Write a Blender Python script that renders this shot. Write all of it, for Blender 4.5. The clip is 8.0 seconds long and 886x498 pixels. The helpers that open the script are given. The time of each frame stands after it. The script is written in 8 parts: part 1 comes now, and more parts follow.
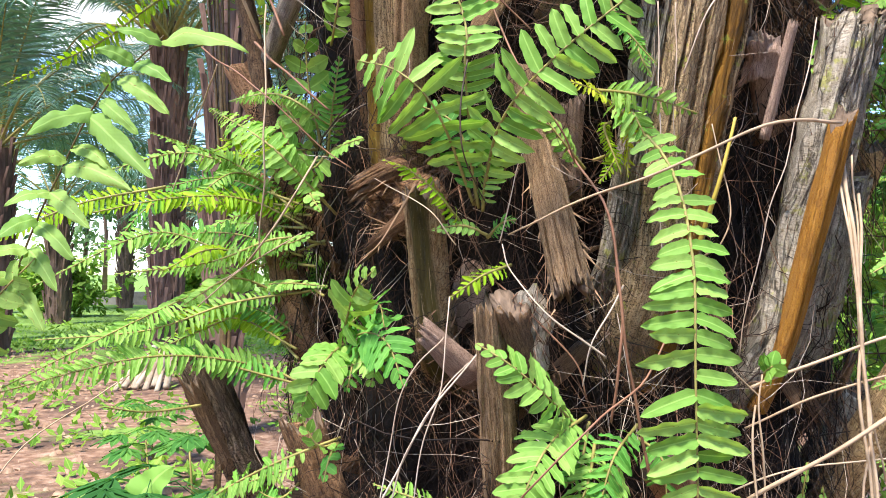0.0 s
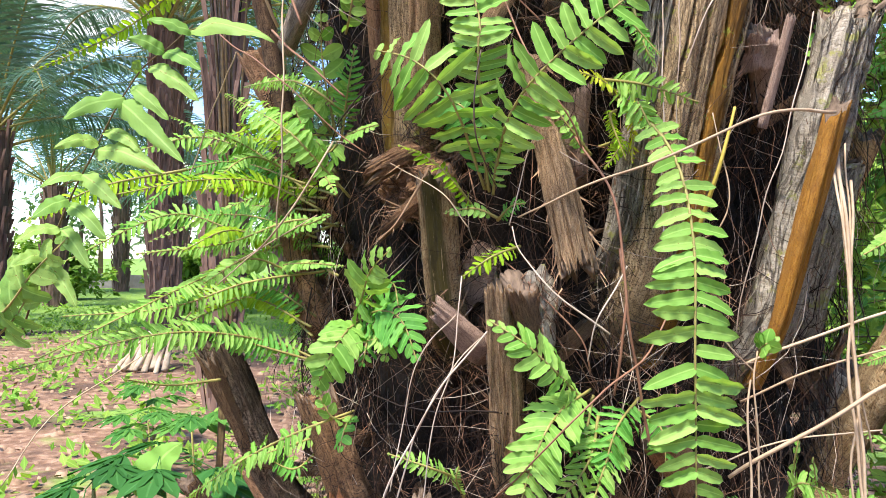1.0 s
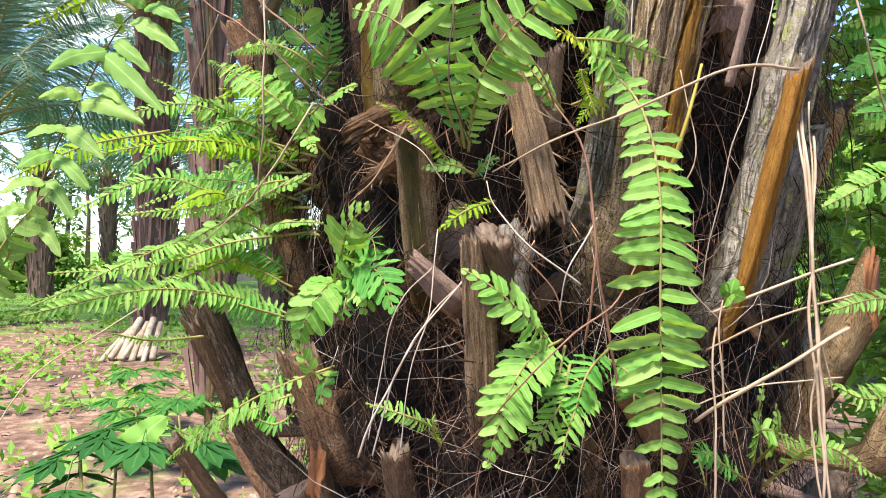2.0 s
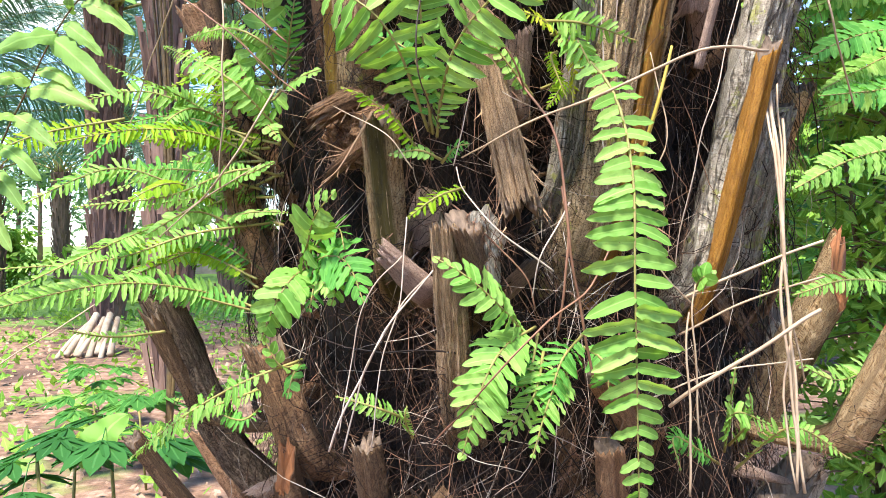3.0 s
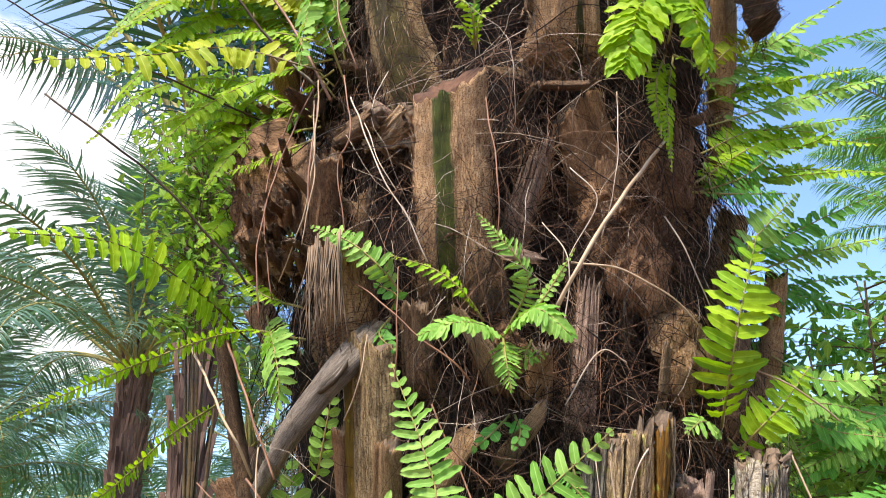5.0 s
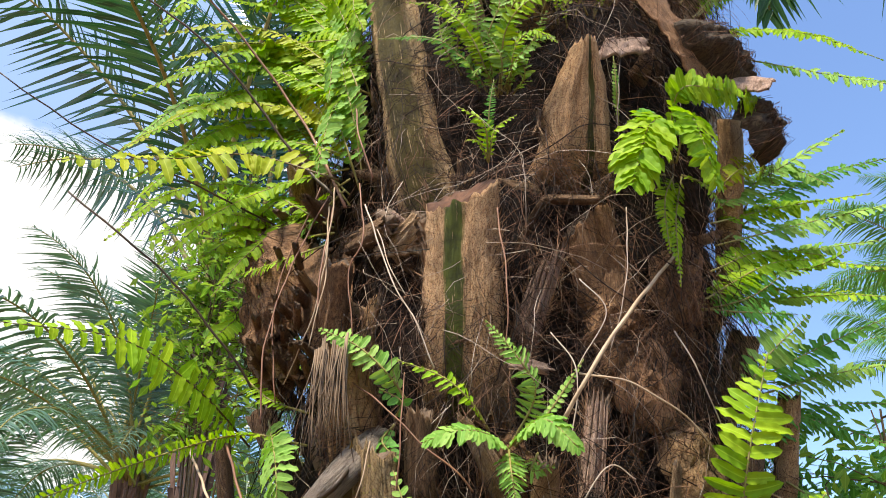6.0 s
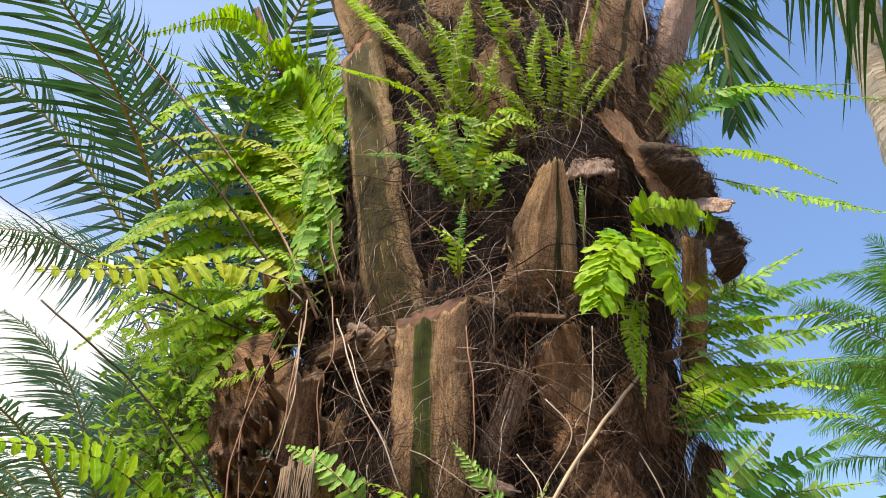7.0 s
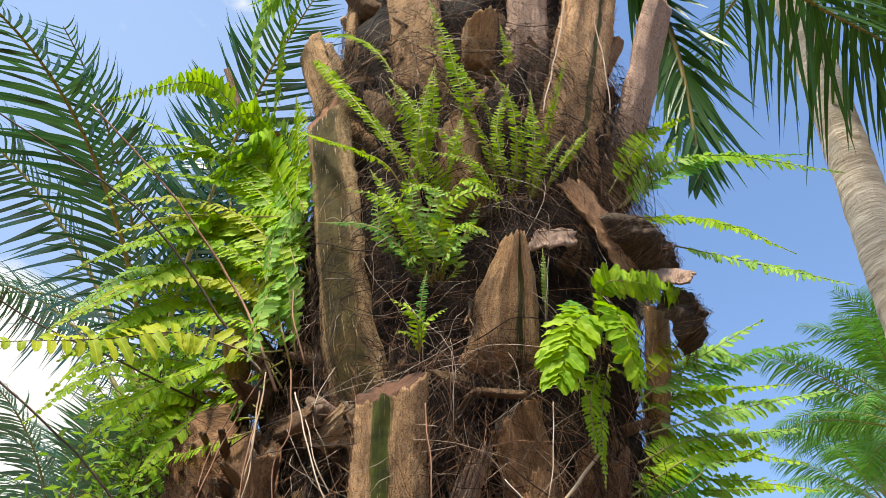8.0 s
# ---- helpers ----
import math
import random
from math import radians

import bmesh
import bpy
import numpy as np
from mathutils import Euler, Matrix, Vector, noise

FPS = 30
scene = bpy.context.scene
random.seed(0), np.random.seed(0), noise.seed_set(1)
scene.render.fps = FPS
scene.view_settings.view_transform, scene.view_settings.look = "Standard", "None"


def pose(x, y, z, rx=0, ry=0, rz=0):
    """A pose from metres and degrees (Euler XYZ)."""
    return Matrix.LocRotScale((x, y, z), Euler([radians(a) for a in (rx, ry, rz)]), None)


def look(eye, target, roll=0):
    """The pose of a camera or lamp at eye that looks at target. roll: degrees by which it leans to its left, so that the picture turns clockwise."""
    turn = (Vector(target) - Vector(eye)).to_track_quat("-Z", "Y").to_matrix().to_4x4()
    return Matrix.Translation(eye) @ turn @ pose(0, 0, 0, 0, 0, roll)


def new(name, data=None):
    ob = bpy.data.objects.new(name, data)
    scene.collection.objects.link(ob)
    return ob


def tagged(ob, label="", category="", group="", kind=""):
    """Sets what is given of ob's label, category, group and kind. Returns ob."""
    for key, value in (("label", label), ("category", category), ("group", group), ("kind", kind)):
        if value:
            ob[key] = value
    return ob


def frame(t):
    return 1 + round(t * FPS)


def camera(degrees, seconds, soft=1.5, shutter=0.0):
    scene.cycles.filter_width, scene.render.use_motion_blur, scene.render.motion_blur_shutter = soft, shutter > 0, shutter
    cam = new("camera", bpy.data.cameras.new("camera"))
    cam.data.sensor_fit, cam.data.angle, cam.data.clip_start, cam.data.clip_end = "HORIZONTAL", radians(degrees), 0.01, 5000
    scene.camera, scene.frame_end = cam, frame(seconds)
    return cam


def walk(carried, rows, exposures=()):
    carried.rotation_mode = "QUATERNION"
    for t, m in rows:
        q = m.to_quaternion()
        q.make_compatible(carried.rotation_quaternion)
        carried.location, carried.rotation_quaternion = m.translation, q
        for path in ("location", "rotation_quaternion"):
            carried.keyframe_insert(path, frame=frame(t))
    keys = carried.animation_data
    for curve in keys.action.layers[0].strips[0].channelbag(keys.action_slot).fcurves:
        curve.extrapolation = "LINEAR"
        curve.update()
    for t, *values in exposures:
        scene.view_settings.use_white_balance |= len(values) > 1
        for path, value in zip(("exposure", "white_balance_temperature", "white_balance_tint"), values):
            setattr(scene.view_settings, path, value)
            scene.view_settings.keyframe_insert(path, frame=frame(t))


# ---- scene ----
cam = camera(58.0, 8.0, soft=0.8, shutter=0.15)
PATH = [
    (0, (0.03, 0.029, 1.36), (-0.061, 2.026, 1.42), 0.1),
    (0.5, (0.019, 0.001, 1.356), (-0.068, 1.998, 1.403), 0.4),
    (1, (0.011, -0.02, 1.354), (-0.069, 1.978, 1.377), 0.4),
    (1.5, (0.004, -0.041, 1.357), (-0.05, 1.958, 1.339), 0.2),
    (2, (0.029, -0.048, 1.303), (-0.024, 1.952, 1.309), 0.4),
    (2.2, (0.036, -0.046, 1.292), (-0.008, 1.95, 1.275), 0.3),
    (3.3, (0.013, -0.022, 1.304), (0.078, 1.977, 1.282), -0.8),
    (3.5, (0.013, -0.024, 1.304), (0.077, 1.972, 1.422), -1.1),
    (3.7, (0.027, -0.04, 1.344), (0.064, 1.944, 1.59), -1.1),
    (4, (0.022, -0.092, 1.446), (0.052, 1.875, 1.805), -1.5),
    (4.5, (0.021, -0.164, 1.506), (0.04, 1.742, 2.112), -2.3),
    (4.7, (0.023, -0.177, 1.519), (0.045, 1.702, 2.205), -2.6),
    (5.8, (0.036, -0.164, 1.494), (0.023, 1.561, 2.505), -0.1),
    (6, (0.028, -0.168, 1.495), (0.025, 1.531, 2.549), -0.0),
    (6.5, (0.036, -0.184, 1.504), (0.054, 1.444, 2.665), 0.1),
    (7, (0.041, -0.224, 1.523), (0.092, 1.351, 2.755), -0.2),
    (7.5, (0.057, -0.255, 1.544), (0.143, 1.269, 2.836), -0.9),
    (8, (0.065, -0.25, 1.564), (0.178, 1.245, 2.887), -1.4),
]
walk(cam, [(t, look(eye, target, roll)) for t, eye, target, roll in PATH],
     [(0.0, 1.50, 6300, 13), (2.0, 1.48, 6300, 12), (3.4, 1.82, 6100, 11), (4.0, 1.75, 6150, 11), (4.5, 1.48, 6450, 12), (6.0, 1.12, 7000, 10), (7.0, 1.0, 7200, 9), (8.0, 0.98, 7200, 7)])

# ---- daylight: a bright sky with loose clouds, the sun high and veiled behind the camera ----
SUN_UP, SUN_ROUND = 63.0, 208.0  # degrees above the horizon, and from straight ahead to the right
world = bpy.data.worlds.new("sky")
scene.world = world
world.use_nodes = True
wt = world.node_tree
wt.nodes.clear()
sky = wt.nodes.new("ShaderNodeTexSky")
sky.sky_type = "NISHITA"
sky.sun_disc = False
sky.sun_elevation, sky.sun_rotation = radians(SUN_UP), radians(SUN_ROUND)
sky.air_density, sky.dust_density, sky.ozone_density = 1.2, 0.2, 2.6
place_of = wt.nodes.new("ShaderNodeTexCoord")
puff = wt.nodes.new("ShaderNodeTexNoise")
puff.inputs["Scale"].default_value, puff.inputs["Detail"].default_value, puff.inputs["Roughness"].default_value = 2.3, 7.0, 0.55
flat = wt.nodes.new("ShaderNodeMapping")
flat.inputs["Location"].default_value = (0.55, 0.1, 0.3)
flat.inputs["Scale"].default_value = (1.0, 1.0, 1.7)
wt.links.new(place_of.outputs["Generated"], flat.inputs[0])
wt.links.new(flat.outputs[0], puff.inputs["Vector"])
bank = wt.nodes.new("ShaderNodeVectorMath")  # clouds pile up low on one side
bank.operation = "DOT_PRODUCT"
wt.links.new(place_of.outputs["Generated"], bank.inputs[0])
bank.inputs[1].default_value = (-0.413, 0.799, 0.434)
heap = wt.nodes.new("ShaderNodeMapRange")
heap.inputs[1].default_value, heap.inputs[2].default_value, heap.inputs[3].default_value, heap.inputs[4].default_value = 0.966, 0.998, 0.0, 0.32
wt.links.new(bank.outputs["Value"], heap.inputs[0])
total = wt.nodes.new("ShaderNodeMath")
wt.links.new(puff.outputs["Fac"], total.inputs[0])
wt.links.new(heap.outputs[0], total.inputs[1])
cover = wt.nodes.new("ShaderNodeMapRange")
cover.interpolation_type = "SMOOTHSTEP"
cover.inputs[1].default_value, cover.inputs[2].default_value = 0.66, 0.74
wt.links.new(total.outputs[0], cover.inputs[0])
blend = wt.nodes.new("ShaderNodeMix")
blend.data_type = "RGBA"
wt.links.new(cover.outputs[0], blend.inputs[0])
blend.inputs[7].default_value = (5.0, 5.1, 5.3, 1)
veil = wt.nodes.new("ShaderNodeVectorMath")  # thin high cloud on one side
veil.operation = "DOT_PRODUCT"
wt.links.new(place_of.outputs["Generated"], veil.inputs[0])
veil.inputs[1].default_value = (-0.35, 0.60, 0.72)
thin = wt.nodes.new("ShaderNodeMapRange")
thin.inputs[1].default_value, thin.inputs[2].default_value, thin.inputs[3].default_value, thin.inputs[4].default_value = 0.86, 1.0, 0.0, 0.45
wt.links.new(veil.outputs["Value"], thin.inputs[0])
milky = wt.nodes.new("ShaderNodeMix")
milky.data_type = "RGBA"
wt.links.new(thin.outputs[0], milky.inputs[0])
clear = wt.nodes.new("ShaderNodeMix")  # deep tropical blue
clear.data_type, clear.blend_type = "RGBA", "MULTIPLY"
clear.inputs[0].default_value = 1.0
wt.links.new(sky.outputs[0], clear.inputs[6])
clear.inputs[7].default_value = (0.97, 1.06, 1.24, 1)
wt.links.new(clear.outputs[2], milky.inputs[6])
milky.inputs[7].default_value = (3.0, 4.0, 6.0, 1)
wt.links.new(milky.outputs[2], blend.inputs[6])
glow = wt.nodes.new("ShaderNodeBackground")
glow.inputs[1].default_value = 0.112
wt.links.new(blend.outputs[2], glow.inputs[0])
wt.links.new(glow.outputs[0], wt.nodes.new("ShaderNodeOutputWorld").inputs[0])

sun = new("sun", bpy.data.lights.new("sun", "SUN"))
sun.data.energy, sun.data.angle, sun.data.color = 4.7, radians(14.0), (1.0, 0.95, 0.86)
e, a = radians(SUN_UP), radians(SUN_ROUND)
sun.matrix_basis = look((math.sin(a) * math.cos(e) * 30, math.cos(a) * math.cos(e) * 30, math.sin(e) * 30), (0, 0, 0))

# ---- materials ----
class Graph:
    """A node material with a few short builders."""

    def __init__(self, name):
        self.mat = bpy.data.materials.new(name)
        self.mat.use_nodes = True
        self.tree = self.mat.node_tree
        self.tree.nodes.clear()
        self.out = self.tree.nodes.new("ShaderNodeOutputMaterial")

    def node(self, kind, **inputs):
        n = self.tree.nodes.new(kind)
        for key, value in inputs.items():
            key = key.replace("_", " ")
            if hasattr(value, "is_output"):
                self.tree.links.new(value, n.inputs[key])
            else:
                n.inputs[key].default_value = value
        return n

    def link(self, a, b):
        self.tree.links.new(a, b)

    def math(self, op, a, b=0.0, c=0.0, clamp=False):
        n = self.tree.nodes.new("ShaderNodeMath")
        n.operation = op
        n.use_clamp = clamp
        for i, v in enumerate((a, b, c)):
            if hasattr(v, "is_output"):
                self.link(v, n.inputs[i])
            else:
                n.inputs[i].default_value = v
        return n.outputs[0]

    def noise(self, vec, scale, detail=4.0, rough=0.55, dist=0.0):
        n = self.node("ShaderNodeTexNoise", Scale=scale, Detail=detail, Roughness=rough, Distortion=dist)
        if vec is not None:
            self.link(vec, n.inputs["Vector"])
        return n.outputs["Fac"]

    def stretch(self, vec, x, y, z):
        n = self.node("ShaderNodeMapping")
        n.inputs["Scale"].default_value = (x, y, z)
        self.link(vec, n.inputs["Vector"])
        return n.outputs[0]

    def ramp(self, fac, *stops):
        n = self.tree.nodes.new("ShaderNodeValToRGB")
        el = n.color_ramp.elements
        while len(el) > 1:
            el.remove(el[-1])
        for i, (p, c) in enumerate(stops):
            e = el[0] if i == 0 else el.new(p)
            e.position = p
            e.color = (*c, 1) if len(c) == 3 else c
        self.link(fac, n.inputs[0])
        return n.outputs[0]

    def mix(self, fac, a, b, mode="MIX"):
        n = self.tree.nodes.new("ShaderNodeMix")
        n.data_type = "RGBA"
        n.blend_type = mode
        for i, v in ((0, fac), (6, a), (7, b)):
            if hasattr(v, "is_output"):
                self.link(v, n.inputs[i])
            else:
                n.inputs[i].default_value = (*v, 1) if isinstance(v, tuple) else v
        return n.outputs[2]

    def step(self, v, lo, hi):
        n = self.tree.nodes.new("ShaderNodeMapRange")
        n.interpolation_type = "SMOOTHSTEP"
        self.link(v, n.inputs[0])
        n.inputs[1].default_value, n.inputs[2].default_value = lo, hi
        return n.outputs[0]

    def coords(self, which):
        return self.tree.nodes.new("ShaderNodeTexCoord").outputs[which]

    def rand(self):
        return self.tree.nodes.new("ShaderNodeObjectInfo").outputs["Random"]

    def island(self):
        return self.tree.nodes.new("ShaderNodeNewGeometry").outputs["Random Per Island"]

    def bump(self, height, strength=0.5, distance=0.01):
        n = self.node("ShaderNodeBump", Strength=strength, Distance=distance, Height=height)
        return n.outputs[0]

    def surface(self, colour, rough=0.8, normal=None, spec=0.3):
        b = self.node("ShaderNodeBsdfPrincipled")
        for key, v in (("Base Color", colour), ("Roughness", rough), ("Specular IOR Level", spec)):
            if hasattr(v, "is_output"):
                self.link(v, b.inputs[key])
            else:
                b.inputs[key].default_value = (*v, 1) if isinstance(v, tuple) else v
        if normal is not None:
            self.link(normal, b.inputs["Normal"])
        self.link(b.outputs[0], self.out.inputs[0])
        return b


def bark(name, dark, mid, light, stripe=None, stripe_at=0.5, stripe_w=0.12, moss=0.0, rough=0.85, crack=0.5, stipple=0.68, flecks=0.62):
    """Fibrous leaf-base bark: grain along v, blotches, worn pale streaks and at will a smooth stripe along the middle."""
    g = Graph(name)
    uv = g.coords("UV")
    rnd = g.rand()
    shift = g.node("ShaderNodeVectorMath")
    shift.operation = "ADD"
    g.link(uv, shift.inputs[0])
    comb = g.node("ShaderNodeCombineXYZ", X=g.math("MULTIPLY", rnd, 17.0), Y=g.math("MULTIPLY", rnd, 31.0))
    g.link(comb.outputs[0], shift.inputs[1])
    vec = shift.outputs[0]
    grain = g.noise(g.stretch(vec, 22, 75, 1), 1.0, 7, 0.72, 0.6)
    fine = g.noise(g.stretch(vec, 95, 60, 1), 1.0, 3, 0.6)
    speck = g.noise(g.stretch(vec, 48, 420, 1), 1.0, 3, 0.65)
    slit = g.noise(g.stretch(vec, 16, 5, 1), 1.0, 5, 0.7, 0.4)
    blotch = g.noise(g.stretch(vec, 2.6, 18, 1), 1.0, 5, 0.68)
    pale = g.noise(g.stretch(vec, 9, 26, 1), 1.0, 4, 0.6)
    line = g.noise(g.stretch(vec, 120, 13, 1), 1.0, 4, 0.7)
    col = g.ramp(grain, (0.32, dark), (0.43, mid), (0.68, light))
    col = g.mix(g.math("MULTIPLY", g.step(line, 0.54, 0.66), 0.55), col, dark)
    col = g.mix(g.math("MULTIPLY", g.step(pale, 0.55, 0.72), 0.45), col, light)
    col = g.mix(g.step(blotch, 0.50, 0.72), col, g.mix(0.55, col, dark))
    col = g.mix(g.math("MULTIPLY", g.step(speck, 0.53, 0.58), stipple), col, tuple(0.6 * c for c in dark))
    col = g.mix(g.math("MULTIPLY", g.step(fine, 0.54, 0.66), 0.6), col, light)
    gap = g.math("SUBTRACT", 1.0, g.step(g.math("ABSOLUTE", g.math("SUBTRACT", slit, 0.5)), 0.0, 0.03))
    col = g.mix(g.math("MULTIPLY", gap, crack * 0.5), col, tuple(c * 0.35 for c in dark))
    if stripe:
        u = g.node("ShaderNodeSeparateXYZ")
        g.link(uv, u.inputs[0])
        wob = g.math("MULTIPLY", g.math("SUBTRACT", g.noise(g.stretch(vec, 2, 9, 1), 1.0, 3), 0.5), 0.10)
        wob = g.math("ADD", wob, g.math("MULTIPLY", g.math("SUBTRACT", g.noise(g.stretch(vec, 40, 11, 1), 1.0, 3, 0.7), 0.5), 0.16))
        d = g.math("ABSOLUTE", g.math("SUBTRACT", g.math("ADD", u.outputs[0], wob), stripe_at))
        mask = g.math("SUBTRACT", 1.0, g.step(d, stripe_w * 0.7, stripe_w * 1.2))
        worn = g.step(g.noise(g.stretch(vec, 30, 9, 1), 1.0, 5, 0.7), flecks, flecks + 0.05)
        inner = g.mix(g.step(blotch, 0.4, 0.7), stripe, tuple(c * 0.45 for c in stripe))
        inner = g.mix(g.math("MULTIPLY", worn, 0.8), inner, tuple(min(0.75, 1.15 * c) for c in light))
        col = g.mix(mask, col, inner)
    if moss:
        m = g.step(g.noise(g.coords("Object"), 46.0, 4, 0.65), 0.63 - 0.08 * moss, 0.68)
        col = g.mix(g.math("MULTIPLY", m, 0.8), col, (0.37, 0.37, 0.05))
    col = g.mix(0.15, col, g.ramp(rnd, (0.0, (0.16, 0.10, 0.06)), (0.5, mid), (1.0, light)), "MIX") if stripe is None else col
    h = g.math("SUBTRACT", g.math("ADD", g.math("MULTIPLY", grain, crack), g.math("MULTIPLY", fine, 0.3)), g.math("ADD", g.math("MULTIPLY", gap, 0.4 * crack), g.math("ADD", g.math("MULTIPLY", speck, 0.35), g.math("MULTIPLY", line, 0.5))))
    g.surface(col, rough, g.bump(h, 1.0, 0.008))
    return g.mat


def leaf_material(name, base, tip, through_colour, spots=0.0, rough=0.55, share=0.45, gloss=0.15):
    """A thin leaf: coloured from leaf to leaf, veined, partly see-through to light."""
    g = Graph(name)
    uv = g.coords("UV")
    rnd = g.rand()
    isl = g.island()
    vary = g.math("FRACT", g.math("ADD", rnd, isl))
    col = g.mix(vary, base, tip)
    u = g.node("ShaderNodeSeparateXYZ")
    g.link(uv, u.inputs[0])
    rib = g.math("SUBTRACT", 1.0, g.step(g.math("ABSOLUTE", g.math("SUBTRACT", u.outputs[1], 0.5)), 0.02, 0.07))
    vein = g.math("SINE", g.math("MULTIPLY", g.math("ADD", u.outputs[0], g.math("MULTIPLY", g.math("ABSOLUTE", g.math("SUBTRACT", u.outputs[1], 0.5)), -0.35)), 95.0))
    col = g.mix(g.math("MULTIPLY", rib, 0.3), col, tuple(min(1, c * 1.7 + 0.05) for c in tip))
    col = g.mix(g.math("MULTIPLY", g.step(vein, 0.3, 1.0), 0.03), col, base)
    blot = g.noise(g.coords("Object"), 3.0, 4, 0.6)
    col = g.mix(g.math("MULTIPLY", g.step(blot, 0.5, 0.75), 0.35), col, tuple(c * 0.55 for c in base))
    if spots:
        s = g.step(g.noise(g.stretch(uv, 6, 3, 1), 1.0, 4, 0.7), 0.62 - 0.06 * spots, 0.70)
        s = g.math("MULTIPLY", s, g.step(vary, 0.55 - 0.3 * spots, 0.8))
        col = g.mix(s, col, (0.22, 0.10, 0.03))
    bump = g.bump(g.math("ADD", g.math("MULTIPLY", vein, 0.15), g.math("MULTIPLY", blot, 6.0)), 0.12, 0.002)
    b = g.surface(col, rough, bump, gloss)
    t = g.node("ShaderNodeBsdfTranslucent")
    g.link(g.mix(1.0, col, through_colour, "MULTIPLY"), t.inputs[0])
    m = g.node("ShaderNodeMixShader", Fac=share)
    g.link(b.outputs[0], m.inputs[1])
    g.link(t.outputs[0], m.inputs[2])
    g.link(m.outputs[0], g.out.inputs[0])
    return g.mat


def plain(name, a, b, scale=20.0, rough=0.85, bump=0.4, stretch=(1, 1, 1), distance=0.01):
    """Two-tone mottled surface with fine relief, different from object to object."""
    g = Graph(name)
    vec = g.stretch(g.coords("Object"), *stretch)
    n1 = g.noise(vec, scale, 6, 0.65)
    n2 = g.noise(vec, scale * 0.22, 3, 0.5)
    col = g.mix(g.step(g.math("ADD", g.math("MULTIPLY", n1, 0.65), g.math("MULTIPLY", n2, 0.35)), 0.35, 0.65), a, b)
    col = g.mix(0.25, col, g.mix(g.math("FRACT", g.math("ADD", g.rand(), g.island())), a, b))
    g.surface(col, rough, g.bump(n1, bump, distance))
    return g.mat


M = {}
M["tan"] = bark("bark_tan", (0.077, 0.036, 0.011), (0.381, 0.203, 0.090), (0.639, 0.406, 0.203), None)
M["green"] = bark("bark_tan_green_stripe", (0.103, 0.046, 0.014), (0.443, 0.244, 0.114), (0.659, 0.425, 0.227), (0.070, 0.086, 0.004), 0.44, 0.13, stipple=0.85)
M["olive"] = bark("bark_olive_stripe", (0.072, 0.036, 0.011), (0.381, 0.223, 0.096), (0.618, 0.437, 0.232), (0.085, 0.062, 0.008), 0.60, 0.27, flecks=0.60)
M["amber"] = bark("bark_amber", (0.16, 0.045, 0.005), (0.46, 0.19, 0.012), (0.600, 0.300, 0.049), None, rough=0.45, stipple=0.3)
M["amber_stripe"] = bark("bark_amber_stripe", (0.076, 0.044, 0.018), (0.381, 0.242, 0.120), (0.639, 0.456, 0.256), (0.300, 0.135, 0.010), 0.70, 0.13, 0.4, crack=1.1)
M["amber_left"] = bark("bark_amber_left", (0.076, 0.042, 0.014), (0.343, 0.217, 0.098), (0.612, 0.432, 0.223), (0.265, 0.145, 0.010), 0.26, 0.13, 0.3, crack=1.1)
M["grey"] = bark("bark_weathered_grey", (0.070, 0.054, 0.036), (0.370, 0.300, 0.215), (0.640, 0.555, 0.440), None, moss=1.0, crack=1.4, stipple=0.45)
M["wood"] = bark("bark_bare_wood", (0.093, 0.048, 0.018), (0.453, 0.275, 0.140), (0.670, 0.456, 0.268), None, crack=1.2)
M["dark"] = bark("bark_dark", (0.025, 0.011, 0.006), (0.154, 0.081, 0.040), (0.371, 0.218, 0.108), None)
# red-brown bark; on half-shaded tan bases the shade is put into this colour
M["umber"] = bark("bark_umber", (0.025, 0.010, 0.005), (0.185, 0.090, 0.040), (0.412, 0.228, 0.108), None)
M["stalk_bark"] = bark("bark_bent_stalk", (0.060, 0.045, 0.033), (0.290, 0.222, 0.165), (0.500, 0.415, 0.330), None, crack=1.2, stipple=0.4)
M["dead_bark"] = bark("bark_dead_stalk", (0.031, 0.019, 0.011), (0.170, 0.109, 0.068), (0.412, 0.294, 0.192), None, crack=1.4)
M["red"] = bark("bark_reddish", (0.057, 0.026, 0.009), (0.309, 0.149, 0.070), (0.536, 0.307, 0.156), None)
M["pink"] = bark("bark_pinkish_grey", (0.124, 0.070, 0.044), (0.433, 0.271, 0.193), (0.639, 0.442, 0.334), None)
M["black"] = bark("bark_black", (0.011, 0.007, 0.004), (0.048, 0.031, 0.018), (0.117, 0.082, 0.048), None)
M["pith"] = plain("cut_pith", (0.03, 0.012, 0.006), (0.13, 0.058, 0.030), 55.0, 0.9, 0.8, (1, 1, 0.3))
M["pith_orange"] = plain("cut_pith_orange", (0.07, 0.025, 0.009), (0.28, 0.105, 0.035), 55.0, 0.8, 0.8, (1, 1, 0.3))
M["torn"] = plain("torn_bark", (0.03, 0.019, 0.012), (0.22, 0.15, 0.10), 70.0, 0.95, 1.0, (1, 1, 0.2))
M["fringe"] = plain("bark_fringe", (0.10, 0.05, 0.026), (0.36, 0.22, 0.12), 8.0)
# rusty brown, its dark end lowered to stand for shade between leaf bases
M["rust"] = plain("rusty_fibre_shaded", (0.006, 0.003, 0.0018), (0.090, 0.043, 0.021), 8.0)
M["ruddy"] = plain("ruddy_rootlet", (0.055, 0.025, 0.014), (0.31, 0.165, 0.095), 9.0)
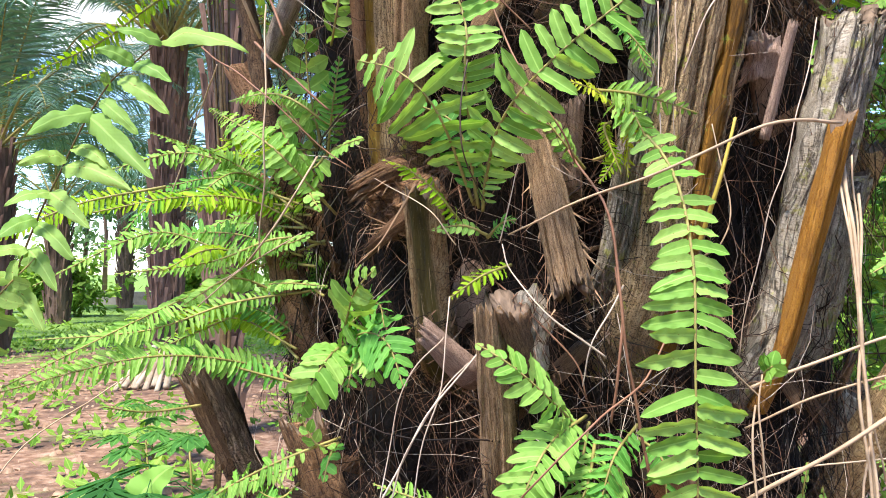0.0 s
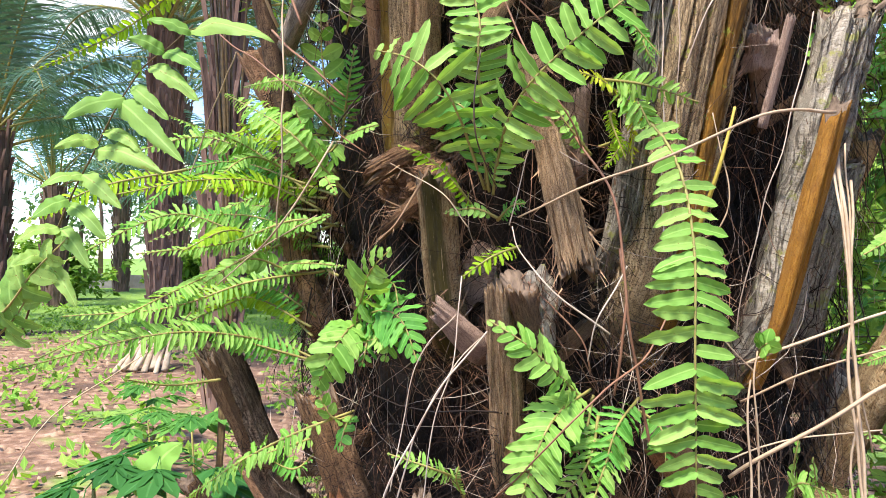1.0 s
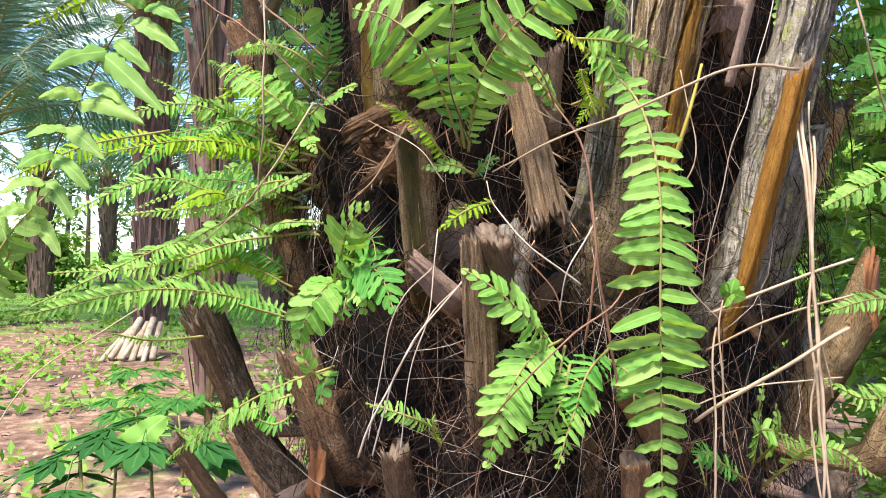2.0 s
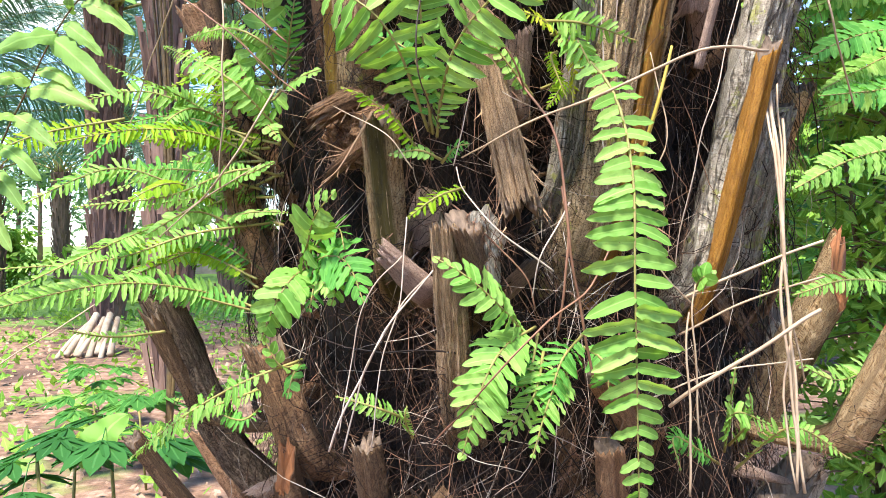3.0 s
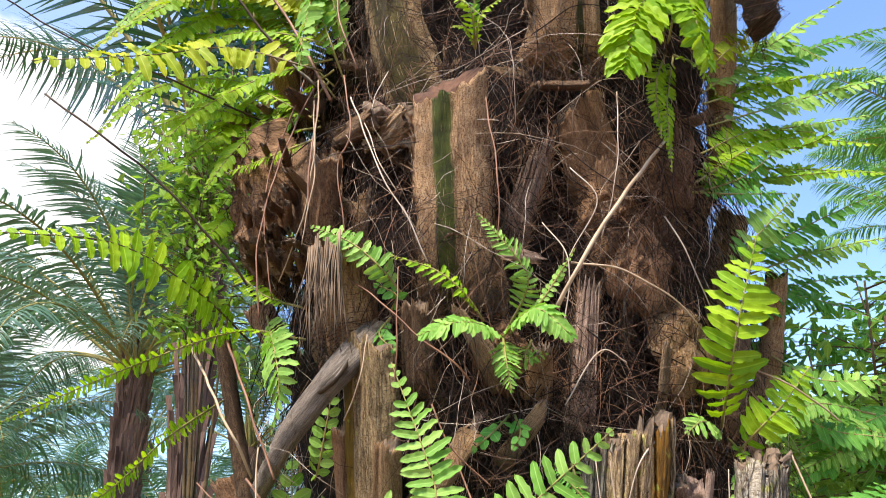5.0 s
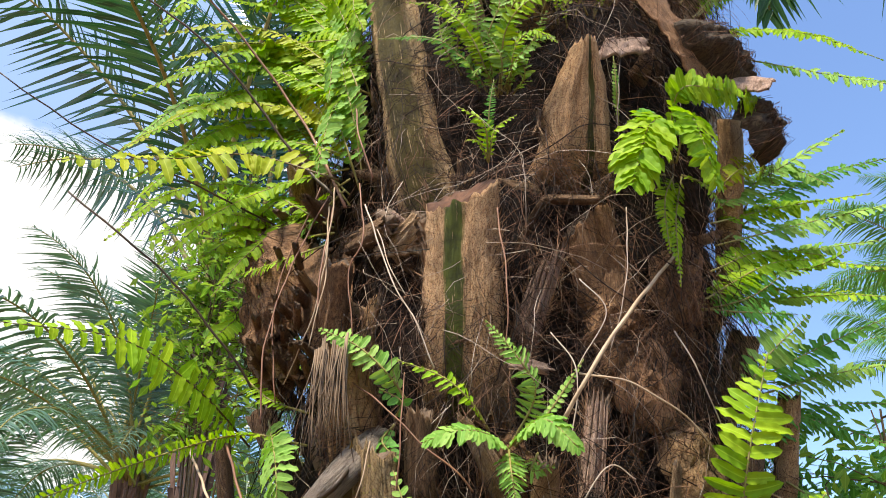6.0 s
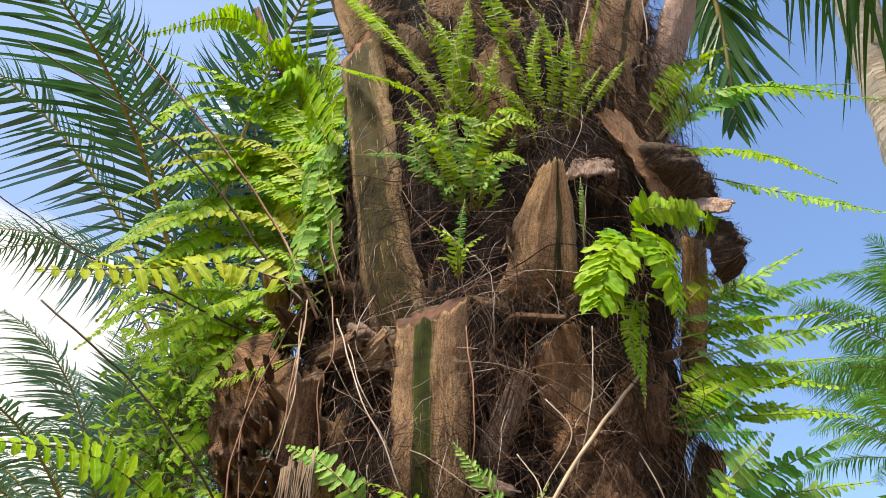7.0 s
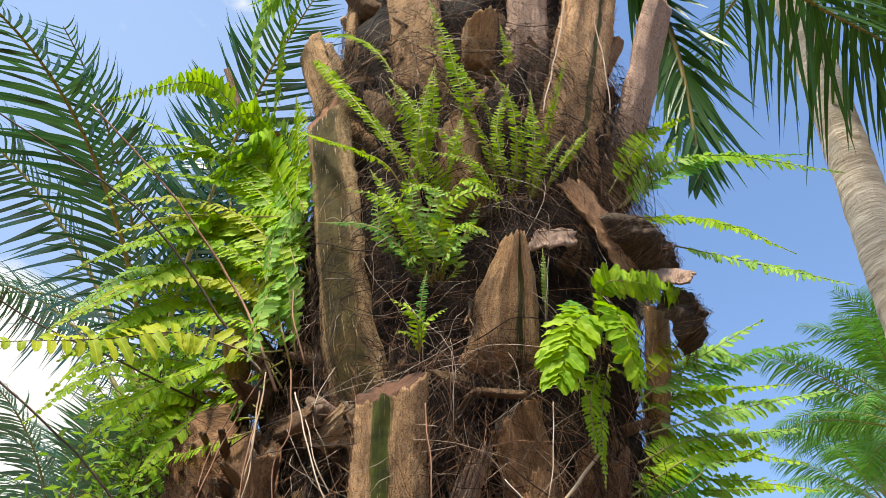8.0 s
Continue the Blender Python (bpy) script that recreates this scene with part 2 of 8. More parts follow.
# core and fibre are near black: the hollows' shade is painted into them
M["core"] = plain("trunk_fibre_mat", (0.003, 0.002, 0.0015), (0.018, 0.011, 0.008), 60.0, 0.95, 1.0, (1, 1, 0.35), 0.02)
M["fibre"] = plain("shaded_fibre", (0.002, 0.0012, 0.0008), (0.038, 0.019, 0.010), 6.0)
M["tan_line"] = bark("bark_tan_thin_stripe", (0.103, 0.046, 0.014), (0.443, 0.235, 0.106), (0.659, 0.415, 0.211), (0.075, 0.067, 0.010), 0.60, 0.05)
M["rootlet"] = plain("pale_rootlet", (0.26, 0.18, 0.125), (0.60, 0.49, 0.39), 7.0)
M["straw"] = plain("straw_fibre", (0.085, 0.052, 0.03), (0.25, 0.17, 0.105), 18.0, 0.8)
M["stalk"] = plain("dry_stalk", (0.24, 0.155, 0.09), (0.46, 0.34, 0.22), 18.0, 0.7)
M["stalk_red"] = plain("reddish_stalk", (0.12, 0.05, 0.028), (0.28, 0.14, 0.08), 18.0, 0.6)
M["stalk_dark"] = plain("dark_stalk", (0.02, 0.014, 0.008), (0.07, 0.04, 0.02), 18.0, 0.5)
M["stalk_yellow"] = plain("yellow_stalk", (0.28, 0.19, 0.02), (0.42, 0.33, 0.06), 18.0, 0.5)
M["rachis"] = plain("frond_rachis", (0.14, 0.13, 0.03), (0.30, 0.24, 0.07), 30.0, 0.6)
M["rachis_dark"] = plain("frond_rachis_dark", (0.05, 0.03, 0.015), (0.14, 0.09, 0.03), 30.0, 0.6)
LEAF = {
    "fresh": leaf_material("fern_fresh", (0.16, 0.35, 0.05), (0.33, 0.51, 0.115), (1.0, 1.0, 0.5), 0.3),
    "deep": leaf_material("fern_deep", (0.085, 0.27, 0.04), (0.16, 0.38, 0.065), (1.0, 1.0, 0.5), 0.1),
    "lime": leaf_material("fern_lime", (0.17, 0.34, 0.010), (0.34, 0.49, 0.02), (1.0, 1.0, 0.45), 0.35),
    "yellow": leaf_material("fern_yellow", (0.29, 0.39, 0.02), (0.43, 0.46, 0.03), (1.0, 0.95, 0.4), 0.8),
    "pale": leaf_material("fern_pale_spotted", (0.17, 0.31, 0.065), (0.28, 0.41, 0.10), (1.0, 1.0, 0.5), 1.0),
}
M["palm_leaf"] = leaf_material("palm_leaf", (0.018, 0.07, 0.035), (0.045, 0.13, 0.06), (0.7, 1.0, 0.5), 0.1, 0.2, 0.25, 0.7)
# distance haze and sky sheen are put into this paler, bluer leaf colour
M["palm_leaf_hazed"] = leaf_material("palm_leaf_hazed", (0.05, 0.12, 0.075), (0.11, 0.20, 0.13), (0.8, 1.0, 0.6), 0.1, 0.32, 0.25, 1.0)
M["palm_leaf_bright"] = leaf_material("palm_leaf_bright", (0.06, 0.19, 0.03), (0.13, 0.29, 0.05), (0.9, 1.0, 0.45), 0.1, 0.3, 0.3, 0.4)
M["palm_leaf_dark"] = leaf_material("palm_leaf_dark", (0.03, 0.09, 0.018), (0.06, 0.14, 0.03), (1.0, 1.0, 0.4), 0.1, 0.35, 0.25)
M["shrub_leaf"] = leaf_material("shrub_leaf", (0.05, 0.17, 0.03), (0.12, 0.28, 0.05), (1.0, 1.0, 0.5), 0.1)
M["weed_dark"] = leaf_material("weed_dark_leaf", (0.025, 0.10, 0.02), (0.05, 0.17, 0.035), (1.0, 1.0, 0.5), 0.1)
M["weed_leaf"] = leaf_material("weed_leaf", (0.12, 0.27, 0.03), (0.26, 0.38, 0.06), (1.0, 1.0, 0.5), 0.1)
M["far_trunk"] = plain("far_trunk", (0.045, 0.026, 0.019), (0.25, 0.150, 0.110), 5.0, 0.9, 1.0, (1, 1, 0.25), 0.05)

M["cut"] = plain("cut_stalk", (0.24, 0.165, 0.10), (0.52, 0.42, 0.30), 6.0)
M["clod"] = plain("soil_clod", (0.13, 0.07, 0.042), (0.38, 0.25, 0.16), 12.0)
M["dead"] = plain("dead_stalk_bark", (0.03, 0.021, 0.015), (0.19, 0.14, 0.10), 40.0, 0.9, 1.0, (1, 1, 1), 0.01)
M["ringed_trunk"] = plain("ringed_trunk", (0.24, 0.19, 0.135), (0.56, 0.48, 0.37), 3.0, 0.9, 1.0, (1, 1, 6), 0.05)

# ---- builders ----
AXIS = Vector((0.18, 1.54, 0))  # the foot of the palm's axis


def axis_at(z):
    """The palm's axis at a height: upright below, leaning a little above."""
    return Vector((AXIS.x + 0.10 * max(0.0, z - 2.2), AXIS.y, 0))


def outward(p):
    d = Vector((p[0], p[1], 0)) - axis_at(p[2])
    return d.normalized() if d.length > 0.01 else Vector((0, -1, 0))


def link_mesh(name, verts, faces, materials, uvs=None, indices=None, smooth=True):
    me = bpy.data.meshes.new(name)
    me.from_pydata(verts, [], faces)
    for m in materials:
        me.materials.append(m)
    if uvs is not None:
        layer = me.uv_layers.new(name="UVMap")
        loop_v = np.empty(len(me.loops), dtype=np.int32)
        me.loops.foreach_get("vertex_index", loop_v)
        layer.data.foreach_set("uv", np.asarray(uvs, dtype=np.float32)[loop_v].ravel())
    if indices is not None:
        me.polygons.foreach_set("material_index", np.asarray(indices, dtype=np.int32))
    me.polygons.foreach_set("use_smooth", np.full(len(me.polygons), smooth))
    me.update()
    return me


def under(parent, ob):
    """Make ob a part of parent, with its coordinates left in the world's."""
    ob.parent = parent
    ob.matrix_parent_inverse = parent.matrix_basis.inverted() if parent.parent is None else Matrix()
    return ob


def base_empty(name, at, label, category, group=""):
    e = new(name)
    e.empty_display_size = 0.05
    e.matrix_basis = Matrix.Translation(at)
    return tagged(e, label, category, group)


def spline(points, n):
    """n points on a smooth curve through a few given ones."""
    p = [Vector(q) for q in points]
    if len(p) == 2:
        return [p[0].lerp(p[1], i / (n - 1)) for i in range(n)]
    lengths = [(b - a).length for a, b in zip(p, p[1:])]
    total = sum(lengths)
    ext = [2 * p[0] - p[1]] + p + [2 * p[-1] - p[-2]]
    out = []
    for i in range(n):
        s = total * i / (n - 1)
        k = 0
        while k < len(lengths) - 1 and s > lengths[k]:
            s -= lengths[k]
            k += 1
        t = min(1.0, s / max(lengths[k], 1e-6))
        a, b, c, d = ext[k:k + 4]
        out.append(0.5 * (2 * b + (c - a) * t + (2 * a - 5 * b + 4 * c - d) * t * t + (3 * b - a - 3 * c + d) * t ** 3))
    return out


def tube(verts, faces, path, r0, r1, sides=5):
    """Append a tapered tube along path to verts and faces."""
    first = len(verts)
    n = len(path)
    ref = Vector((0.31, 0.17, 0.93))
    for i, p in enumerate(path):
        d = (path[min(i + 1, n - 1)] - path[max(i - 1, 0)]).normalized()
        a = d.cross(ref)
        if a.length < 0.05:
            a = d.cross(Vector((1, 0, 0)))
        a.normalize()
        b = d.cross(a)
        r = r0 + (r1 - r0) * i / (n - 1)
        for k in range(sides):
            w = 2 * math.pi * k / sides
            verts.append(p + (a * math.cos(w) + b * math.sin(w)) * r)
    for i in range(n - 1):
        for k in range(sides):
            q = first + i * sides
            faces.append((q + k, q + (k + 1) % sides, q + sides + (k + 1) % sides, q + sides + k))
    faces.append(tuple(first + k for k in reversed(range(sides))))
    faces.append(tuple(first + (n - 1) * sides + k for k in range(sides)))


def leaflet_mesh(seed, shape):
    """A unit leaflet along x: base at 0, tip at 1, half a unit to each side, folded at the rib, drooping."""
    rng = random.Random(seed)
    nx = 9
    fal, droop, wave, fold = rng.uniform(0.06, 0.26), rng.uniform(0.02, 0.22), rng.uniform(0.02, 0.06), rng.uniform(0.05, 0.2)
    verts, faces, uvs = [], [], []
    for i in range(nx + 1):
        x = i / nx
        if shape == "sword":
            w = 0.5 * min(1.0, (x * 7 + 0.62)) * (1 - max(0, (x - 0.48) / 0.52) ** 2.3) ** 0.65
        else:
            w = 0.5 * math.sin(math.pi * min(1, x * 0.97 + 0.03)) ** 0.65
        w *= 1 + rng.uniform(-0.05, 0.05)
        for k, j in enumerate((-1, -0.5, 0, 0.5, 1)):
            y = j * w + fal * x * x * 1.2
            z = -droop * x * x + abs(j) * w * fold + (wave * math.sin(x * 17 + j * 2 + seed) if abs(j) == 1 else 0)
            verts.append((x, y, z))
            uvs.append((x, 0.5 + j * 0.5))
    for i in range(nx):
        for k in range(4):
            a = i * 5 + k
            faces.append((a, a + 5, a + 6, a + 1))
    return verts, faces, uvs


SHAPES = {"sword": [leaflet_mesh(s, "sword") for s in range(6)], "oval": [leaflet_mesh(s, "oval") for s in range(4)]}
SWORDS, OVALS = {}, {}
for key, mat in LEAF.items():
    SWORDS[key] = [link_mesh("leaflet", d[0], d[1], [mat], d[2]) for d in SHAPES["sword"]]
    OVALS[key] = [link_mesh("leaflet", d[0], d[1], [mat], d[2]) for d in SHAPES["oval"]]
FROND_RNG = random.Random(7)


def frond(plant, points, width, kind="fresh", pitch=0.17, roll=0.0, sweep=14, start=0.12, shape="sword", fat=0.98, stem=0.0016, gaps=0.03, dark=False, up=0.55, face=None, fine=False, grow=2.2, blunt=0.12):
    """One fern frond of a plant: a rachis through a few points and leaflets in two rows, each a piece of its own. width: across both
    rows; pitch: the leaflets' spacing in widths; roll turns the blade about its rachis."""
    rng = FROND_RNG
    slim = width < 0.064 and shape == "sword" and fat < 1.2
    fat, loose = (fat * 0.74, 1.7) if slim else (fat, 1.0)
    path = spline(points, 25)
    verts, faces = [], []
    tube(verts, faces, path, stem * 1.5, stem * 0.5, 5)
    rachis = under(plant, new("frond", link_mesh("frond", verts, faces, [M["rachis_dark" if dark else "rachis"]])))
    length = sum((b - a).length for a, b in zip(path, path[1:]))
    n = max(5, int(length * (1 - start) / (width * pitch)))
    meshes = (SWORDS if shape == "sword" else OVALS)[kind]
    joined = ([], [], []) if fine or width * pitch < 0.0093 else None
    for i in range(n):
        s = start + (1 - start) * (i + 0.5) / n
        f = s * 24
        k = min(23, int(f))
        p = path[k].lerp(path[k + 1], f - k)
        t = (path[min(24, k + 2)] - path[max(0, k - 1)]).normalized()
        out = Vector(face) if face else outward(p) + Vector((0, 0, up))
        nrm = out - t * out.dot(t)
        nrm = nrm.normalized() if nrm.length > 0.05 else t.orthogonal().normalized()
        nrm = Matrix.Rotation(radians(roll), 3, t) @ nrm
        side = t.cross(nrm)
        q = (s - start) / (1 - start)
        size = min(1.0, (0.55 if grow > 2 else 0.36) + q * grow) * min(1.0, blunt + (1 - q) * 2.3)
        for sgn in (-1, 1):
            if rng.random() < gaps:
                continue
            a = radians(sweep + 30 * q * q + rng.uniform(-7, 7) * loose)
            d = side * sgn * math.cos(a) + t * math.sin(a) + Vector((0, 0, -0.10)) + nrm * rng.uniform(-0.22, 0.12) * loose
            d.normalize()
            z = (nrm - d * nrm.dot(d)).normalized()
            z = Matrix.Rotation(radians(rng.uniform(-24, 24) * loose), 3, d) @ z
            y = z.cross(d)
            ln = width * 0.5 * size * rng.uniform(0.80, 1.08)
            wd = max(width * pitch * fat * (0.5 + 0.5 * size), ln * 0.16) * rng.uniform(0.9, 1.1)
            m = Matrix((
                (d.x * ln, y.x * wd * sgn, z.x * ln, p.x),
                (d.y * ln, y.y * wd * sgn, z.y * ln, p.y),
                (d.z * ln, y.z * wd * sgn, z.z * ln, p.z), (0, 0, 0, 1)))
            which = rng.randrange(len(meshes))
            if joined:
                k0 = len(joined[0])
                joined[0].extend(m @ Vector(v) for v in SHAPES[shape][which][0])
                joined[1].extend(tuple(k0 + j for j in fc) for fc in SHAPES[shape][which][1])
                joined[2].extend(SHAPES[shape][which][2])
                continue
            ob = new("leaflet", meshes[which])
            ob.parent = rachis
            ob.matrix_basis = m
    if joined and joined[0]:
        ob = new("blade", link_mesh("blade", joined[0], joined[1], [LEAF[kind]], joined[2]))
        ob.parent = rachis
        tagged(ob, kind="stuff")
    return rachis


def rib_of(plant, points, r):
    """The bare rachis of a frond whose leaflets are set one by one."""
    verts, faces = [], []
    tube(verts, faces, spline(points, 25), r, r * 0.5, 5)
    return under(plant, new("frond", link_mesh("frond", verts, faces, [M["rachis_dark"]])))


def single_leaf(rib, a, b, width, kind, face=(0.1, -1, 0.5), bend=0.18):
    """One large leaflet from its foot to its tip, bowed and wavy at the rim."""
    rng = FROND_RNG
    a = Vector(a)
    d = (Vector(b) - a) * 1.06
    nrm = Vector(face) + Vector((rng.uniform(-0.3, 0.3), 0, rng.uniform(-0.3, 0.3)))
    nrm = (nrm - d * nrm.dot(d) / d.length_squared).normalized()
    side = d.cross(nrm).normalized()
    o = rng.random() * 40
    verts, uvs, faces = [], [], []
    nx = 26
    for i in range(nx + 1):
        x = i / nx
        half = 0.38 * width * min(1, (x * 6 + 0.15)) ** 0.6 * (1 - x ** 3.0) ** 0.7
        for k in range(-2, 3):
            j = k / 2
            lobe = 1 + 0.34 * noise.noise(Vector((x * 5, j, o))) + 0.16 * noise.noise(Vector((x * 17, j, o)))
            sag = bend * d.length * (x * (1 - x) * 1.6 - 0.12 * j * j)
            verts.append(a + d * x + side * (half * j * lobe + 0.10 * width * math.sin(2.6 * x + o)) + nrm * (sag + 0.16 * width * noise.noise(Vector((x * 5, j * 2, o + 9)))) - Vector((0, 0, 0.22 * d.length * x * x)))
            uvs.append((x, 0.5 + j * 0.5))
    for i in range(nx):
        for k in range(4):
            q = i * 5 + k
            faces.append((q, q + 5, q + 6, q + 1))
    ob = new("leaflet", link_mesh("leaflet", verts, faces, [LEAF[kind]], uvs))
    ob.parent = rib
    return ob


def fern(at, label, group="ferns on the palm"):
    return base_empty("fern", at, label, "fern", group)


def leaf_base(palm, bottom, top, w0, w1, thick, style, slant=0.0, ragged=0.012, spikes=0, name="leaf_base", label="", out=None, cap="", bulge=0.6, chop=0.0, sink=0.13, flare=0.3, peak=0.28, wrap=46, spear=1.0, splits=0):
    """An old leaf stalk's stump on the trunk: a fibrous, convex, tapering slab with a cut or torn top."""
    rng = random.Random(int(abs(bottom[0] * 7919 + top[2] * 104729 + w0 * 1e5)) + 3)
    b, t = Vector(bottom), Vector(top)
    a = (t - b).normalized()
    mid = (b + t) / 2
    n = Vector(out) if out else outward(mid)
    n = (n - a * n.dot(a)).normalized()
    s = a.cross(n)
    b = b - a * 0.22 * (t - b).length
    ln = (t - b).length
    rows = max(8, min(54, int(ln / 0.009)))
    cols = 60 if splits else 25
    us = [-1 + 2 * i / cols for i in range(cols + 1)]
    gaps = [-0.8 + 1.6 * (k + rng.uniform(0.2, 0.8)) / splits for k in range(splits)]
    drop = [rng.uniform(0.0, 0.028) for _ in range(splits + 1)]
    ring = [(u, 1) for u in us] + [(u, -1) for u in reversed(us[1:-1:2])]
    nc = len(ring)
    off = Vector((rng.random() * 50, rng.random() * 50, 0))
    verts, uvs, faces, idx = [], [], [], []
    lop = rng.uniform(-0.7, 0.7)
    rugged = 1.0 if style in ("wood", "grey") else 0.3
    for i in range(rows + 1):
        v = i / rows
        low = max(0.0, 1 - v / 0.36)
        w = (w0 + (w1 - w0) * v ** spear) * (1 + flare * low)
        for u, sgn in ring:
            prof = 1 - abs(u) ** (5.0 if bulge < 0.85 else 2.4)
            depth = thick * (bulge * prof if sgn > 0 else -0.4 * prof)
            vl = v * ln
            tear = 0.0
            if v > 0.6:
                if not cap:
                    tear -= peak * w * abs(u - lop) ** 1.3 * ((v - 0.6) / 0.4)
                tear += (slant * u * w + ragged * (noise.noise(Vector((u * 6, sgn, 0)) + off) + 0.8 * noise.noise(Vector((u * 17, sgn, 3)) + off))) * ((v - 0.6) / 0.4)
                tear -= chop * (depth / thick + 0.4) * ((v - 0.6) / 0.4)
            if splits and v > 0.35:
                q = (v - 0.35) / 0.65
                tear -= drop[sum(u > x for x in gaps)] * max(0.0, (v - 0.6) / 0.4)
                if sgn > 0:
                    depth -= 0.7 * thick * q * max(max(0.0, 1 - abs(u + 0.10 * noise.noise(Vector((vl * 14, x * 9, 7)) + off) - x) / 0.05) for x in gaps)
            rel = 0.12 * thick * noise.noise(Vector((u * 3, vl * 9, sgn)) + off) + rugged * thick * (0.14 * noise.noise(Vector((u * 15, vl * 14, sgn * 2)) + off) + 0.09 * noise.noise(Vector((u * 38, vl * 22, sgn * 3)) + off))
            edge = 0.06 * w * noise.noise(Vector((vl * 12, u * 2, 5)) + off) + 0.03 * w * noise.noise(Vector((vl * 45, u * 2, 9)) + off)
            p = b + a * (vl + tear) + s * (u * w * 0.5 + edge * abs(u)) + n * (depth + rel - sink * low * low)
            verts.append(p)
            uvs.append((0.5 + 0.5 * u, vl + (0.0 if sgn > 0 else 3.0)))
    for i in range(rows):
        for k in range(nc):
            q = i * nc
            faces.append((q + k, q + (k + 1) % nc, q + nc + (k + 1) % nc, q + nc + k))
            idx.append(0)
    faces.append(tuple(reversed(range(nc))))
    idx.append(0)
    q = rows * nc
    c = sum((verts[q + k] for k in range(nc)), Vector()) / nc - a * 0.35 * thick * rng.uniform(0.2, 1.0)
    inner = []
    for k in range(nc):
        inner.append(len(verts))
        verts.append(verts[q + k].lerp(c, 0.45) + a * rng.uniform(-0.08, 0.06) * thick)
        uvs.append((0.5, k * 0.05))
    for k in range(nc):
        faces.append((q + k, q + (k + 1) % nc, inner[(k + 1) % nc], inner[k]))
        idx.append(1)
    verts.append(c)
    uvs.append((0.5, 0.5))
    for k in range(nc):
        faces.append((inner[k], inner[(k + 1) % nc], len(verts) - 1))
        idx.append(1)
    for _ in range(spikes * 2):
        v = rng.uniform(0.02, 1.0)
        sg = rng.choice((-1, 1))
        w = w0 + (w1 - w0) * v
        p = b + a * (v * ln) + s * (sg * w * 0.49) + n * rng.uniform(-0.2, 0.25) * thick
        d = (a * rng.uniform(0.3, 1.0) + s * sg * rng.uniform(0.05, 0.6) + n * rng.uniform(-0.2, 0.5)).normalized() * rng.uniform(0.008, 0.04)
        e = d.cross(n).normalized() * rng.uniform(0.0005, 0.0014)
        k = len(verts)
        verts += [p - e, p + e, p + d + n * 0.002]
        uvs += [(0.5, 0.1)] * 3
        faces.append((k, k + 1, k + 2))
        idx.append(2)
    for _ in range(int(wrap * (t - b).length / 0.2) if name == "leaf_base" and sink > 0.03 else 0):  # fibres slung across the foot
        v0, u0 = 0.14 + 0.40 * rng.random() ** 1.5, rng.choice((-1, 1)) * rng.uniform(0.2, 1.5)
        u1, fall = u0 + rng.gauss(0, 1.0), rng.uniform(-0.02, 0.16)
        path = []
        for j in range(7):
            q = j / 6
            u, v = u0 + (u1 - u0) * q, v0 - fall * q
            w = (w0 + (w1 - w0) * v) * (1 + flare * max(0.0, 1 - v / 0.36))
            depth = bulge * thick * (1 - min(1.3, abs(u)) ** 5) - sink * max(0.0, 1 - v / 0.36) ** 2
            bow = 0.014 * noise.noise_vector(Vector((q * 2.2 + v0 * 77, u0 * 31, 4)))
            path.append(b + a * v * ln + s * u * w * 0.5 + n * (max(depth, -0.3 * thick) + 0.006 + 0.012 * rng.random() * math.sin(3.1 * q)) + bow)
        k, kf = len(verts), len(faces)
        tube(verts, faces, path, 0.0006, 0.0003, 3)
        uvs += [(0.5, 0.5)] * (len(verts) - k)
        idx += [rng.choice((3, 3, 3, 4))] * (len(faces) - kf)
    me = link_mesh(name, verts, faces, [M[style], M[cap or "torn"], M["fringe"], M["fibre"], M["ruddy"]], uvs, idx)
    ob = under(palm, new(name, me))
    return tagged(ob, label) if label else ob


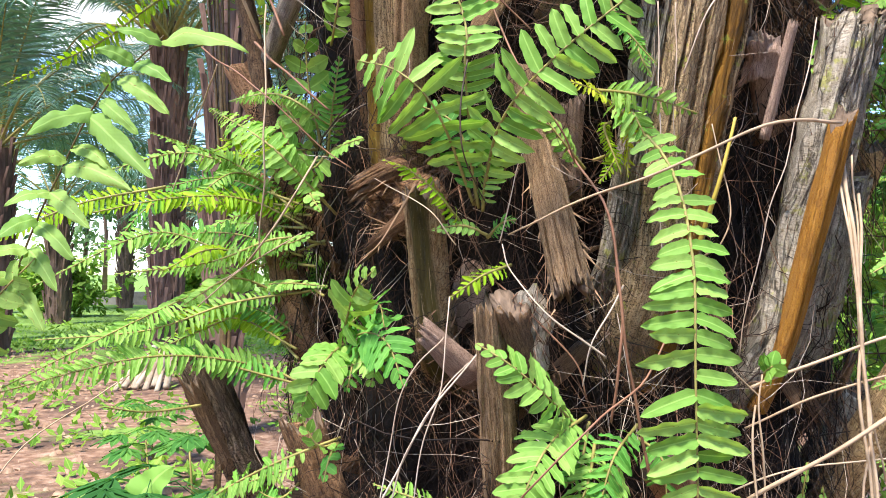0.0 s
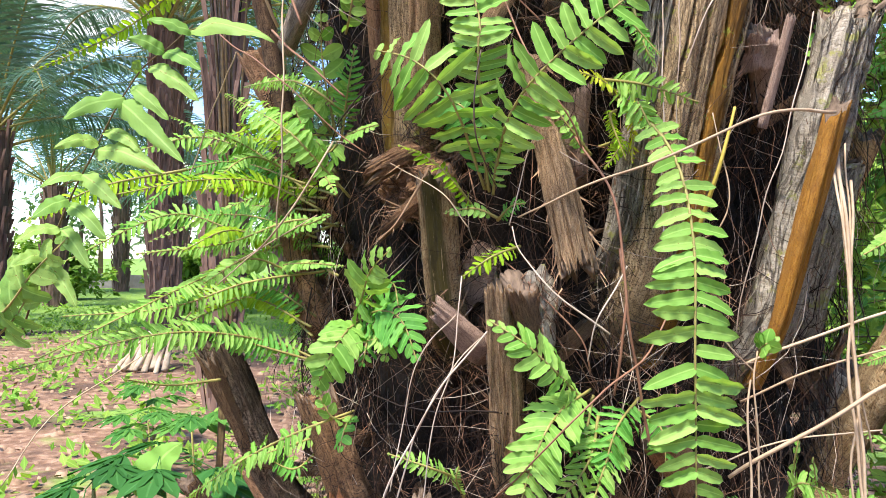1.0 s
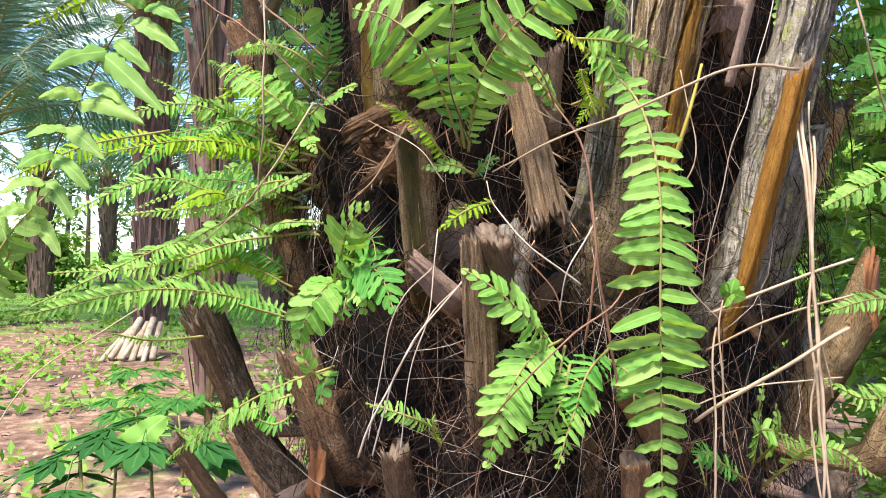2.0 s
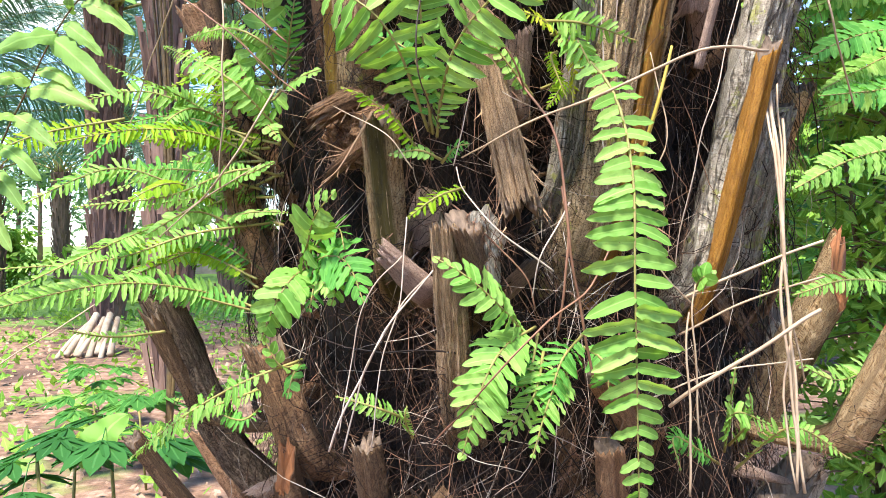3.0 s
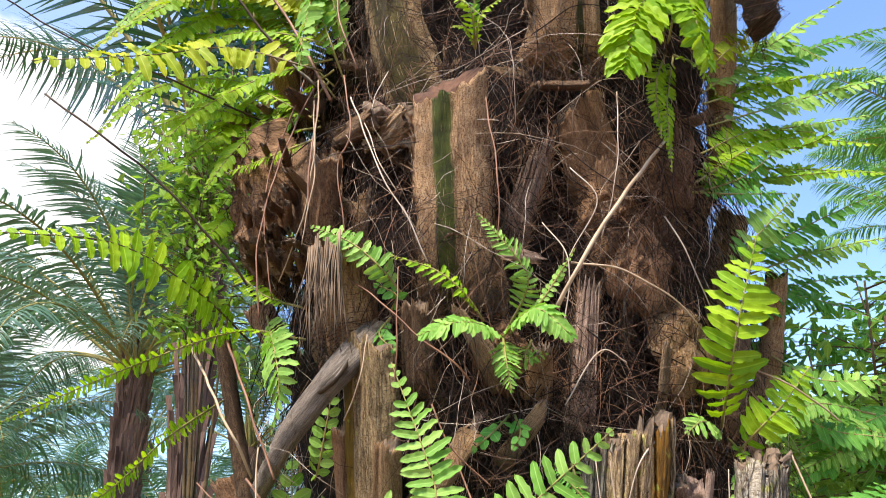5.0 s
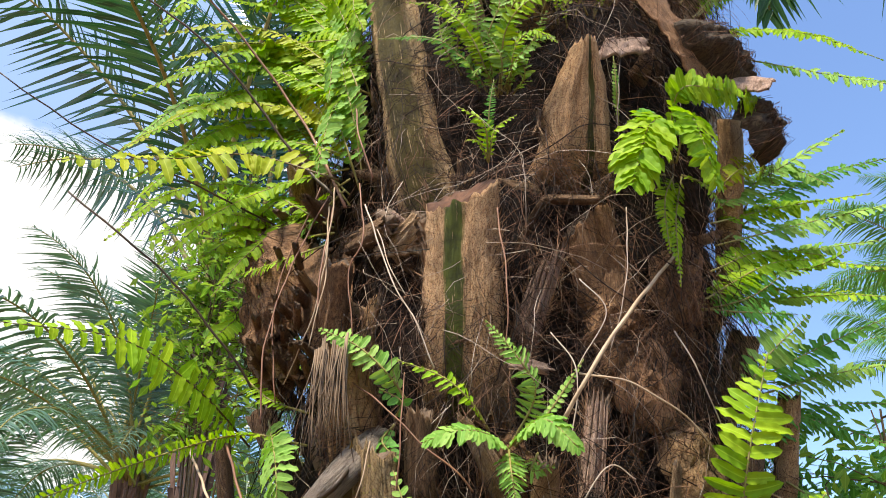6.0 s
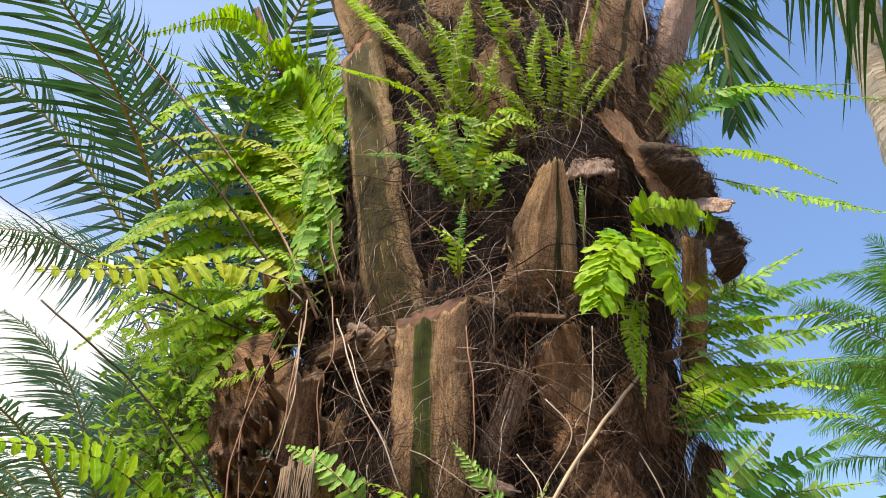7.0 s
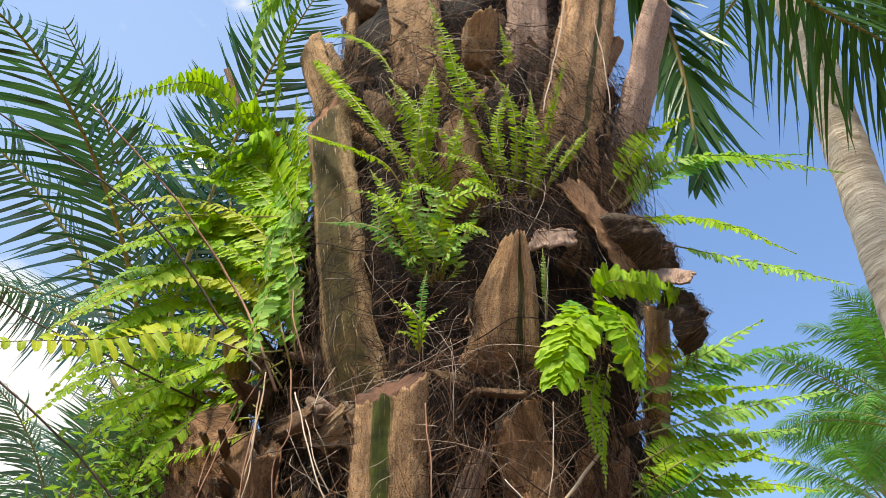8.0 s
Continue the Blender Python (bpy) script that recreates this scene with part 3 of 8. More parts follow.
def bark_sheet(palm, corners, curl, style, torn=1.0, name="bark_sheet"):
    """A torn, curled sheet of old leaf sheath between four corners: bottom left, bottom right, top right, top left."""
    rng = random.Random(int(abs(corners[0][0] * 7919 + corners[2][2] * 104729)))
    bl, br, tr, tl = (Vector(c) for c in corners)
    face = (br - bl).cross(tl - bl).normalized()
    if face.dot(outward((bl + tr) / 2)) < 0:
        face = -face
    off = Vector((rng.random() * 60, 3, 7))
    nu, nv = 30, 18
    wide, tall = (br - bl).length, (tl - bl).length
    verts, uvs, faces = [], [], []
    for layer in (0, 1):
        for j in range(nv + 1):
            for i in range(nu + 1):
                u, v = i / nu, j / nv
                tu = torn * 0.10 * noise.noise(Vector((v * 5, i // nu, 1)) + off) + 0.04 * noise.noise(Vector((v * 21, i // nu, 2)) + off)
                tv = torn * 0.10 * noise.noise(Vector((u * 6, j // nv, 5)) + off) + 0.05 * noise.noise(Vector((u * 25, j // nv, 6)) + off)
                uu, vv = u + tu * (abs(2 * u - 1) ** 3), v + tv * (abs(2 * v - 1) ** 3)
                p = bl.lerp(br, uu).lerp(tl.lerp(tr, uu), vv)
                lift = curl * (math.sin(math.pi * min(1, max(0, vv))) + 0.5 * math.sin(math.pi * min(1, max(0, uu)))) + 0.008 * noise.noise(Vector((u * wide * 40, v * tall * 40, 3)) + off)
                verts.append(p + face * (lift - 0.005 * layer))
                uvs.append((u, v * tall))
    m = (nu + 1) * (nv + 1)
    for j in range(nv):
        for i in range(nu):
            a = j * (nu + 1) + i
            faces.append((a, a + 1, a + nu + 2, a + nu + 1))
            faces.append((m + a, m + a + nu + 1, m + a + nu + 2, m + a + 1))
    rim = [i for i in range(nu)] + [nu + j * (nu + 1) for j in range(nv)] + [m - 1 - i for i in range(nu)] + [(nv - j) * (nu + 1) for j in range(nv)]
    for k, a in enumerate(rim):
        b = rim[(k + 1) % len(rim)]
        faces.append((a, a + m, b + m, b))
    return under(palm, new(name, link_mesh(name, verts, faces, [M[style]], uvs)))


def boss(palm, at, wide, tall, deep, style, label="rounded fibrous boss of an old leaf base"):
    """A rounded, pitted lump left of an old leaf base, with loose fibres slung over it."""
    c = Vector(at)
    rng = random.Random(int(abs(at[0] * 7919 + at[2] * 104729)))
    n = outward(c)
    up = Vector((0, 0, 1))
    s = up.cross(n)
    o = Vector((rng.random() * 40, rng.random() * 40, 0))
    na, nr = 40, 24
    verts, uvs, faces, idx = [], [], [], []

    def skin(x, z, lift=0.0):
        """A point of the lump at -1..1 across and up."""
        r = min(1.0, math.hypot(x, z))
        rise = deep * math.sqrt(max(0.0, 1 - r ** 2.6))
        q = Vector((x * 2, z * 2, 0)) + o
        rise += deep * (0.42 * noise.noise(q * 1.1) + 0.30 * noise.noise(q * 2.9) + 0.22 * noise.noise(Vector((q.x * 8, q.y * 2.5, 2))))
        rim = 1 + 0.32 * noise.noise(Vector((x * 2.2, z * 2.2, 9)) + o)
        return c + s * (x * wide * rim) + up * (z * tall * rim) + n * (rise - 0.5 * deep * r ** 6 + lift)

    for i in range(nr + 1):
        for k in range(na):
            r, w = i / nr, 2 * math.pi * k / na
            x, z = r * math.cos(w), r * math.sin(w)
            verts.append(skin(x, z))
            uvs.append((0.5 + 0.5 * x, z * tall))
    for i in range(nr):
        for k in range(na):
            a, b = i * na + k, i * na + (k + 1) % na
            faces.append((a, b, b + na, a + na))
            idx.append(0)
    for _ in range(70):
        x0, z0 = rng.uniform(-1.1, 1.1), rng.uniform(-1.0, 1.2)
        x1, z1 = x0 + rng.gauss(0, 0.6), z0 - rng.uniform(0.1, 1.0)
        path = []
        for j in range(8):
            q = j / 7
            x, z = x0 + (x1 - x0) * q + 0.2 * noise.noise(Vector((q * 2, x0 * 9, 5))), z0 + (z1 - z0) * q
            path.append(skin(x, z, 0.004 + 0.012 * rng.random()))
        k, kf = len(verts), len(faces)
        tube(verts, faces, path, 0.0007, 0.0004, 3)
        uvs += [(0.5, 0.5)] * (len(verts) - k)
        idx += [rng.choice((1, 1, 2))] * (len(faces) - kf)
    ob = under(palm, new("leaf_base_boss", link_mesh("leaf_base_boss", verts, faces, [M[style], M["rust"], M["ruddy"]], uvs, idx)))
    return tagged(ob, label)


def stalk(points, r0, r1, style="stalk", label="thin dry tan stalk hanging on the palm", name="dry_stalk", kink=0.004):
    """A dry stalk or aerial root, bent a little unevenly along its way."""
    rng = random.Random(int(abs(points[0][0] * 9973 + points[-1][2] * 7919) * 10))
    path = spline(points, 26)
    o = Vector((rng.random() * 90, 0, 0))
    path = [p + kink * noise.noise_vector(p * 14 + o) for p in path]
    verts, faces = [], []
    tube(verts, faces, path, r0 * 0.8, r1 * 0.8, 6)
    ob = new(name, link_mesh(name, verts, faces, [M[style]]))
    return tagged(ob, label, "stalk", "dry stalks on the palm")


def dead_stalk(palm, points, r0, r1, style, label):
    """A thick bent dead leaf stalk with a ridged, fibrous skin."""
    path = spline(points, 42)
    sides = 20
    verts, faces, uvs = [], [], []
    run = 0.0
    for i, p in enumerate(path):
        d = (path[min(i + 1, 41)] - path[max(i - 1, 0)]).normalized()
        a = d.cross(Vector((0.2, -0.9, 0.3))).normalized()
        b = d.cross(a)
        run += (p - path[i - 1]).length if i else 0
        r = r0 + (r1 - r0) * i / 41
        for k in range(sides):
            w = 2 * math.pi * k / sides
            q = Vector((math.cos(w) * 2.5, math.sin(w) * 2.5, run * 9))
            rr = r * (1 + 0.22 * noise.noise(q) + 0.20 * noise.noise(Vector((math.cos(w) * 9, math.sin(w) * 9, run * 16))))
            verts.append(p + (a * math.cos(w) + b * math.sin(w) * 0.7) * rr)
            uvs.append((abs(2 * k / sides - 1), run))
    for i in range(41):
        for k in range(sides):
            faces.append((i * sides + k, i * sides + (k + 1) % sides, (i + 1) * sides + (k + 1) % sides, (i + 1) * sides + k))
    faces += [tuple(reversed(range(sides))), tuple(41 * sides + k for k in range(sides))]
    return tagged(under(palm, new("dead_leaf_stalk", link_mesh("dead_leaf_stalk", verts, faces, [M[style]], uvs))), label)


def straw_fringe(palm, at, wide, drop, count, seed):
    """Straight straw fibres of a frayed sheath hanging side by side."""
    rng = random.Random(seed)
    verts, faces = [], []
    for _ in range(count):
        a = Vector(at) + Vector((rng.uniform(-wide, wide), rng.uniform(-0.012, 0.012), rng.gauss(0, 0.012)))
        ln = drop * rng.uniform(0.5, 1.0)
        sway = Vector((rng.gauss(0, 0.012), rng.gauss(-0.006, 0.008), 0))
        path = [a + Vector((0, 0, -ln * v)) + sway * v * v + Vector((0, -0.012 * math.sin(3 * v), 0)) for v in (0, 0.25, 0.5, 0.75, 1)]
        tube(verts, faces, path, rng.uniform(0.0008, 0.0022), 0.0005, 4)
    return tagged(under(palm, new("fibre_fringe", link_mesh("fibre_fringe", verts, faces, [M["straw"]]))), "frayed straw fibres of an old sheath", kind="stuff")


# ---- ground ----
def ground_height(x, y):
    return 0.05 * noise.noise(Vector((x * 0.5, y * 0.5, 0))) + 0.02 * noise.noise(Vector((x * 2.3, y * 2.3, 4))) if abs(x) < 40 and abs(y) < 60 else 0.0


def ground():
    g = Graph("soil_and_grass")
    pos = g.coords("Object")
    clod = g.noise(pos, 9.0, 6, 0.65)
    patch = g.noise(pos, 0.55, 4, 0.6)
    soil = g.ramp(clod, (0.3, (0.075, 0.038, 0.022)), (0.50, (0.19, 0.105, 0.063)), (0.68, (0.33, 0.215, 0.145)))
    soil = g.mix(g.step(g.noise(pos, 1.3, 5, 0.65), 0.48, 0.62), soil, g.mix(clod, (0.035, 0.020, 0.014), (0.13, 0.072, 0.046)))
    grass = g.mix(g.noise(pos, 22.0, 4), (0.07, 0.15, 0.02), (0.20, 0.30, 0.05))
    split = g.node("ShaderNodeSeparateXYZ")
    g.link(pos, split.inputs[0])
    far = g.step(split.outputs[1], 10.0, 17.0)
    g.surface(g.mix(g.step(g.math("ADD", patch, g.math("MULTIPLY", far, 0.32)), 0.58, 0.66), soil, grass), 0.95, g.bump(clod, 0.8, 0.05))
    steps = [-400, -150, -70, -40, -26] + [-20 + 0.5 * i for i in range(81)] + [26, 40, 70, 150, 400]
    verts = [(x, y + 6, ground_height(x, y + 6)) for y in steps for x in steps]
    n = len(steps)
    faces = [(j * n + i, j * n + i + 1, (j + 1) * n + i + 1, (j + 1) * n + i) for j in range(n - 1) for i in range(n - 1)]
    return tagged(new("ground", link_mesh("ground", verts, faces, [g.mat])), "reddish sandy soil with patches of grass", "ground", kind="structure")


ground()


# ---- the palm: core of matted fibre ----
palm = base_empty("oil_palm", (AXIS.x, AXIS.y, 0), "thick palm trunk clad in old brown leaf bases and ferns", "palm tree")
TOP = 6.6


def core_radius(a, z):
    q = Vector((math.cos(a) * 2.2, math.sin(a) * 2.2, z * 2.4))
    r = 0.425 + 0.02 * min(1.5, max(0, z - 1.6)) + 0.055 * noise.noise(q * 1.5) + 0.05 * noise.noise(q * 3.7) + 0.022 * noise.noise(q * 9)
    return r + 0.10 * max(0.0, 0.35 - z) / 0.35


def trunk_core():
    verts, faces = [], []
    nz, na = 220, 96
    for i in range(nz + 1):
        z = TOP * i / nz
        for k in range(na):
            a = 2 * math.pi * k / na
            d = Vector((math.cos(a), math.sin(a), 0))
            r = core_radius(a, z)
            verts.append(axis_at(z) + d * r + Vector((0, 0, z)))
    for i in range(nz):
        for k in range(na):
            faces.append((i * na + k, i * na + (k + 1) % na, (i + 1) * na + (k + 1) % na, (i + 1) * na + k))
    faces.append(tuple(nz * na + k for k in range(na)))
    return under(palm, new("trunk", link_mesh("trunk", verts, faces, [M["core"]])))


trunk_core()


def trunk_fibres(name, count, style, seed, r_lo, r_hi, thick, long, label, turn=-math.pi / 2, spread=0.85, low=0.75, high=3.75, lean=0.75):
    """Loose fibre on the trunk: many fine strands that hang, cross and curl."""
    rng = random.Random(seed)
    verts, faces = [], []
    for _ in range(count):
        a = rng.gauss(turn, spread)
        z = rng.uniform(low, high)
        r = core_radius(a, z) + rng.uniform(r_lo, r_hi)
        ln = rng.uniform(0.3, 1.0) * long
        tilt = rng.gauss(0, lean)
        p = axis_at(z) + Vector((math.cos(a) * r, math.sin(a) * r, z))
        out = Vector((math.cos(a), math.sin(a), 0))
        side = Vector((-math.sin(a), math.cos(a), 0))
        d = side * math.sin(tilt) + Vector((0, 0, -math.cos(tilt)))
        curl = rng.gauss(0, 0.7)
        lift = rng.uniform(-0.02, 0.25)
        path = []
        for k in range(8):
            s = k / 7
            path.append(p + d * ln * s + side * curl * ln * 0.35 * s * s + out * ln * lift * math.sin(s * 3.1) + (0.016 + 0.085 * ln) * noise.noise_vector(p * 31 + Vector((s * 2.6, 0, 0))) * s)
        w = thick * rng.uniform(0.5, 1.3)
        tube(verts, faces, path, w, w * 0.5, 3)
    ob = under(palm, new(name, link_mesh(name, verts, faces, [M[style]])))
    return tagged(ob, label, kind="stuff")


# these two mats carry the crevices' shade in their colour
trunk_fibres("fibre_mat", 9000, "fibre", 5, 0.0, 0.06, 0.0007, 0.20, "brown matted hanging fibre, darkened for shade in the hollows")
trunk_fibres("coarse_fibre", 1300, "fibre", 17, 0.0, 0.07, 0.0014, 0.26, "coarse brown hanging fibre, darkened for shade in the hollows")
trunk_fibres("root_tangle", 1250, "rootlet", 8, 0.0, 0.075, 0.0006, 0.24, "pale thin curling rootlets")
trunk_fibres("ruddy_root_tangle", 1900, "ruddy", 23, 0.0, 0.075, 0.0007, 0.28, "long thin ruddy curling roots")
trunk_fibres("rust_fibre", 3600, "rust", 11, 0.0, 0.075, 0.0007, 0.17, "rusty brown frayed fibre, darkened for shade in the gaps")
trunk_fibres("draped_fibre", 340, "ruddy", 51, 0.04, 0.10, 0.00055, 0.30, "fine ruddy fibres draped over the leaf bases")
trunk_fibres("draped_rootlet", 230, "rootlet", 52, 0.04, 0.10, 0.0006, 0.34, "fine pale rootlets draped over the leaf bases", lean=1.1)
trunk_fibres("shaggy_fibre", 900, "rust", 53, 0.02, 0.085, 0.0008, 0.20, "shaggy reddish-brown fibre between leaf bases, toned down for shade", spread=0.55, low=1.6, high=2.5)
trunk_fibres("shaggy_side_fibre", 240, "ruddy", 54, 0.02, 0.085, 0.0006, 0.22, "shaggy ruddy fibre hanging on the trunk side", turn=-1.05, spread=0.22, low=1.65, high=2.4, lean=1.0)


def leaf_base_ring():
    """Older leaf bases round the far side and below, in the palm's spiral."""
    rng = random.Random(21)
    for i in range(180):
        a = i * radians(137.5)
        z = 0.05 + i * 0.036
        if math.sin(a) < -0.1 and 0.75 < z < 3.9:
            continue
        d = Vector((math.cos(a), math.sin(a), 0))
        b = axis_at(z) + d * 0.42 + Vector((0, 0, z))
        t = axis_at(z) + d * rng.uniform(0.54, 0.62) + Vector((0, 0, z + rng.uniform(0.22, 0.36)))
        leaf_base(palm, b, t, rng.uniform(0.11, 0.14), rng.uniform(0.07, 0.10), 0.06, rng.choice(("tan", "grey", "red", "dark", "wood")), rng.uniform(-0.3, 0.3), 0.02, 8)


leaf_base_ring()


def bark_flakes():
    """Torn flakes, splinters and scales of old leaf bases stuck in the fibre."""
    rng = random.Random(77)
    for i in range(130):
        a = rng.gauss(-math.pi / 2, 0.8)
        z = rng.uniform(0.9, 3.7)
        d = Vector((math.cos(a), math.sin(a), 0))
        side = Vector((-d.y, d.x, 0))
        r = core_radius(a, z) + rng.uniform(0.015, 0.055)
        b = axis_at(z) + d * r + Vector((0, 0, z))
        turn = rng.gauss(0, 0.7)
        ln = rng.uniform(0.035, 0.12)
        t = b + (side * math.sin(turn) + Vector((0, 0, math.cos(turn) * rng.choice((1, 1, 1, -1)))) + d * rng.uniform(0.0, 0.5)) * ln
        w = ln * rng.uniform(0.18, 0.55)
        leaf_base(palm, b, t, w, w * rng.uniform(0.3, 0.9), rng.uniform(0.006, 0.016), rng.choice(("tan", "umber", "dark", "wood", "pink", "dark", "umber")), rng.uniform(-0.4, 0.4), 0.012, rng.choice((0, 0, 6)), "bark_flake", sink=0.02, flare=0.1, peak=0.8)


bark_flakes()


# ---- palm fronds and whole palms ----
def palm_frond_mesh(seed, length, pairs, leaf, rise, fall, material):
    """A feather frond along x from the origin: it rises, arches over and hangs; leaflets droop from both sides."""
    rng = random.Random(seed)
    n = 24
    path = [Vector((length * s * (1 - 0.18 * s * s), 0.03 * length * math.sin(3 * s + seed), length * (rise * s - fall * s * s))) for s in (i / n for i in range(n + 1))]
    verts, faces = [], []
    tube(verts, faces, path, 0.035, 0.006, 5)
    idx = [0] * len(faces)
    uvs = [(0.5, 0.5)] * len(verts)
    for i in range(pairs):
        s = 0.16 + 0.84 * (i + rng.uniform(0.2, 0.8)) / pairs
        f = min(n - 0.001, s * n)
        k = int(f)
        p = path[k].lerp(path[k + 1], f - k)
        t = (path[k + 1] - path[k]).normalized()
        ln0 = leaf * min(1, 0.45 + 2.4 * (s - 0.16)) * min(1, 0.25 + 2.2 * (1 - s))
        for sg in (-1, 1):
            ln = ln0 * rng.uniform(0.8, 1.1)
            side = Vector((0, sg, 0))
            d = (side * 0.85 + t * rng.uniform(0.35, 0.75) + Vector((0, 0, rng.uniform(-0.25, 0.35)))).normalized()
            w = ln * 0.030 + 0.004
            q = len(verts)
            sag = rng.uniform(0.35, 0.8)
            for j in range(5):
                v = j / 4
                c = p + d * ln * v + Vector((0, 0, -sag * ln * v * v))
                e = t * w * (1 - v ** 2.5) * (0.5 + min(0.5, v * 2))
                verts += [c - e, c + e]
                uvs += [(v, 0.0), (v, 1.0)]
            for j in range(4):
                a = q + 2 * j
                faces.append((a, a + 1, a + 3, a + 2))
                idx.append(1)
    return link_mesh("palm_frond", verts, faces, [M["rachis"], material], uvs, idx)


FRONDS = [palm_frond_mesh(s, 5.6, 54, 0.85, 0.55 + 0.12 * (s % 3), 0.52 + 0.10 * (s % 2), M["palm_leaf"]) for s in range(5)]
# far fronds wear the leaf colour paled for haze
FAR_FRONDS = [palm_frond_mesh(s + 31, 5.6, 60, 0.85, 0.6, 0.55, M["palm_leaf_hazed"]) for s in range(3)]
BRIGHT_FRONDS = [palm_frond_mesh(s + 4, 5.6, 66, 0.85, 0.6, 0.55, M["palm_leaf_bright"]) for s in range(3)]
DARK_FRONDS = [palm_frond_mesh(s + 9, 4.6, 60, 0.80, 0.40, 0.55, M["palm_leaf_dark"]) for s in range(3)]


def far_trunk_mesh(height, r, seed, wedges=True):
    rng = random.Random(seed)
    verts, faces = [], []
    na, nz = 18, max(8, int(height / 0.12))
    for i in range(nz + 1):
        z = height * i / nz
        for k in range(na):
            a = 2 * math.pi * k / na
            rr = r * (1 + 0.10 * noise.noise(Vector((math.cos(a) * 2, math.sin(a) * 2, z * 3 + seed))) + (0.035 if not wedges and i % 2 else 0))
            verts.append(Vector((math.cos(a) * rr, math.sin(a) * rr, z)))
    for i in range(nz):
        for k in range(na):
            faces.append((i * na + k, i * na + (k + 1) % na, (i + 1) * na + (k + 1) % na, (i + 1) * na + k))
    faces.append(tuple(nz * na + k for k in range(na)))
    if wedges:
        for i in range(int(height / 0.035)):
            a = i * radians(137.5)
            z = i * 0.035
            d, s = Vector((math.cos(a), math.sin(a), 0)), Vector((-math.sin(a), math.cos(a), 0))
            w, ln, o = rng.uniform(0.012, 0.04), rng.uniform(0.2, 0.6), rng.uniform(0.01, 0.08) * min(1.0, r / 0.14)
            q = len(verts)
            b, t = d * r * 0.95 + Vector((0, 0, z)), d * (r + o) + Vector((0, 0, z + ln))
            verts += [b - s * w, b + s * w, b + d * 0.03, t - s * w * 0.6, t + s * w * 0.6, t + d * 0.05]
            faces += [(q, q + 2, q + 5, q + 3), (q + 2, q + 1, q + 4, q + 5), (q + 1, q, q + 3, q + 4), (q + 3, q + 5, q + 4)]
    return link_mesh("trunk", verts, faces, [M["far_trunk"]], smooth=False)


def far_palm(x, y, height, r, count, size, seed, label, meshes=FRONDS, wedges=True, lean=(0, 0), span=88):
    rng = random.Random(seed)
    p = base_empty("palm_tree", (x, y, ground_height(x, y)), label, "palm tree", "palms behind")
    t = under(p, new("trunk", far_trunk_mesh(height, r, seed, wedges)))
    shear = Matrix(((1, 0, lean[0], x), (0, 1, lean[1], y), (0, 0, 1, -0.05), (0, 0, 0, 1)))
    t.data.transform(shear)
    crown = Vector((x + lean[0] * height, y + lean[1] * height, height - 0.1))
    for i in range(count):
        f = under(p, new("palm_frond", rng.choice(meshes)))
        tilt = -75 + span * (i / count) + rng.uniform(-8, 8)
        f.matrix_basis = Matrix.Translation(crown) @ pose(0, 0, 0, rng.uniform(-15, 15), tilt, i * 137.5 + rng.uniform(-12, 12)) @ Matrix.Scale(size * rng.uniform(0.85, 1.1), 4)
    return p


far_palm(-2.1, 6.6, 4.9, 0.125, 18, 1.0, 3, "palm with ragged brown trunk and feathery green fronds", span=52)
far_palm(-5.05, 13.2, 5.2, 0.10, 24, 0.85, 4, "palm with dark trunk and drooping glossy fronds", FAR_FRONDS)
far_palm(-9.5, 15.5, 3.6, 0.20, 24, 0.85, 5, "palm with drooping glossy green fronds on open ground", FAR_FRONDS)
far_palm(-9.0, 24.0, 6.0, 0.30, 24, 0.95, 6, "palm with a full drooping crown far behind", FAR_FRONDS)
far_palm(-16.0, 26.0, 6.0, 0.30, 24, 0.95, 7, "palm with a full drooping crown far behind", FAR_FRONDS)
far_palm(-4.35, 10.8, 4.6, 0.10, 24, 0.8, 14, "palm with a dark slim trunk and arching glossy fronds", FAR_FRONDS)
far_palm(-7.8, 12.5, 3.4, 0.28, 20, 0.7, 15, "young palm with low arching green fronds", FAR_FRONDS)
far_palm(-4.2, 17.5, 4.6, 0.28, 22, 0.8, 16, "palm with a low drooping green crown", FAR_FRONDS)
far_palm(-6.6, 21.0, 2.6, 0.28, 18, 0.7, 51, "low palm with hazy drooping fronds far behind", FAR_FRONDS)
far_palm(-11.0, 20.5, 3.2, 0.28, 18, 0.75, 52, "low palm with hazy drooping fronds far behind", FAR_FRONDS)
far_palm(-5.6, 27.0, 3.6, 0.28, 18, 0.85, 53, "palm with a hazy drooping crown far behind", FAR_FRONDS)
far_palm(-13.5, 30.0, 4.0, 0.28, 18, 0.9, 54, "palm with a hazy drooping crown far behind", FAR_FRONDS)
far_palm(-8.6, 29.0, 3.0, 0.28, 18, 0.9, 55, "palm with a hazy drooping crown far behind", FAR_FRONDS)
far_palm(10.2, 14.6, 8.0, 0.30, 26, 0.62, 8, "tall palm with a round feathery green crown", BRIGHT_FRONDS)
far_palm(7.9, 9.9, 7.3, 0.24, 34, 0.52, 9, "palm with bright green fronds behind the ferns", BRIGHT_FRONDS)
leaning = far_palm(3.03, 4.0, 9.8, 0.17, 9, 0.7, 10, "tall leaning palm with a pale ringed bare trunk", DARK_FRONDS, False, (0.116, 0.0))
next(c for c in leaning.children if c.name.startswith("trunk")).data.materials[0] = M["ringed_trunk"]


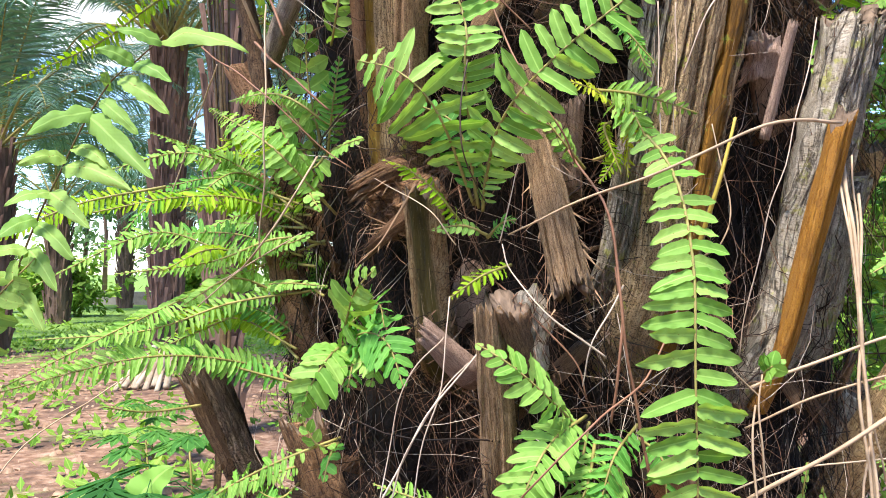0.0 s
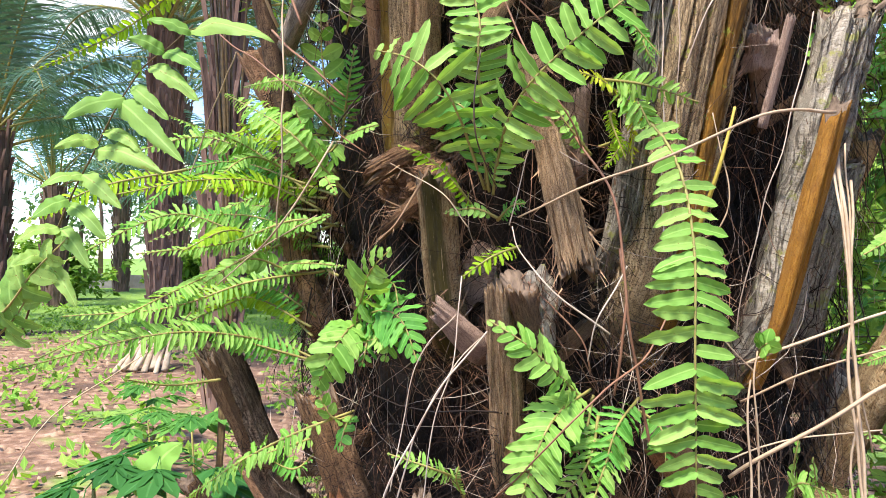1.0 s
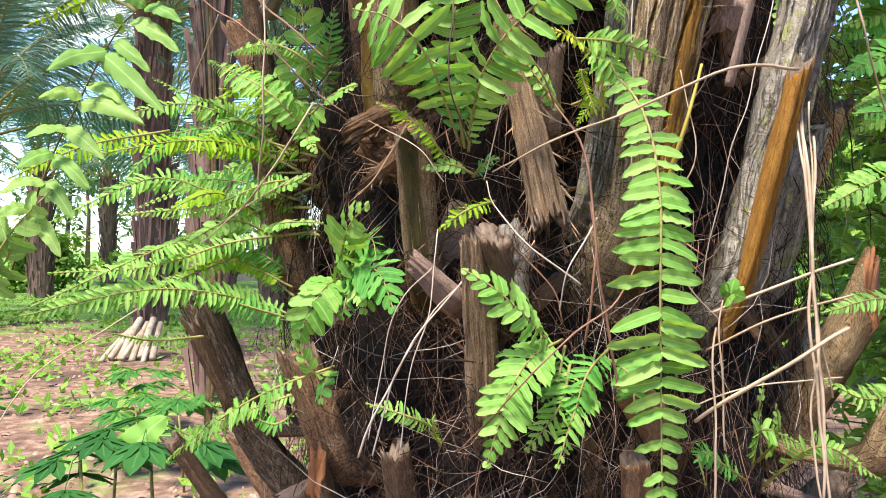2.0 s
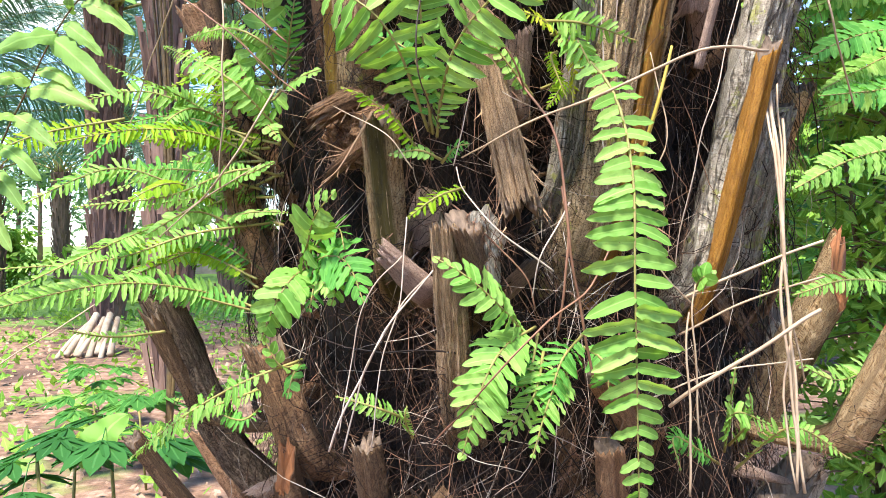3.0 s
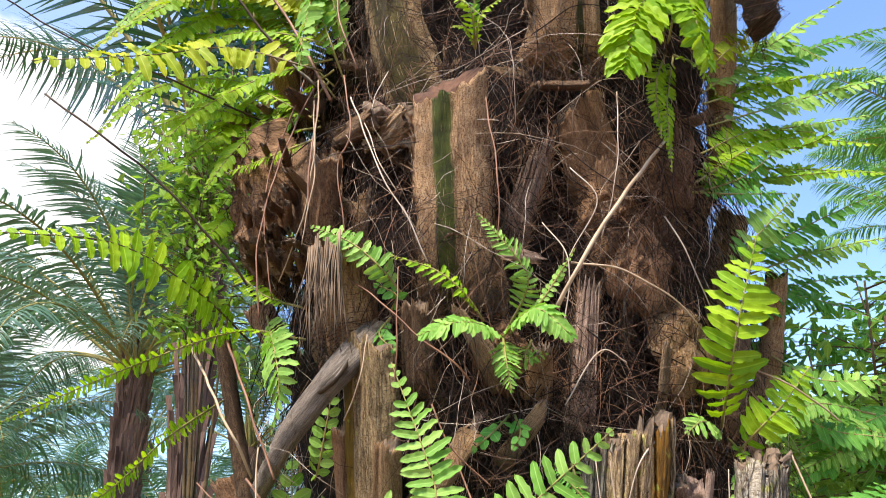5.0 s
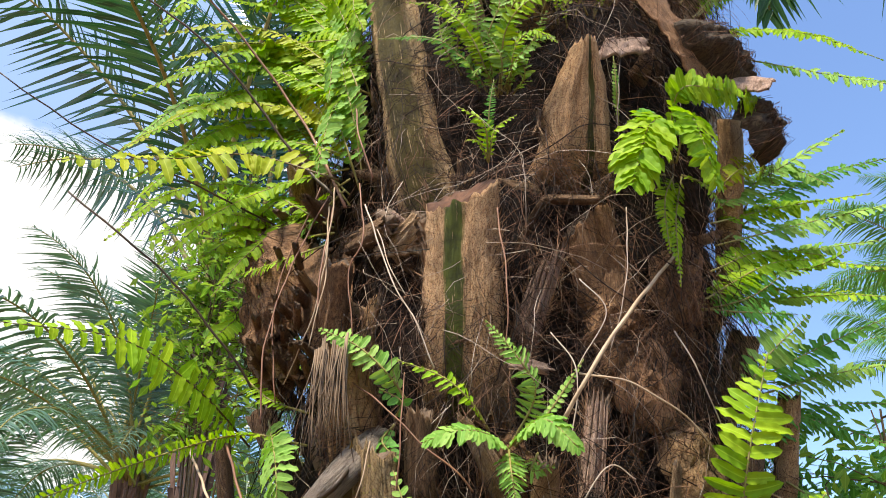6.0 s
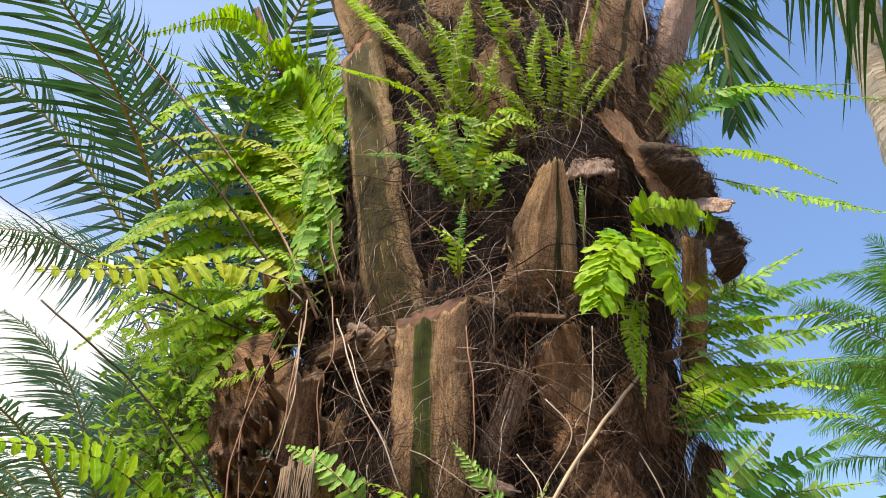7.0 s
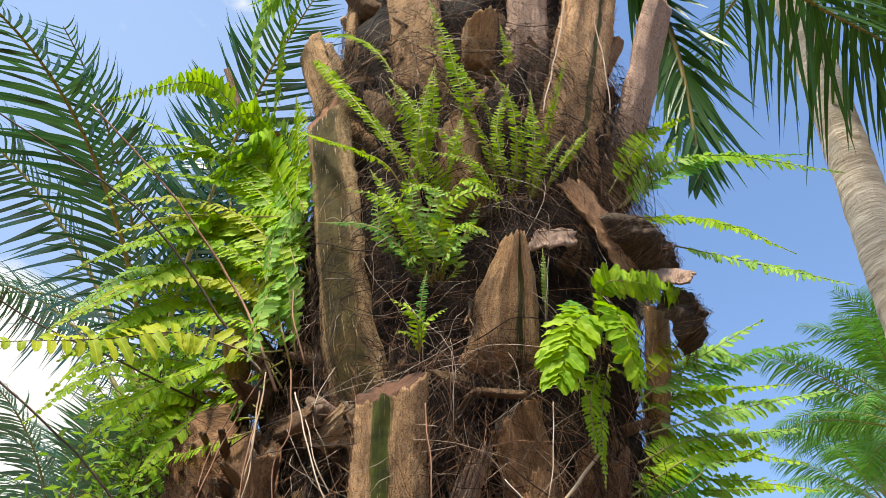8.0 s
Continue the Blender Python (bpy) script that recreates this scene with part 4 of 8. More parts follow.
def hanging_frond(tree, points, leaf, pairs, seed):
    """A palm frond through a few points, its long leaflets hanging straight down from the rachis."""
    rng = random.Random(seed)
    n = 24
    path = spline(points, n + 1)
    verts, faces = [], []
    tube(verts, faces, path, 0.03, 0.008, 5)
    idx, uvs = [0] * len(faces), [(0.5, 0.5)] * len(verts)
    for i in range(pairs):
        f = n * 0.999 * (i + rng.random()) / pairs
        k = int(f)
        p, t = path[k].lerp(path[k + 1], f - k), (path[k + 1] - path[k]).normalized()
        side = t.cross(Vector((0, 0, 1))).normalized()
        for sg in (-1, 1):
            ln = leaf * rng.uniform(0.75, 1.1) * min(1, 0.3 + 2 * (1 - f / n))
            d = (side * sg * rng.uniform(0.3, 0.7) + t * rng.uniform(0.1, 0.5) - Vector((0, 0, rng.uniform(0.3, 0.8)))).normalized()
            q = len(verts)
            turn = rng.uniform(-0.7, 0.7)
            flat = Vector((math.cos(turn), math.sin(turn), 0))
            for j in range(6):
                v = j / 5
                c = p + d * ln * v - Vector((0, 0, 0.35 * ln * v * v))
                e = flat * 0.026 * (1 - v ** 2.2) * (0.5 + min(0.5, v * 3))
                verts += [c - e, c + e]
                uvs += [(v, 0.0), (v, 1.0)]
            for j in range(5):
                faces.append((q + 2 * j, q + 2 * j + 1, q + 2 * j + 3, q + 2 * j + 2))
                idx.append(1)
    return under(tree, new("palm_frond", link_mesh("palm_frond", verts, faces, [M["rachis"], M["palm_leaf_dark"]], uvs, idx)))

# ---- the old leaf bases on the trunk ----
leaf_base(palm, (0.407, 1.128, 1.195), (0.490, 1.021, 1.690), 0.072, 0.068, 0.06, "grey", slant=0.25, ragged=0.014, spikes=30, peak=0.1, wrap=14, flare=0.1, splits=4)
leaf_base(palm, (0.416, 1.083, 1.24), (0.455, 0.977, 1.548), 0.021, 0.025, 0.03, "amber", slant=0.3, bulge=0.5, flare=0, sink=0.02, wrap=14)
leaf_base(palm, (0.488, 1.21, 1.21), (0.538, 1.15, 1.515), 0.042, 0.034, 0.05, "grey", spikes=14, wrap=14, splits=2)
leaf_base(palm, (0.240, 1.083, 1.246), (0.318, 0.996, 1.745), 0.104, 0.104, 0.06, "amber_stripe", ragged=0.03, spikes=60, wrap=14, splits=4)
leaf_base(palm, (0.206, 1.071, 1.338), (0.261, 1.016, 1.723), 0.054, 0.059, 0.05, "grey", ragged=0.03, spikes=30, wrap=14, splits=3)
leaf_base(palm, (-0.078, 1.159, 1.46), (-0.085, 1.069, 1.899), 0.092, 0.096, 0.06, "amber_left", ragged=0.016, spikes=40)
leaf_base(palm, (-0.12, 1.191, 1.54), (-0.133, 1.112, 1.766), 0.039, 0.027, 0.03, "red", ragged=0.016, spikes=12)
leaf_base(palm, (-0.02, 1.115, 1.208), (-0.043, 1.048, 1.473), 0.06, 0.047, 0.05, "olive", ragged=0.02, spikes=24)
leaf_base(palm, (0.065, 1.095, 1.966), (0.06, 0.997, 2.357), 0.147, 0.132, 0.06, "green", cap="pith", slant=0.16, ragged=0.012, spikes=110, bulge=0.75, chop=0.045)
leaf_base(palm, (-0.01, 1.118, 2.368), (-0.149, 1.19, 3.406), 0.138, 0.145, 0.06, "olive", cap="pith_orange", slant=0.05, ragged=0.02, spikes=90, bulge=0.85, chop=0.14)
leaf_base(palm, (-0.09, 1.256, 3.247), (-0.255, 1.423, 3.957), 0.142, 0.155, 0.05, "tan", cap="pith", slant=-0.1, spikes=20)
leaf_base(palm, (0.281, 1.087, 2.418), (0.303, 0.985, 2.687), 0.160, 0.045, 0.06, "tan_line", cap="pith", slant=0.2, spikes=50, bulge=0.8, spear=2.6)
leaf_base(palm, (0.474, 1.133, 3.009), (0.686, 1.099, 3.972), 0.213, 0.205, 0.06, "tan_line", spikes=90)
leaf_base(palm, (0.657, 1.287, 3.12), (0.928, 1.201, 3.986), 0.156, 0.17, 0.06, "pink", cap="pith", slant=0.3, spikes=60)
leaf_base(palm, (0.636, 1.367, 2.288), (0.683, 1.244, 2.709), 0.097, 0.087, 0.05, "tan", spikes=40)
leaf_base(palm, (-0.34, 1.419, 2.167), (-0.379, 1.387, 2.492), 0.055, 0.029, 0.05, "umber", spikes=50, bulge=1.0, ragged=0.01, sink=0.04, peak=0.9, wrap=60)
leaf_base(palm, (-0.191, 1.219, 2.047), (-0.167, 1.105, 2.263), 0.082, 0.059, 0.05, "umber", spikes=40, ragged=0.016, wrap=150)
leaf_base(palm, (-0.287, 1.441, 2.542), (-0.303, 1.297, 2.639), 0.096, 0.06, 0.05, "tan", spikes=20)
leaf_base(palm, (-0.072, 1.125, 2.288), (-0.006, 1.026, 2.301), 0.065, 0.058, 0.03, "wood", ragged=0.016, spikes=20)
leaf_base(palm, (-0.176, 1.237, 2.363), (-0.07, 1.056, 2.308), 0.059, 0.042, 0.03, "dark", ragged=0.016, spikes=20)
leaf_base(palm, (-0.18, 1.254, 2.103), (-0.186, 1.223, 2.342), 0.065, 0.056, 0.04, "umber", spikes=30, wrap=150, peak=0.6)
leaf_base(palm, (-0.112, 1.159, 1.872), (-0.136, 1.078, 2.074), 0.112, 0.074, 0.06, "tan", ragged=0.03, spikes=200, peak=0.7, splits=5, bulge=0.95, wrap=200)
leaf_base(palm, (-0.297, 1.44, 1.422), (-0.411, 1.374, 2.014), 0.064, 0.048, 0.03, "dark", ragged=0.022, spikes=10)
leaf_base(palm, (-0.238, 1.303, 1.209), (-0.343, 1.411, 1.528), 0.087, 0.061, 0.05, "red", ragged=0.016, spikes=20)
leaf_base(palm, (-0.329, 1.42, 0.92), (-0.433, 1.34, 1.222), 0.066, 0.026, 0.06, "dead_bark", ragged=0.07, spikes=30, sink=0.03, splits=4)
leaf_base(palm, (-0.36, 1.399, 0.965), (-0.441, 1.333, 1.175), 0.04, 0.015, 0.03, "dark", ragged=0.05)
leaf_base(palm, (-0.165, 1.206, 0.969), (-0.234, 1.193, 1.161), 0.085, 0.065, 0.05, "umber", ragged=0.03, spikes=40, sink=0.04, splits=3)
leaf_base(palm, (0.065, 1.074, 1.014), (0.042, 0.977, 1.331), 0.054, 0.039, 0.05, "wood", slant=0.25, ragged=0.02, spikes=24)
leaf_base(palm, (0.101, 1.046, 1.21), (0.063, 0.967, 1.333), 0.045, 0.045, 0.04, "dark", slant=-0.2, bulge=0.9)
leaf_base(palm, (0.023, 1.044, 1.228), (-0.044, 1.016, 1.293), 0.05, 0.029, 0.025, "pink", ragged=0.016, slant=0.2, sink=0.03, flare=0)
leaf_base(palm, (0.093, 1.017, 1.558), (0.143, 0.971, 1.322), 0.034, 0.050, 0.03, "wood", ragged=0.03, spikes=20, bulge=1.0, sink=0, flare=0, peak=0.3, splits=3)
leaf_base(palm, (0.517, 1.273, 0.953), (0.637, 1.121, 1.301), 0.078, 0.060, 0.06, "olive", cap="pith_orange", chop=0.10, ragged=0.02, spikes=20)
leaf_base(palm, (0.589, 1.074, 1.003), (0.622, 0.972, 1.183), 0.046, 0.036, 0.05, "olive", cap="pith_orange", chop=0.08, ragged=0.016)
leaf_base(palm, (0.343, 1.131, 2.101), (0.281, 1.043, 2.331), 0.131, 0.105, 0.06, "umber", ragged=0.01, spikes=70, wrap=220)
leaf_base(palm, (0.435, 1.157, 2.07), (0.488, 1.157, 2.303), 0.081, 0.077, 0.06, "umber", ragged=0.016, spikes=20, wrap=150, peak=0.6)
leaf_base(palm, (0.235, 1.083, 1.71), (0.275, 1.054, 1.977), 0.052, 0.036, 0.045, "pink", ragged=0.03, spikes=60, wrap=150, peak=0.5, splits=3)
leaf_base(palm, (0.155, 1.081, 2.059), (0.22, 1.046, 2.241), 0.052, 0.046, 0.04, "pink", ragged=0.03, spikes=60, slant=0.3, wrap=80, peak=0.4, splits=4)
leaf_base(palm, (0.643, 1.349, 1.827), (0.696, 1.303, 2.077), 0.05, 0.045, 0.04, "tan", ragged=0.016, spikes=14)
leaf_base(palm, (0.5, 1.21, 1.721), (0.57, 1.227, 1.95), 0.068, 0.062, 0.04, "dark", ragged=0.016)
leaf_base(palm, (0.405, 1.094, 1.584), (0.373, 1.014, 1.653), 0.039, 0.055, 0.02, "pink", ragged=0.02, slant=-0.3, sink=0, flare=0, peak=0.2)
leaf_base(palm, (0.379, 1.006, 1.547), (0.4, 0.982, 1.658), 0.013, 0.011, 0.01, "pink", sink=0, flare=0, peak=0.2)
leaf_base(palm, (0.118, 1.113, 3.279), (0.085, 1.072, 3.942), 0.152, 0.174, 0.06, "tan", spikes=60)
leaf_base(palm, (0.273, 1.081, 3.396), (0.28, 0.981, 3.55), 0.094, 0.098, 0.05, "tan", spikes=20)
leaf_base(palm, (0.411, 1.096, 3.323), (0.445, 1.019, 3.879), 0.124, 0.131, 0.05, "pink", spikes=40)
leaf_base(palm, (-0.122, 1.489, 3.963), (-0.116, 1.485, 4.667), 0.142, 0.165, 0.05, "tan", spikes=20)
leaf_base(palm, (0.216, 1.091, 2.86), (0.206, 1.024, 3.128), 0.119, 0.107, 0.05, "tan", spikes=40)
leaf_base(palm, (-0.443, 1.55, 3.646), (-0.576, 1.55, 4.012), 0.069, 0.012, 0.02, "dark")
leaf_base(palm, (-0.278, 1.448, 2.409), (-0.331, 1.411, 2.717), 0.092, 0.079, 0.05, "red", spikes=24)
leaf_base(palm, (-0.294, 1.434, 2.439), (-0.312, 1.417, 2.723), 0.09, 0.07, 0.05, "umber", spikes=24, wrap=150, peak=0.6)
leaf_base(palm, (0.198, 1.04, 2.351), (0.31, 0.993, 2.315), 0.032, 0.022, 0.015, "dark", out=(0,-0.3,1))
leaf_base(palm, (-0.052, 1.127, 2.332), (-0.094, 1.084, 2.355), 0.055, 0.043, 0.03, "pink", ragged=0.016)
leaf_base(palm, (0.142, 1.082, 1.454), (0.144, 1.041, 1.585), 0.047, 0.037, 0.04, "pink", ragged=0.016)
leaf_base(palm, (0.314, 1.089, 1.03), (0.243, 1.014, 1.137), 0.062, 0.051, 0.05, "red", ragged=0.016)
leaf_base(palm, (-0.307, 1.315, 2.352), (-0.3, 1.163, 2.325), 0.017, 0.01, 0.012, "dark", ragged=0.02, sink=0.02, flare=0, peak=0.8, name="bark_flake")
leaf_base(palm, (-0.279, 1.237, 2.109), (-0.298, 1.145, 2.113), 0.017, 0.013, 0.012, "tan", ragged=0.02, sink=0.02, flare=0, peak=0.8, name="bark_flake")
leaf_base(palm, (-0.383, 1.385, 2.447), (-0.409, 1.365, 2.485), 0.036, 0.013, 0.012, "tan", ragged=0.02, sink=0.02, flare=0, peak=0.8, name="bark_flake")
leaf_base(palm, (-0.2, 1.142, 2.086), (-0.226, 1.072, 2.081), 0.017, 0.012, 0.012, "dark", ragged=0.02, sink=0.02, flare=0, peak=0.8, name="bark_flake")
leaf_base(palm, (-0.201, 1.143, 2.079), (-0.213, 1.061, 2.073), 0.014, 0.01, 0.012, "dark", ragged=0.02, sink=0.02, flare=0, peak=0.8, name="bark_flake")
leaf_base(palm, (-0.233, 1.204, 2.419), (-0.247, 1.111, 2.404), 0.017, 0.009, 0.012, "dark", ragged=0.02, sink=0.02, flare=0, peak=0.8, name="bark_flake")
leaf_base(palm, (-0.218, 1.186, 2.429), (-0.246, 1.11, 2.411), 0.032, 0.008, 0.012, "dark", ragged=0.02, sink=0.02, flare=0, peak=0.8, name="bark_flake")
leaf_base(palm, (-0.337, 1.353, 2.161), (-0.332, 1.191, 2.133), 0.025, 0.006, 0.012, "dark", ragged=0.02, sink=0.02, flare=0, peak=0.8, name="bark_flake")
leaf_base(palm, (-0.29, 1.257, 2.221), (-0.284, 1.129, 2.199), 0.018, 0.01, 0.012, "dark", ragged=0.02, sink=0.02, flare=0, peak=0.8, name="bark_flake")
leaf_base(palm, (-0.381, 1.391, 2.316), (-0.415, 1.365, 2.333), 0.022, 0.016, 0.012, "dark", ragged=0.02, sink=0.02, flare=0, peak=0.8, name="bark_flake")
leaf_base(palm, (-0.363, 1.403, 2.263), (-0.388, 1.302, 2.247), 0.028, 0.006, 0.012, "wood", ragged=0.02, sink=0.02, flare=0, peak=0.8, name="bark_flake")
leaf_base(palm, (-0.207, 1.151, 2.211), (-0.228, 1.075, 2.216), 0.029, 0.005, 0.012, "wood", ragged=0.02, sink=0.02, flare=0, peak=0.8, name="bark_flake")
leaf_base(palm, (-0.307, 1.312, 2.339), (-0.336, 1.217, 2.332), 0.017, 0.014, 0.012, "wood", ragged=0.02, sink=0.02, flare=0, peak=0.8, name="bark_flake")
leaf_base(palm, (-0.413, 1.362, 2.49), (-0.44, 1.34, 2.515), 0.035, 0.009, 0.012, "wood", ragged=0.02, sink=0.02, flare=0, peak=0.8, name="bark_flake")
leaf_base(palm, (-0.362, 1.405, 2.232), (-0.333, 1.192, 2.187), 0.031, 0.01, 0.012, "red", ragged=0.02, sink=0.02, flare=0, peak=0.8, name="bark_flake")
leaf_base(palm, (-0.33, 1.417, 2.547), (-0.327, 1.222, 2.453), 0.035, 0.011, 0.012, "wood", ragged=0.02, sink=0.02, flare=0, peak=0.8, name="bark_flake")
leaf_base(palm, (-0.376, 1.383, 0.807), (-0.466, 1.303, 0.982), 0.057, 0.015, 0.03, "dark", ragged=0.022, sink=0.03)
leaf_base(palm, (-0.181, 1.224, 0.865), (-0.196, 1.152, 0.999), 0.058, 0.037, 0.04, "dark", cap="pith_orange", chop=0.08, ragged=0.02)
leaf_base(palm, (-0.052, 1.12, 0.902), (-0.065, 1.07, 1.03), 0.05, 0.04, 0.04, "dark", ragged=0.016, spikes=20)
leaf_base(palm, (0.274, 1.069, 0.925), (0.254, 1.015, 1.04), 0.055, 0.037, 0.04, "red", ragged=0.016, spikes=20)
leaf_base(palm, (-0.007, 1.12, 1.8), (-0.01, 1.056, 1.954), 0.065, 0.046, 0.04, "dark", ragged=0.016, spikes=30)
leaf_base(palm, (-0.063, 1.126, 1.518), (-0.054, 1.042, 1.731), 0.052, 0.043, 0.04, "tan", ragged=0.016, spikes=30)
leaf_base(palm, (0.328, 1.083, 2.002), (0.326, 1.067, 2.206), 0.085, 0.059, 0.05, "umber", ragged=0.022, spikes=50, wrap=150, peak=0.6)
leaf_base(palm, (0.178, 1.08, 1.784), (0.187, 1.03, 1.862), 0.054, 0.035, 0.04, "tan", ragged=0.016, spikes=20)
leaf_base(palm, (-0.075, 1.105, 1.505), (-0.137, 1.055, 1.462), 0.034, 0.024, 0.03, "umber", ragged=0.03, spikes=8, sink=0.02, flare=0.1, splits=3, wrap=120)
leaf_base(palm, (-0.050, 1.070, 1.447), (-0.118, 1.030, 1.380), 0.028, 0.008, 0.02, "umber", ragged=0.02, spikes=6, sink=0.02, flare=0.1, splits=2, wrap=160)
boss(palm, (-0.075, 1.125, 1.455), 0.055, 0.050, 0.035, "umber")
boss(palm, (0.372, 1.082, 2.005), 0.062, 0.085, 0.026, "red")
boss(palm, (0.425, 1.105, 1.872), 0.058, 0.080, 0.030, "tan")
boss(palm, (0.640, 1.120, 2.790), 0.125, 0.072, 0.045, "black", label="dark torn lobe of old bark")
boss(palm, (0.700, 1.150, 2.615), 0.060, 0.075, 0.040, "black", label="dark torn lobe of old bark")
boss(palm, (-0.317, 1.3, 2.3), 0.075, 0.170, 0.060, "umber", label="shaggy bulging old leaf base")
boss(palm, (0.088, 0.992, 1.292), 0.030, 0.052, 0.014, "grey")
boss(palm, (0.330, 1.085, 2.110), 0.060, 0.070, 0.040, "umber")
boss(palm, (0.125, 1.075, 1.860), 0.050, 0.060, 0.030, "umber")
boss(palm, (0.455, 1.130, 2.200), 0.050, 0.090, 0.040, "umber")
bark_sheet(palm, [(0.584, 1.12, 2.684), (0.698, 1.06, 2.644), (0.726, 1.08, 2.696), (0.614, 1.14, 2.75)], 0.004, "pink")
bark_sheet(palm, [(-0.24, 1.185, 2.138), (-0.183, 1.154, 2.139), (-0.203, 1.206, 2.353), (-0.325, 1.421, 2.453)], 0.025, "umber", torn=1.8)
bark_sheet(palm, [(-0.192, 1.221, 2.167), (-0.138, 1.167, 2.147), (-0.151, 1.175, 2.309), (-0.214, 1.254, 2.36)], 0.008, "red")
bark_sheet(palm, [(-0.357, 1.34, 2.216), (-0.246, 1.192, 2.147), (-0.292, 1.28, 2.329), (-0.357, 1.34, 2.348)], 0.02, "umber", torn=1.8)
bark_sheet(palm, [(-0.348, 1.34, 2.118), (-0.235, 1.18, 2.059), (-0.247, 1.194, 2.142), (-0.355, 1.34, 2.2)], 0.012, "dark", torn=1.8)
bark_sheet(palm, [(0.551, 1.071, 2.675), (0.617, 1.119, 2.721), (0.504, 1.061, 2.955), (0.434, 1.032, 2.911)], 0.012, "red")
bark_sheet(palm, [(0.332, 1, 2.673), (0.453, 1.026, 2.716), (0.458, 1.057, 2.793), (0.375, 1.039, 2.769)], 0.006, "pink")
bark_sheet(palm, [(-0.103, 1.121, 2.277), (-0.005, 1.045, 2.238), (-0.001, 1.067, 2.294), (-0.095, 1.13, 2.314)], 0.006, "wood")
bark_sheet(palm, [(0.356, 1.04, 1.597), (0.403, 1.026, 1.602), (0.401, 1.025, 1.651), (0.37, 1.045, 1.664)], 0.012, "pink")
leaf_base(palm, (-0.253, 1.218, 2.182), (-0.239, 1.097, 2.193), 0.037, 0.013, 0.012, "umber", ragged=0.012, sink=0.02, flare=0, peak=0.8, spikes=6, name="bark_flake")
leaf_base(palm, (-0.239, 1.199, 2.101), (-0.241, 1.098, 2.086), 0.02, 0.006, 0.012, "umber", ragged=0.012, sink=0.02, flare=0, peak=0.8, spikes=6, name="bark_flake")
leaf_base(palm, (-0.367, 1.4, 2.326), (-0.369, 1.304, 2.339), 0.017, 0.019, 0.012, "dark", ragged=0.012, sink=0.02, flare=0, peak=0.8, spikes=6, name="bark_flake")
leaf_base(palm, (-0.376, 1.393, 2.347), (-0.348, 1.258, 2.333), 0.02, 0.008, 0.012, "wood", ragged=0.012, sink=0.02, flare=0, peak=0.8, spikes=6, name="bark_flake")
leaf_base(palm, (-0.375, 1.395, 2.264), (-0.427, 1.358, 2.293), 0.024, 0.01, 0.012, "dark", ragged=0.012, sink=0.02, flare=0, peak=0.8, spikes=6, name="bark_flake")
leaf_base(palm, (-0.347, 1.415, 2.177), (-0.282, 1.141, 2.116), 0.04, 0.008, 0.012, "dark", ragged=0.012, sink=0.02, flare=0, peak=0.8, spikes=6, name="bark_flake")
leaf_base(palm, (-0.249, 1.212, 2.074), (-0.221, 1.08, 2.08), 0.024, 0.005, 0.012, "umber", ragged=0.012, sink=0.02, flare=0, peak=0.8, spikes=6, name="bark_flake")
leaf_base(palm, (-0.231, 1.195, 2.245), (-0.242, 1.103, 2.236), 0.036, 0.015, 0.012, "umber", ragged=0.012, sink=0.02, flare=0, peak=0.8, spikes=6, name="bark_flake")
leaf_base(palm, (-0.261, 1.228, 2.197), (-0.277, 1.136, 2.185), 0.025, 0.012, 0.012, "umber", ragged=0.012, sink=0.02, flare=0, peak=0.8, spikes=6, name="bark_flake")
leaf_base(palm, (-0.348, 1.408, 2.452), (-0.36, 1.305, 2.434), 0.018, 0.02, 0.012, "umber", ragged=0.012, sink=0.02, flare=0, peak=0.8, spikes=6, name="bark_flake")
leaf_base(palm, (-0.38, 1.394, 2.178), (-0.347, 1.233, 2.159), 0.038, 0.005, 0.012, "red", ragged=0.012, sink=0.02, flare=0, peak=0.8, spikes=6, name="bark_flake")
leaf_base(palm, (-0.391, 1.378, 2.496), (-0.391, 1.376, 2.55), 0.027, 0.016, 0.012, "umber", ragged=0.012, sink=0.02, flare=0, peak=0.8, spikes=6, name="bark_flake")
leaf_base(palm, (-0.233, 1.193, 2.21), (-0.248, 1.106, 2.207), 0.035, 0.017, 0.012, "umber", ragged=0.012, sink=0.02, flare=0, peak=0.8, spikes=6, name="bark_flake")
leaf_base(palm, (-0.377, 1.396, 2.174), (-0.328, 1.202, 2.13), 0.028, 0.014, 0.012, "wood", ragged=0.012, sink=0.02, flare=0, peak=0.8, spikes=6, name="bark_flake")
leaf_base(palm, (-0.382, 1.388, 2.364), (-0.421, 1.358, 2.408), 0.02, 0.011, 0.012, "umber", ragged=0.012, sink=0.02, flare=0, peak=0.8, spikes=6, name="bark_flake")
leaf_base(palm, (-0.262, 1.247, 2.314), (-0.257, 1.127, 2.312), 0.027, 0.013, 0.012, "dark", ragged=0.012, sink=0.02, flare=0, peak=0.8, spikes=6, name="bark_flake")
leaf_base(palm, (-0.376, 1.396, 2.225), (-0.402, 1.377, 2.29), 0.018, 0.01, 0.012, "wood", ragged=0.012, sink=0.02, flare=0, peak=0.8, spikes=6, name="bark_flake")
leaf_base(palm, (-0.37, 1.396, 2.376), (-0.356, 1.279, 2.359), 0.043, 0.006, 0.012, "red", ragged=0.012, sink=0.02, flare=0, peak=0.8, spikes=6, name="bark_flake")
leaf_base(palm, (-0.376, 1.392, 2.378), (-0.339, 1.249, 2.365), 0.023, 0.018, 0.012, "red", ragged=0.012, sink=0.02, flare=0, peak=0.8, spikes=6, name="bark_flake")
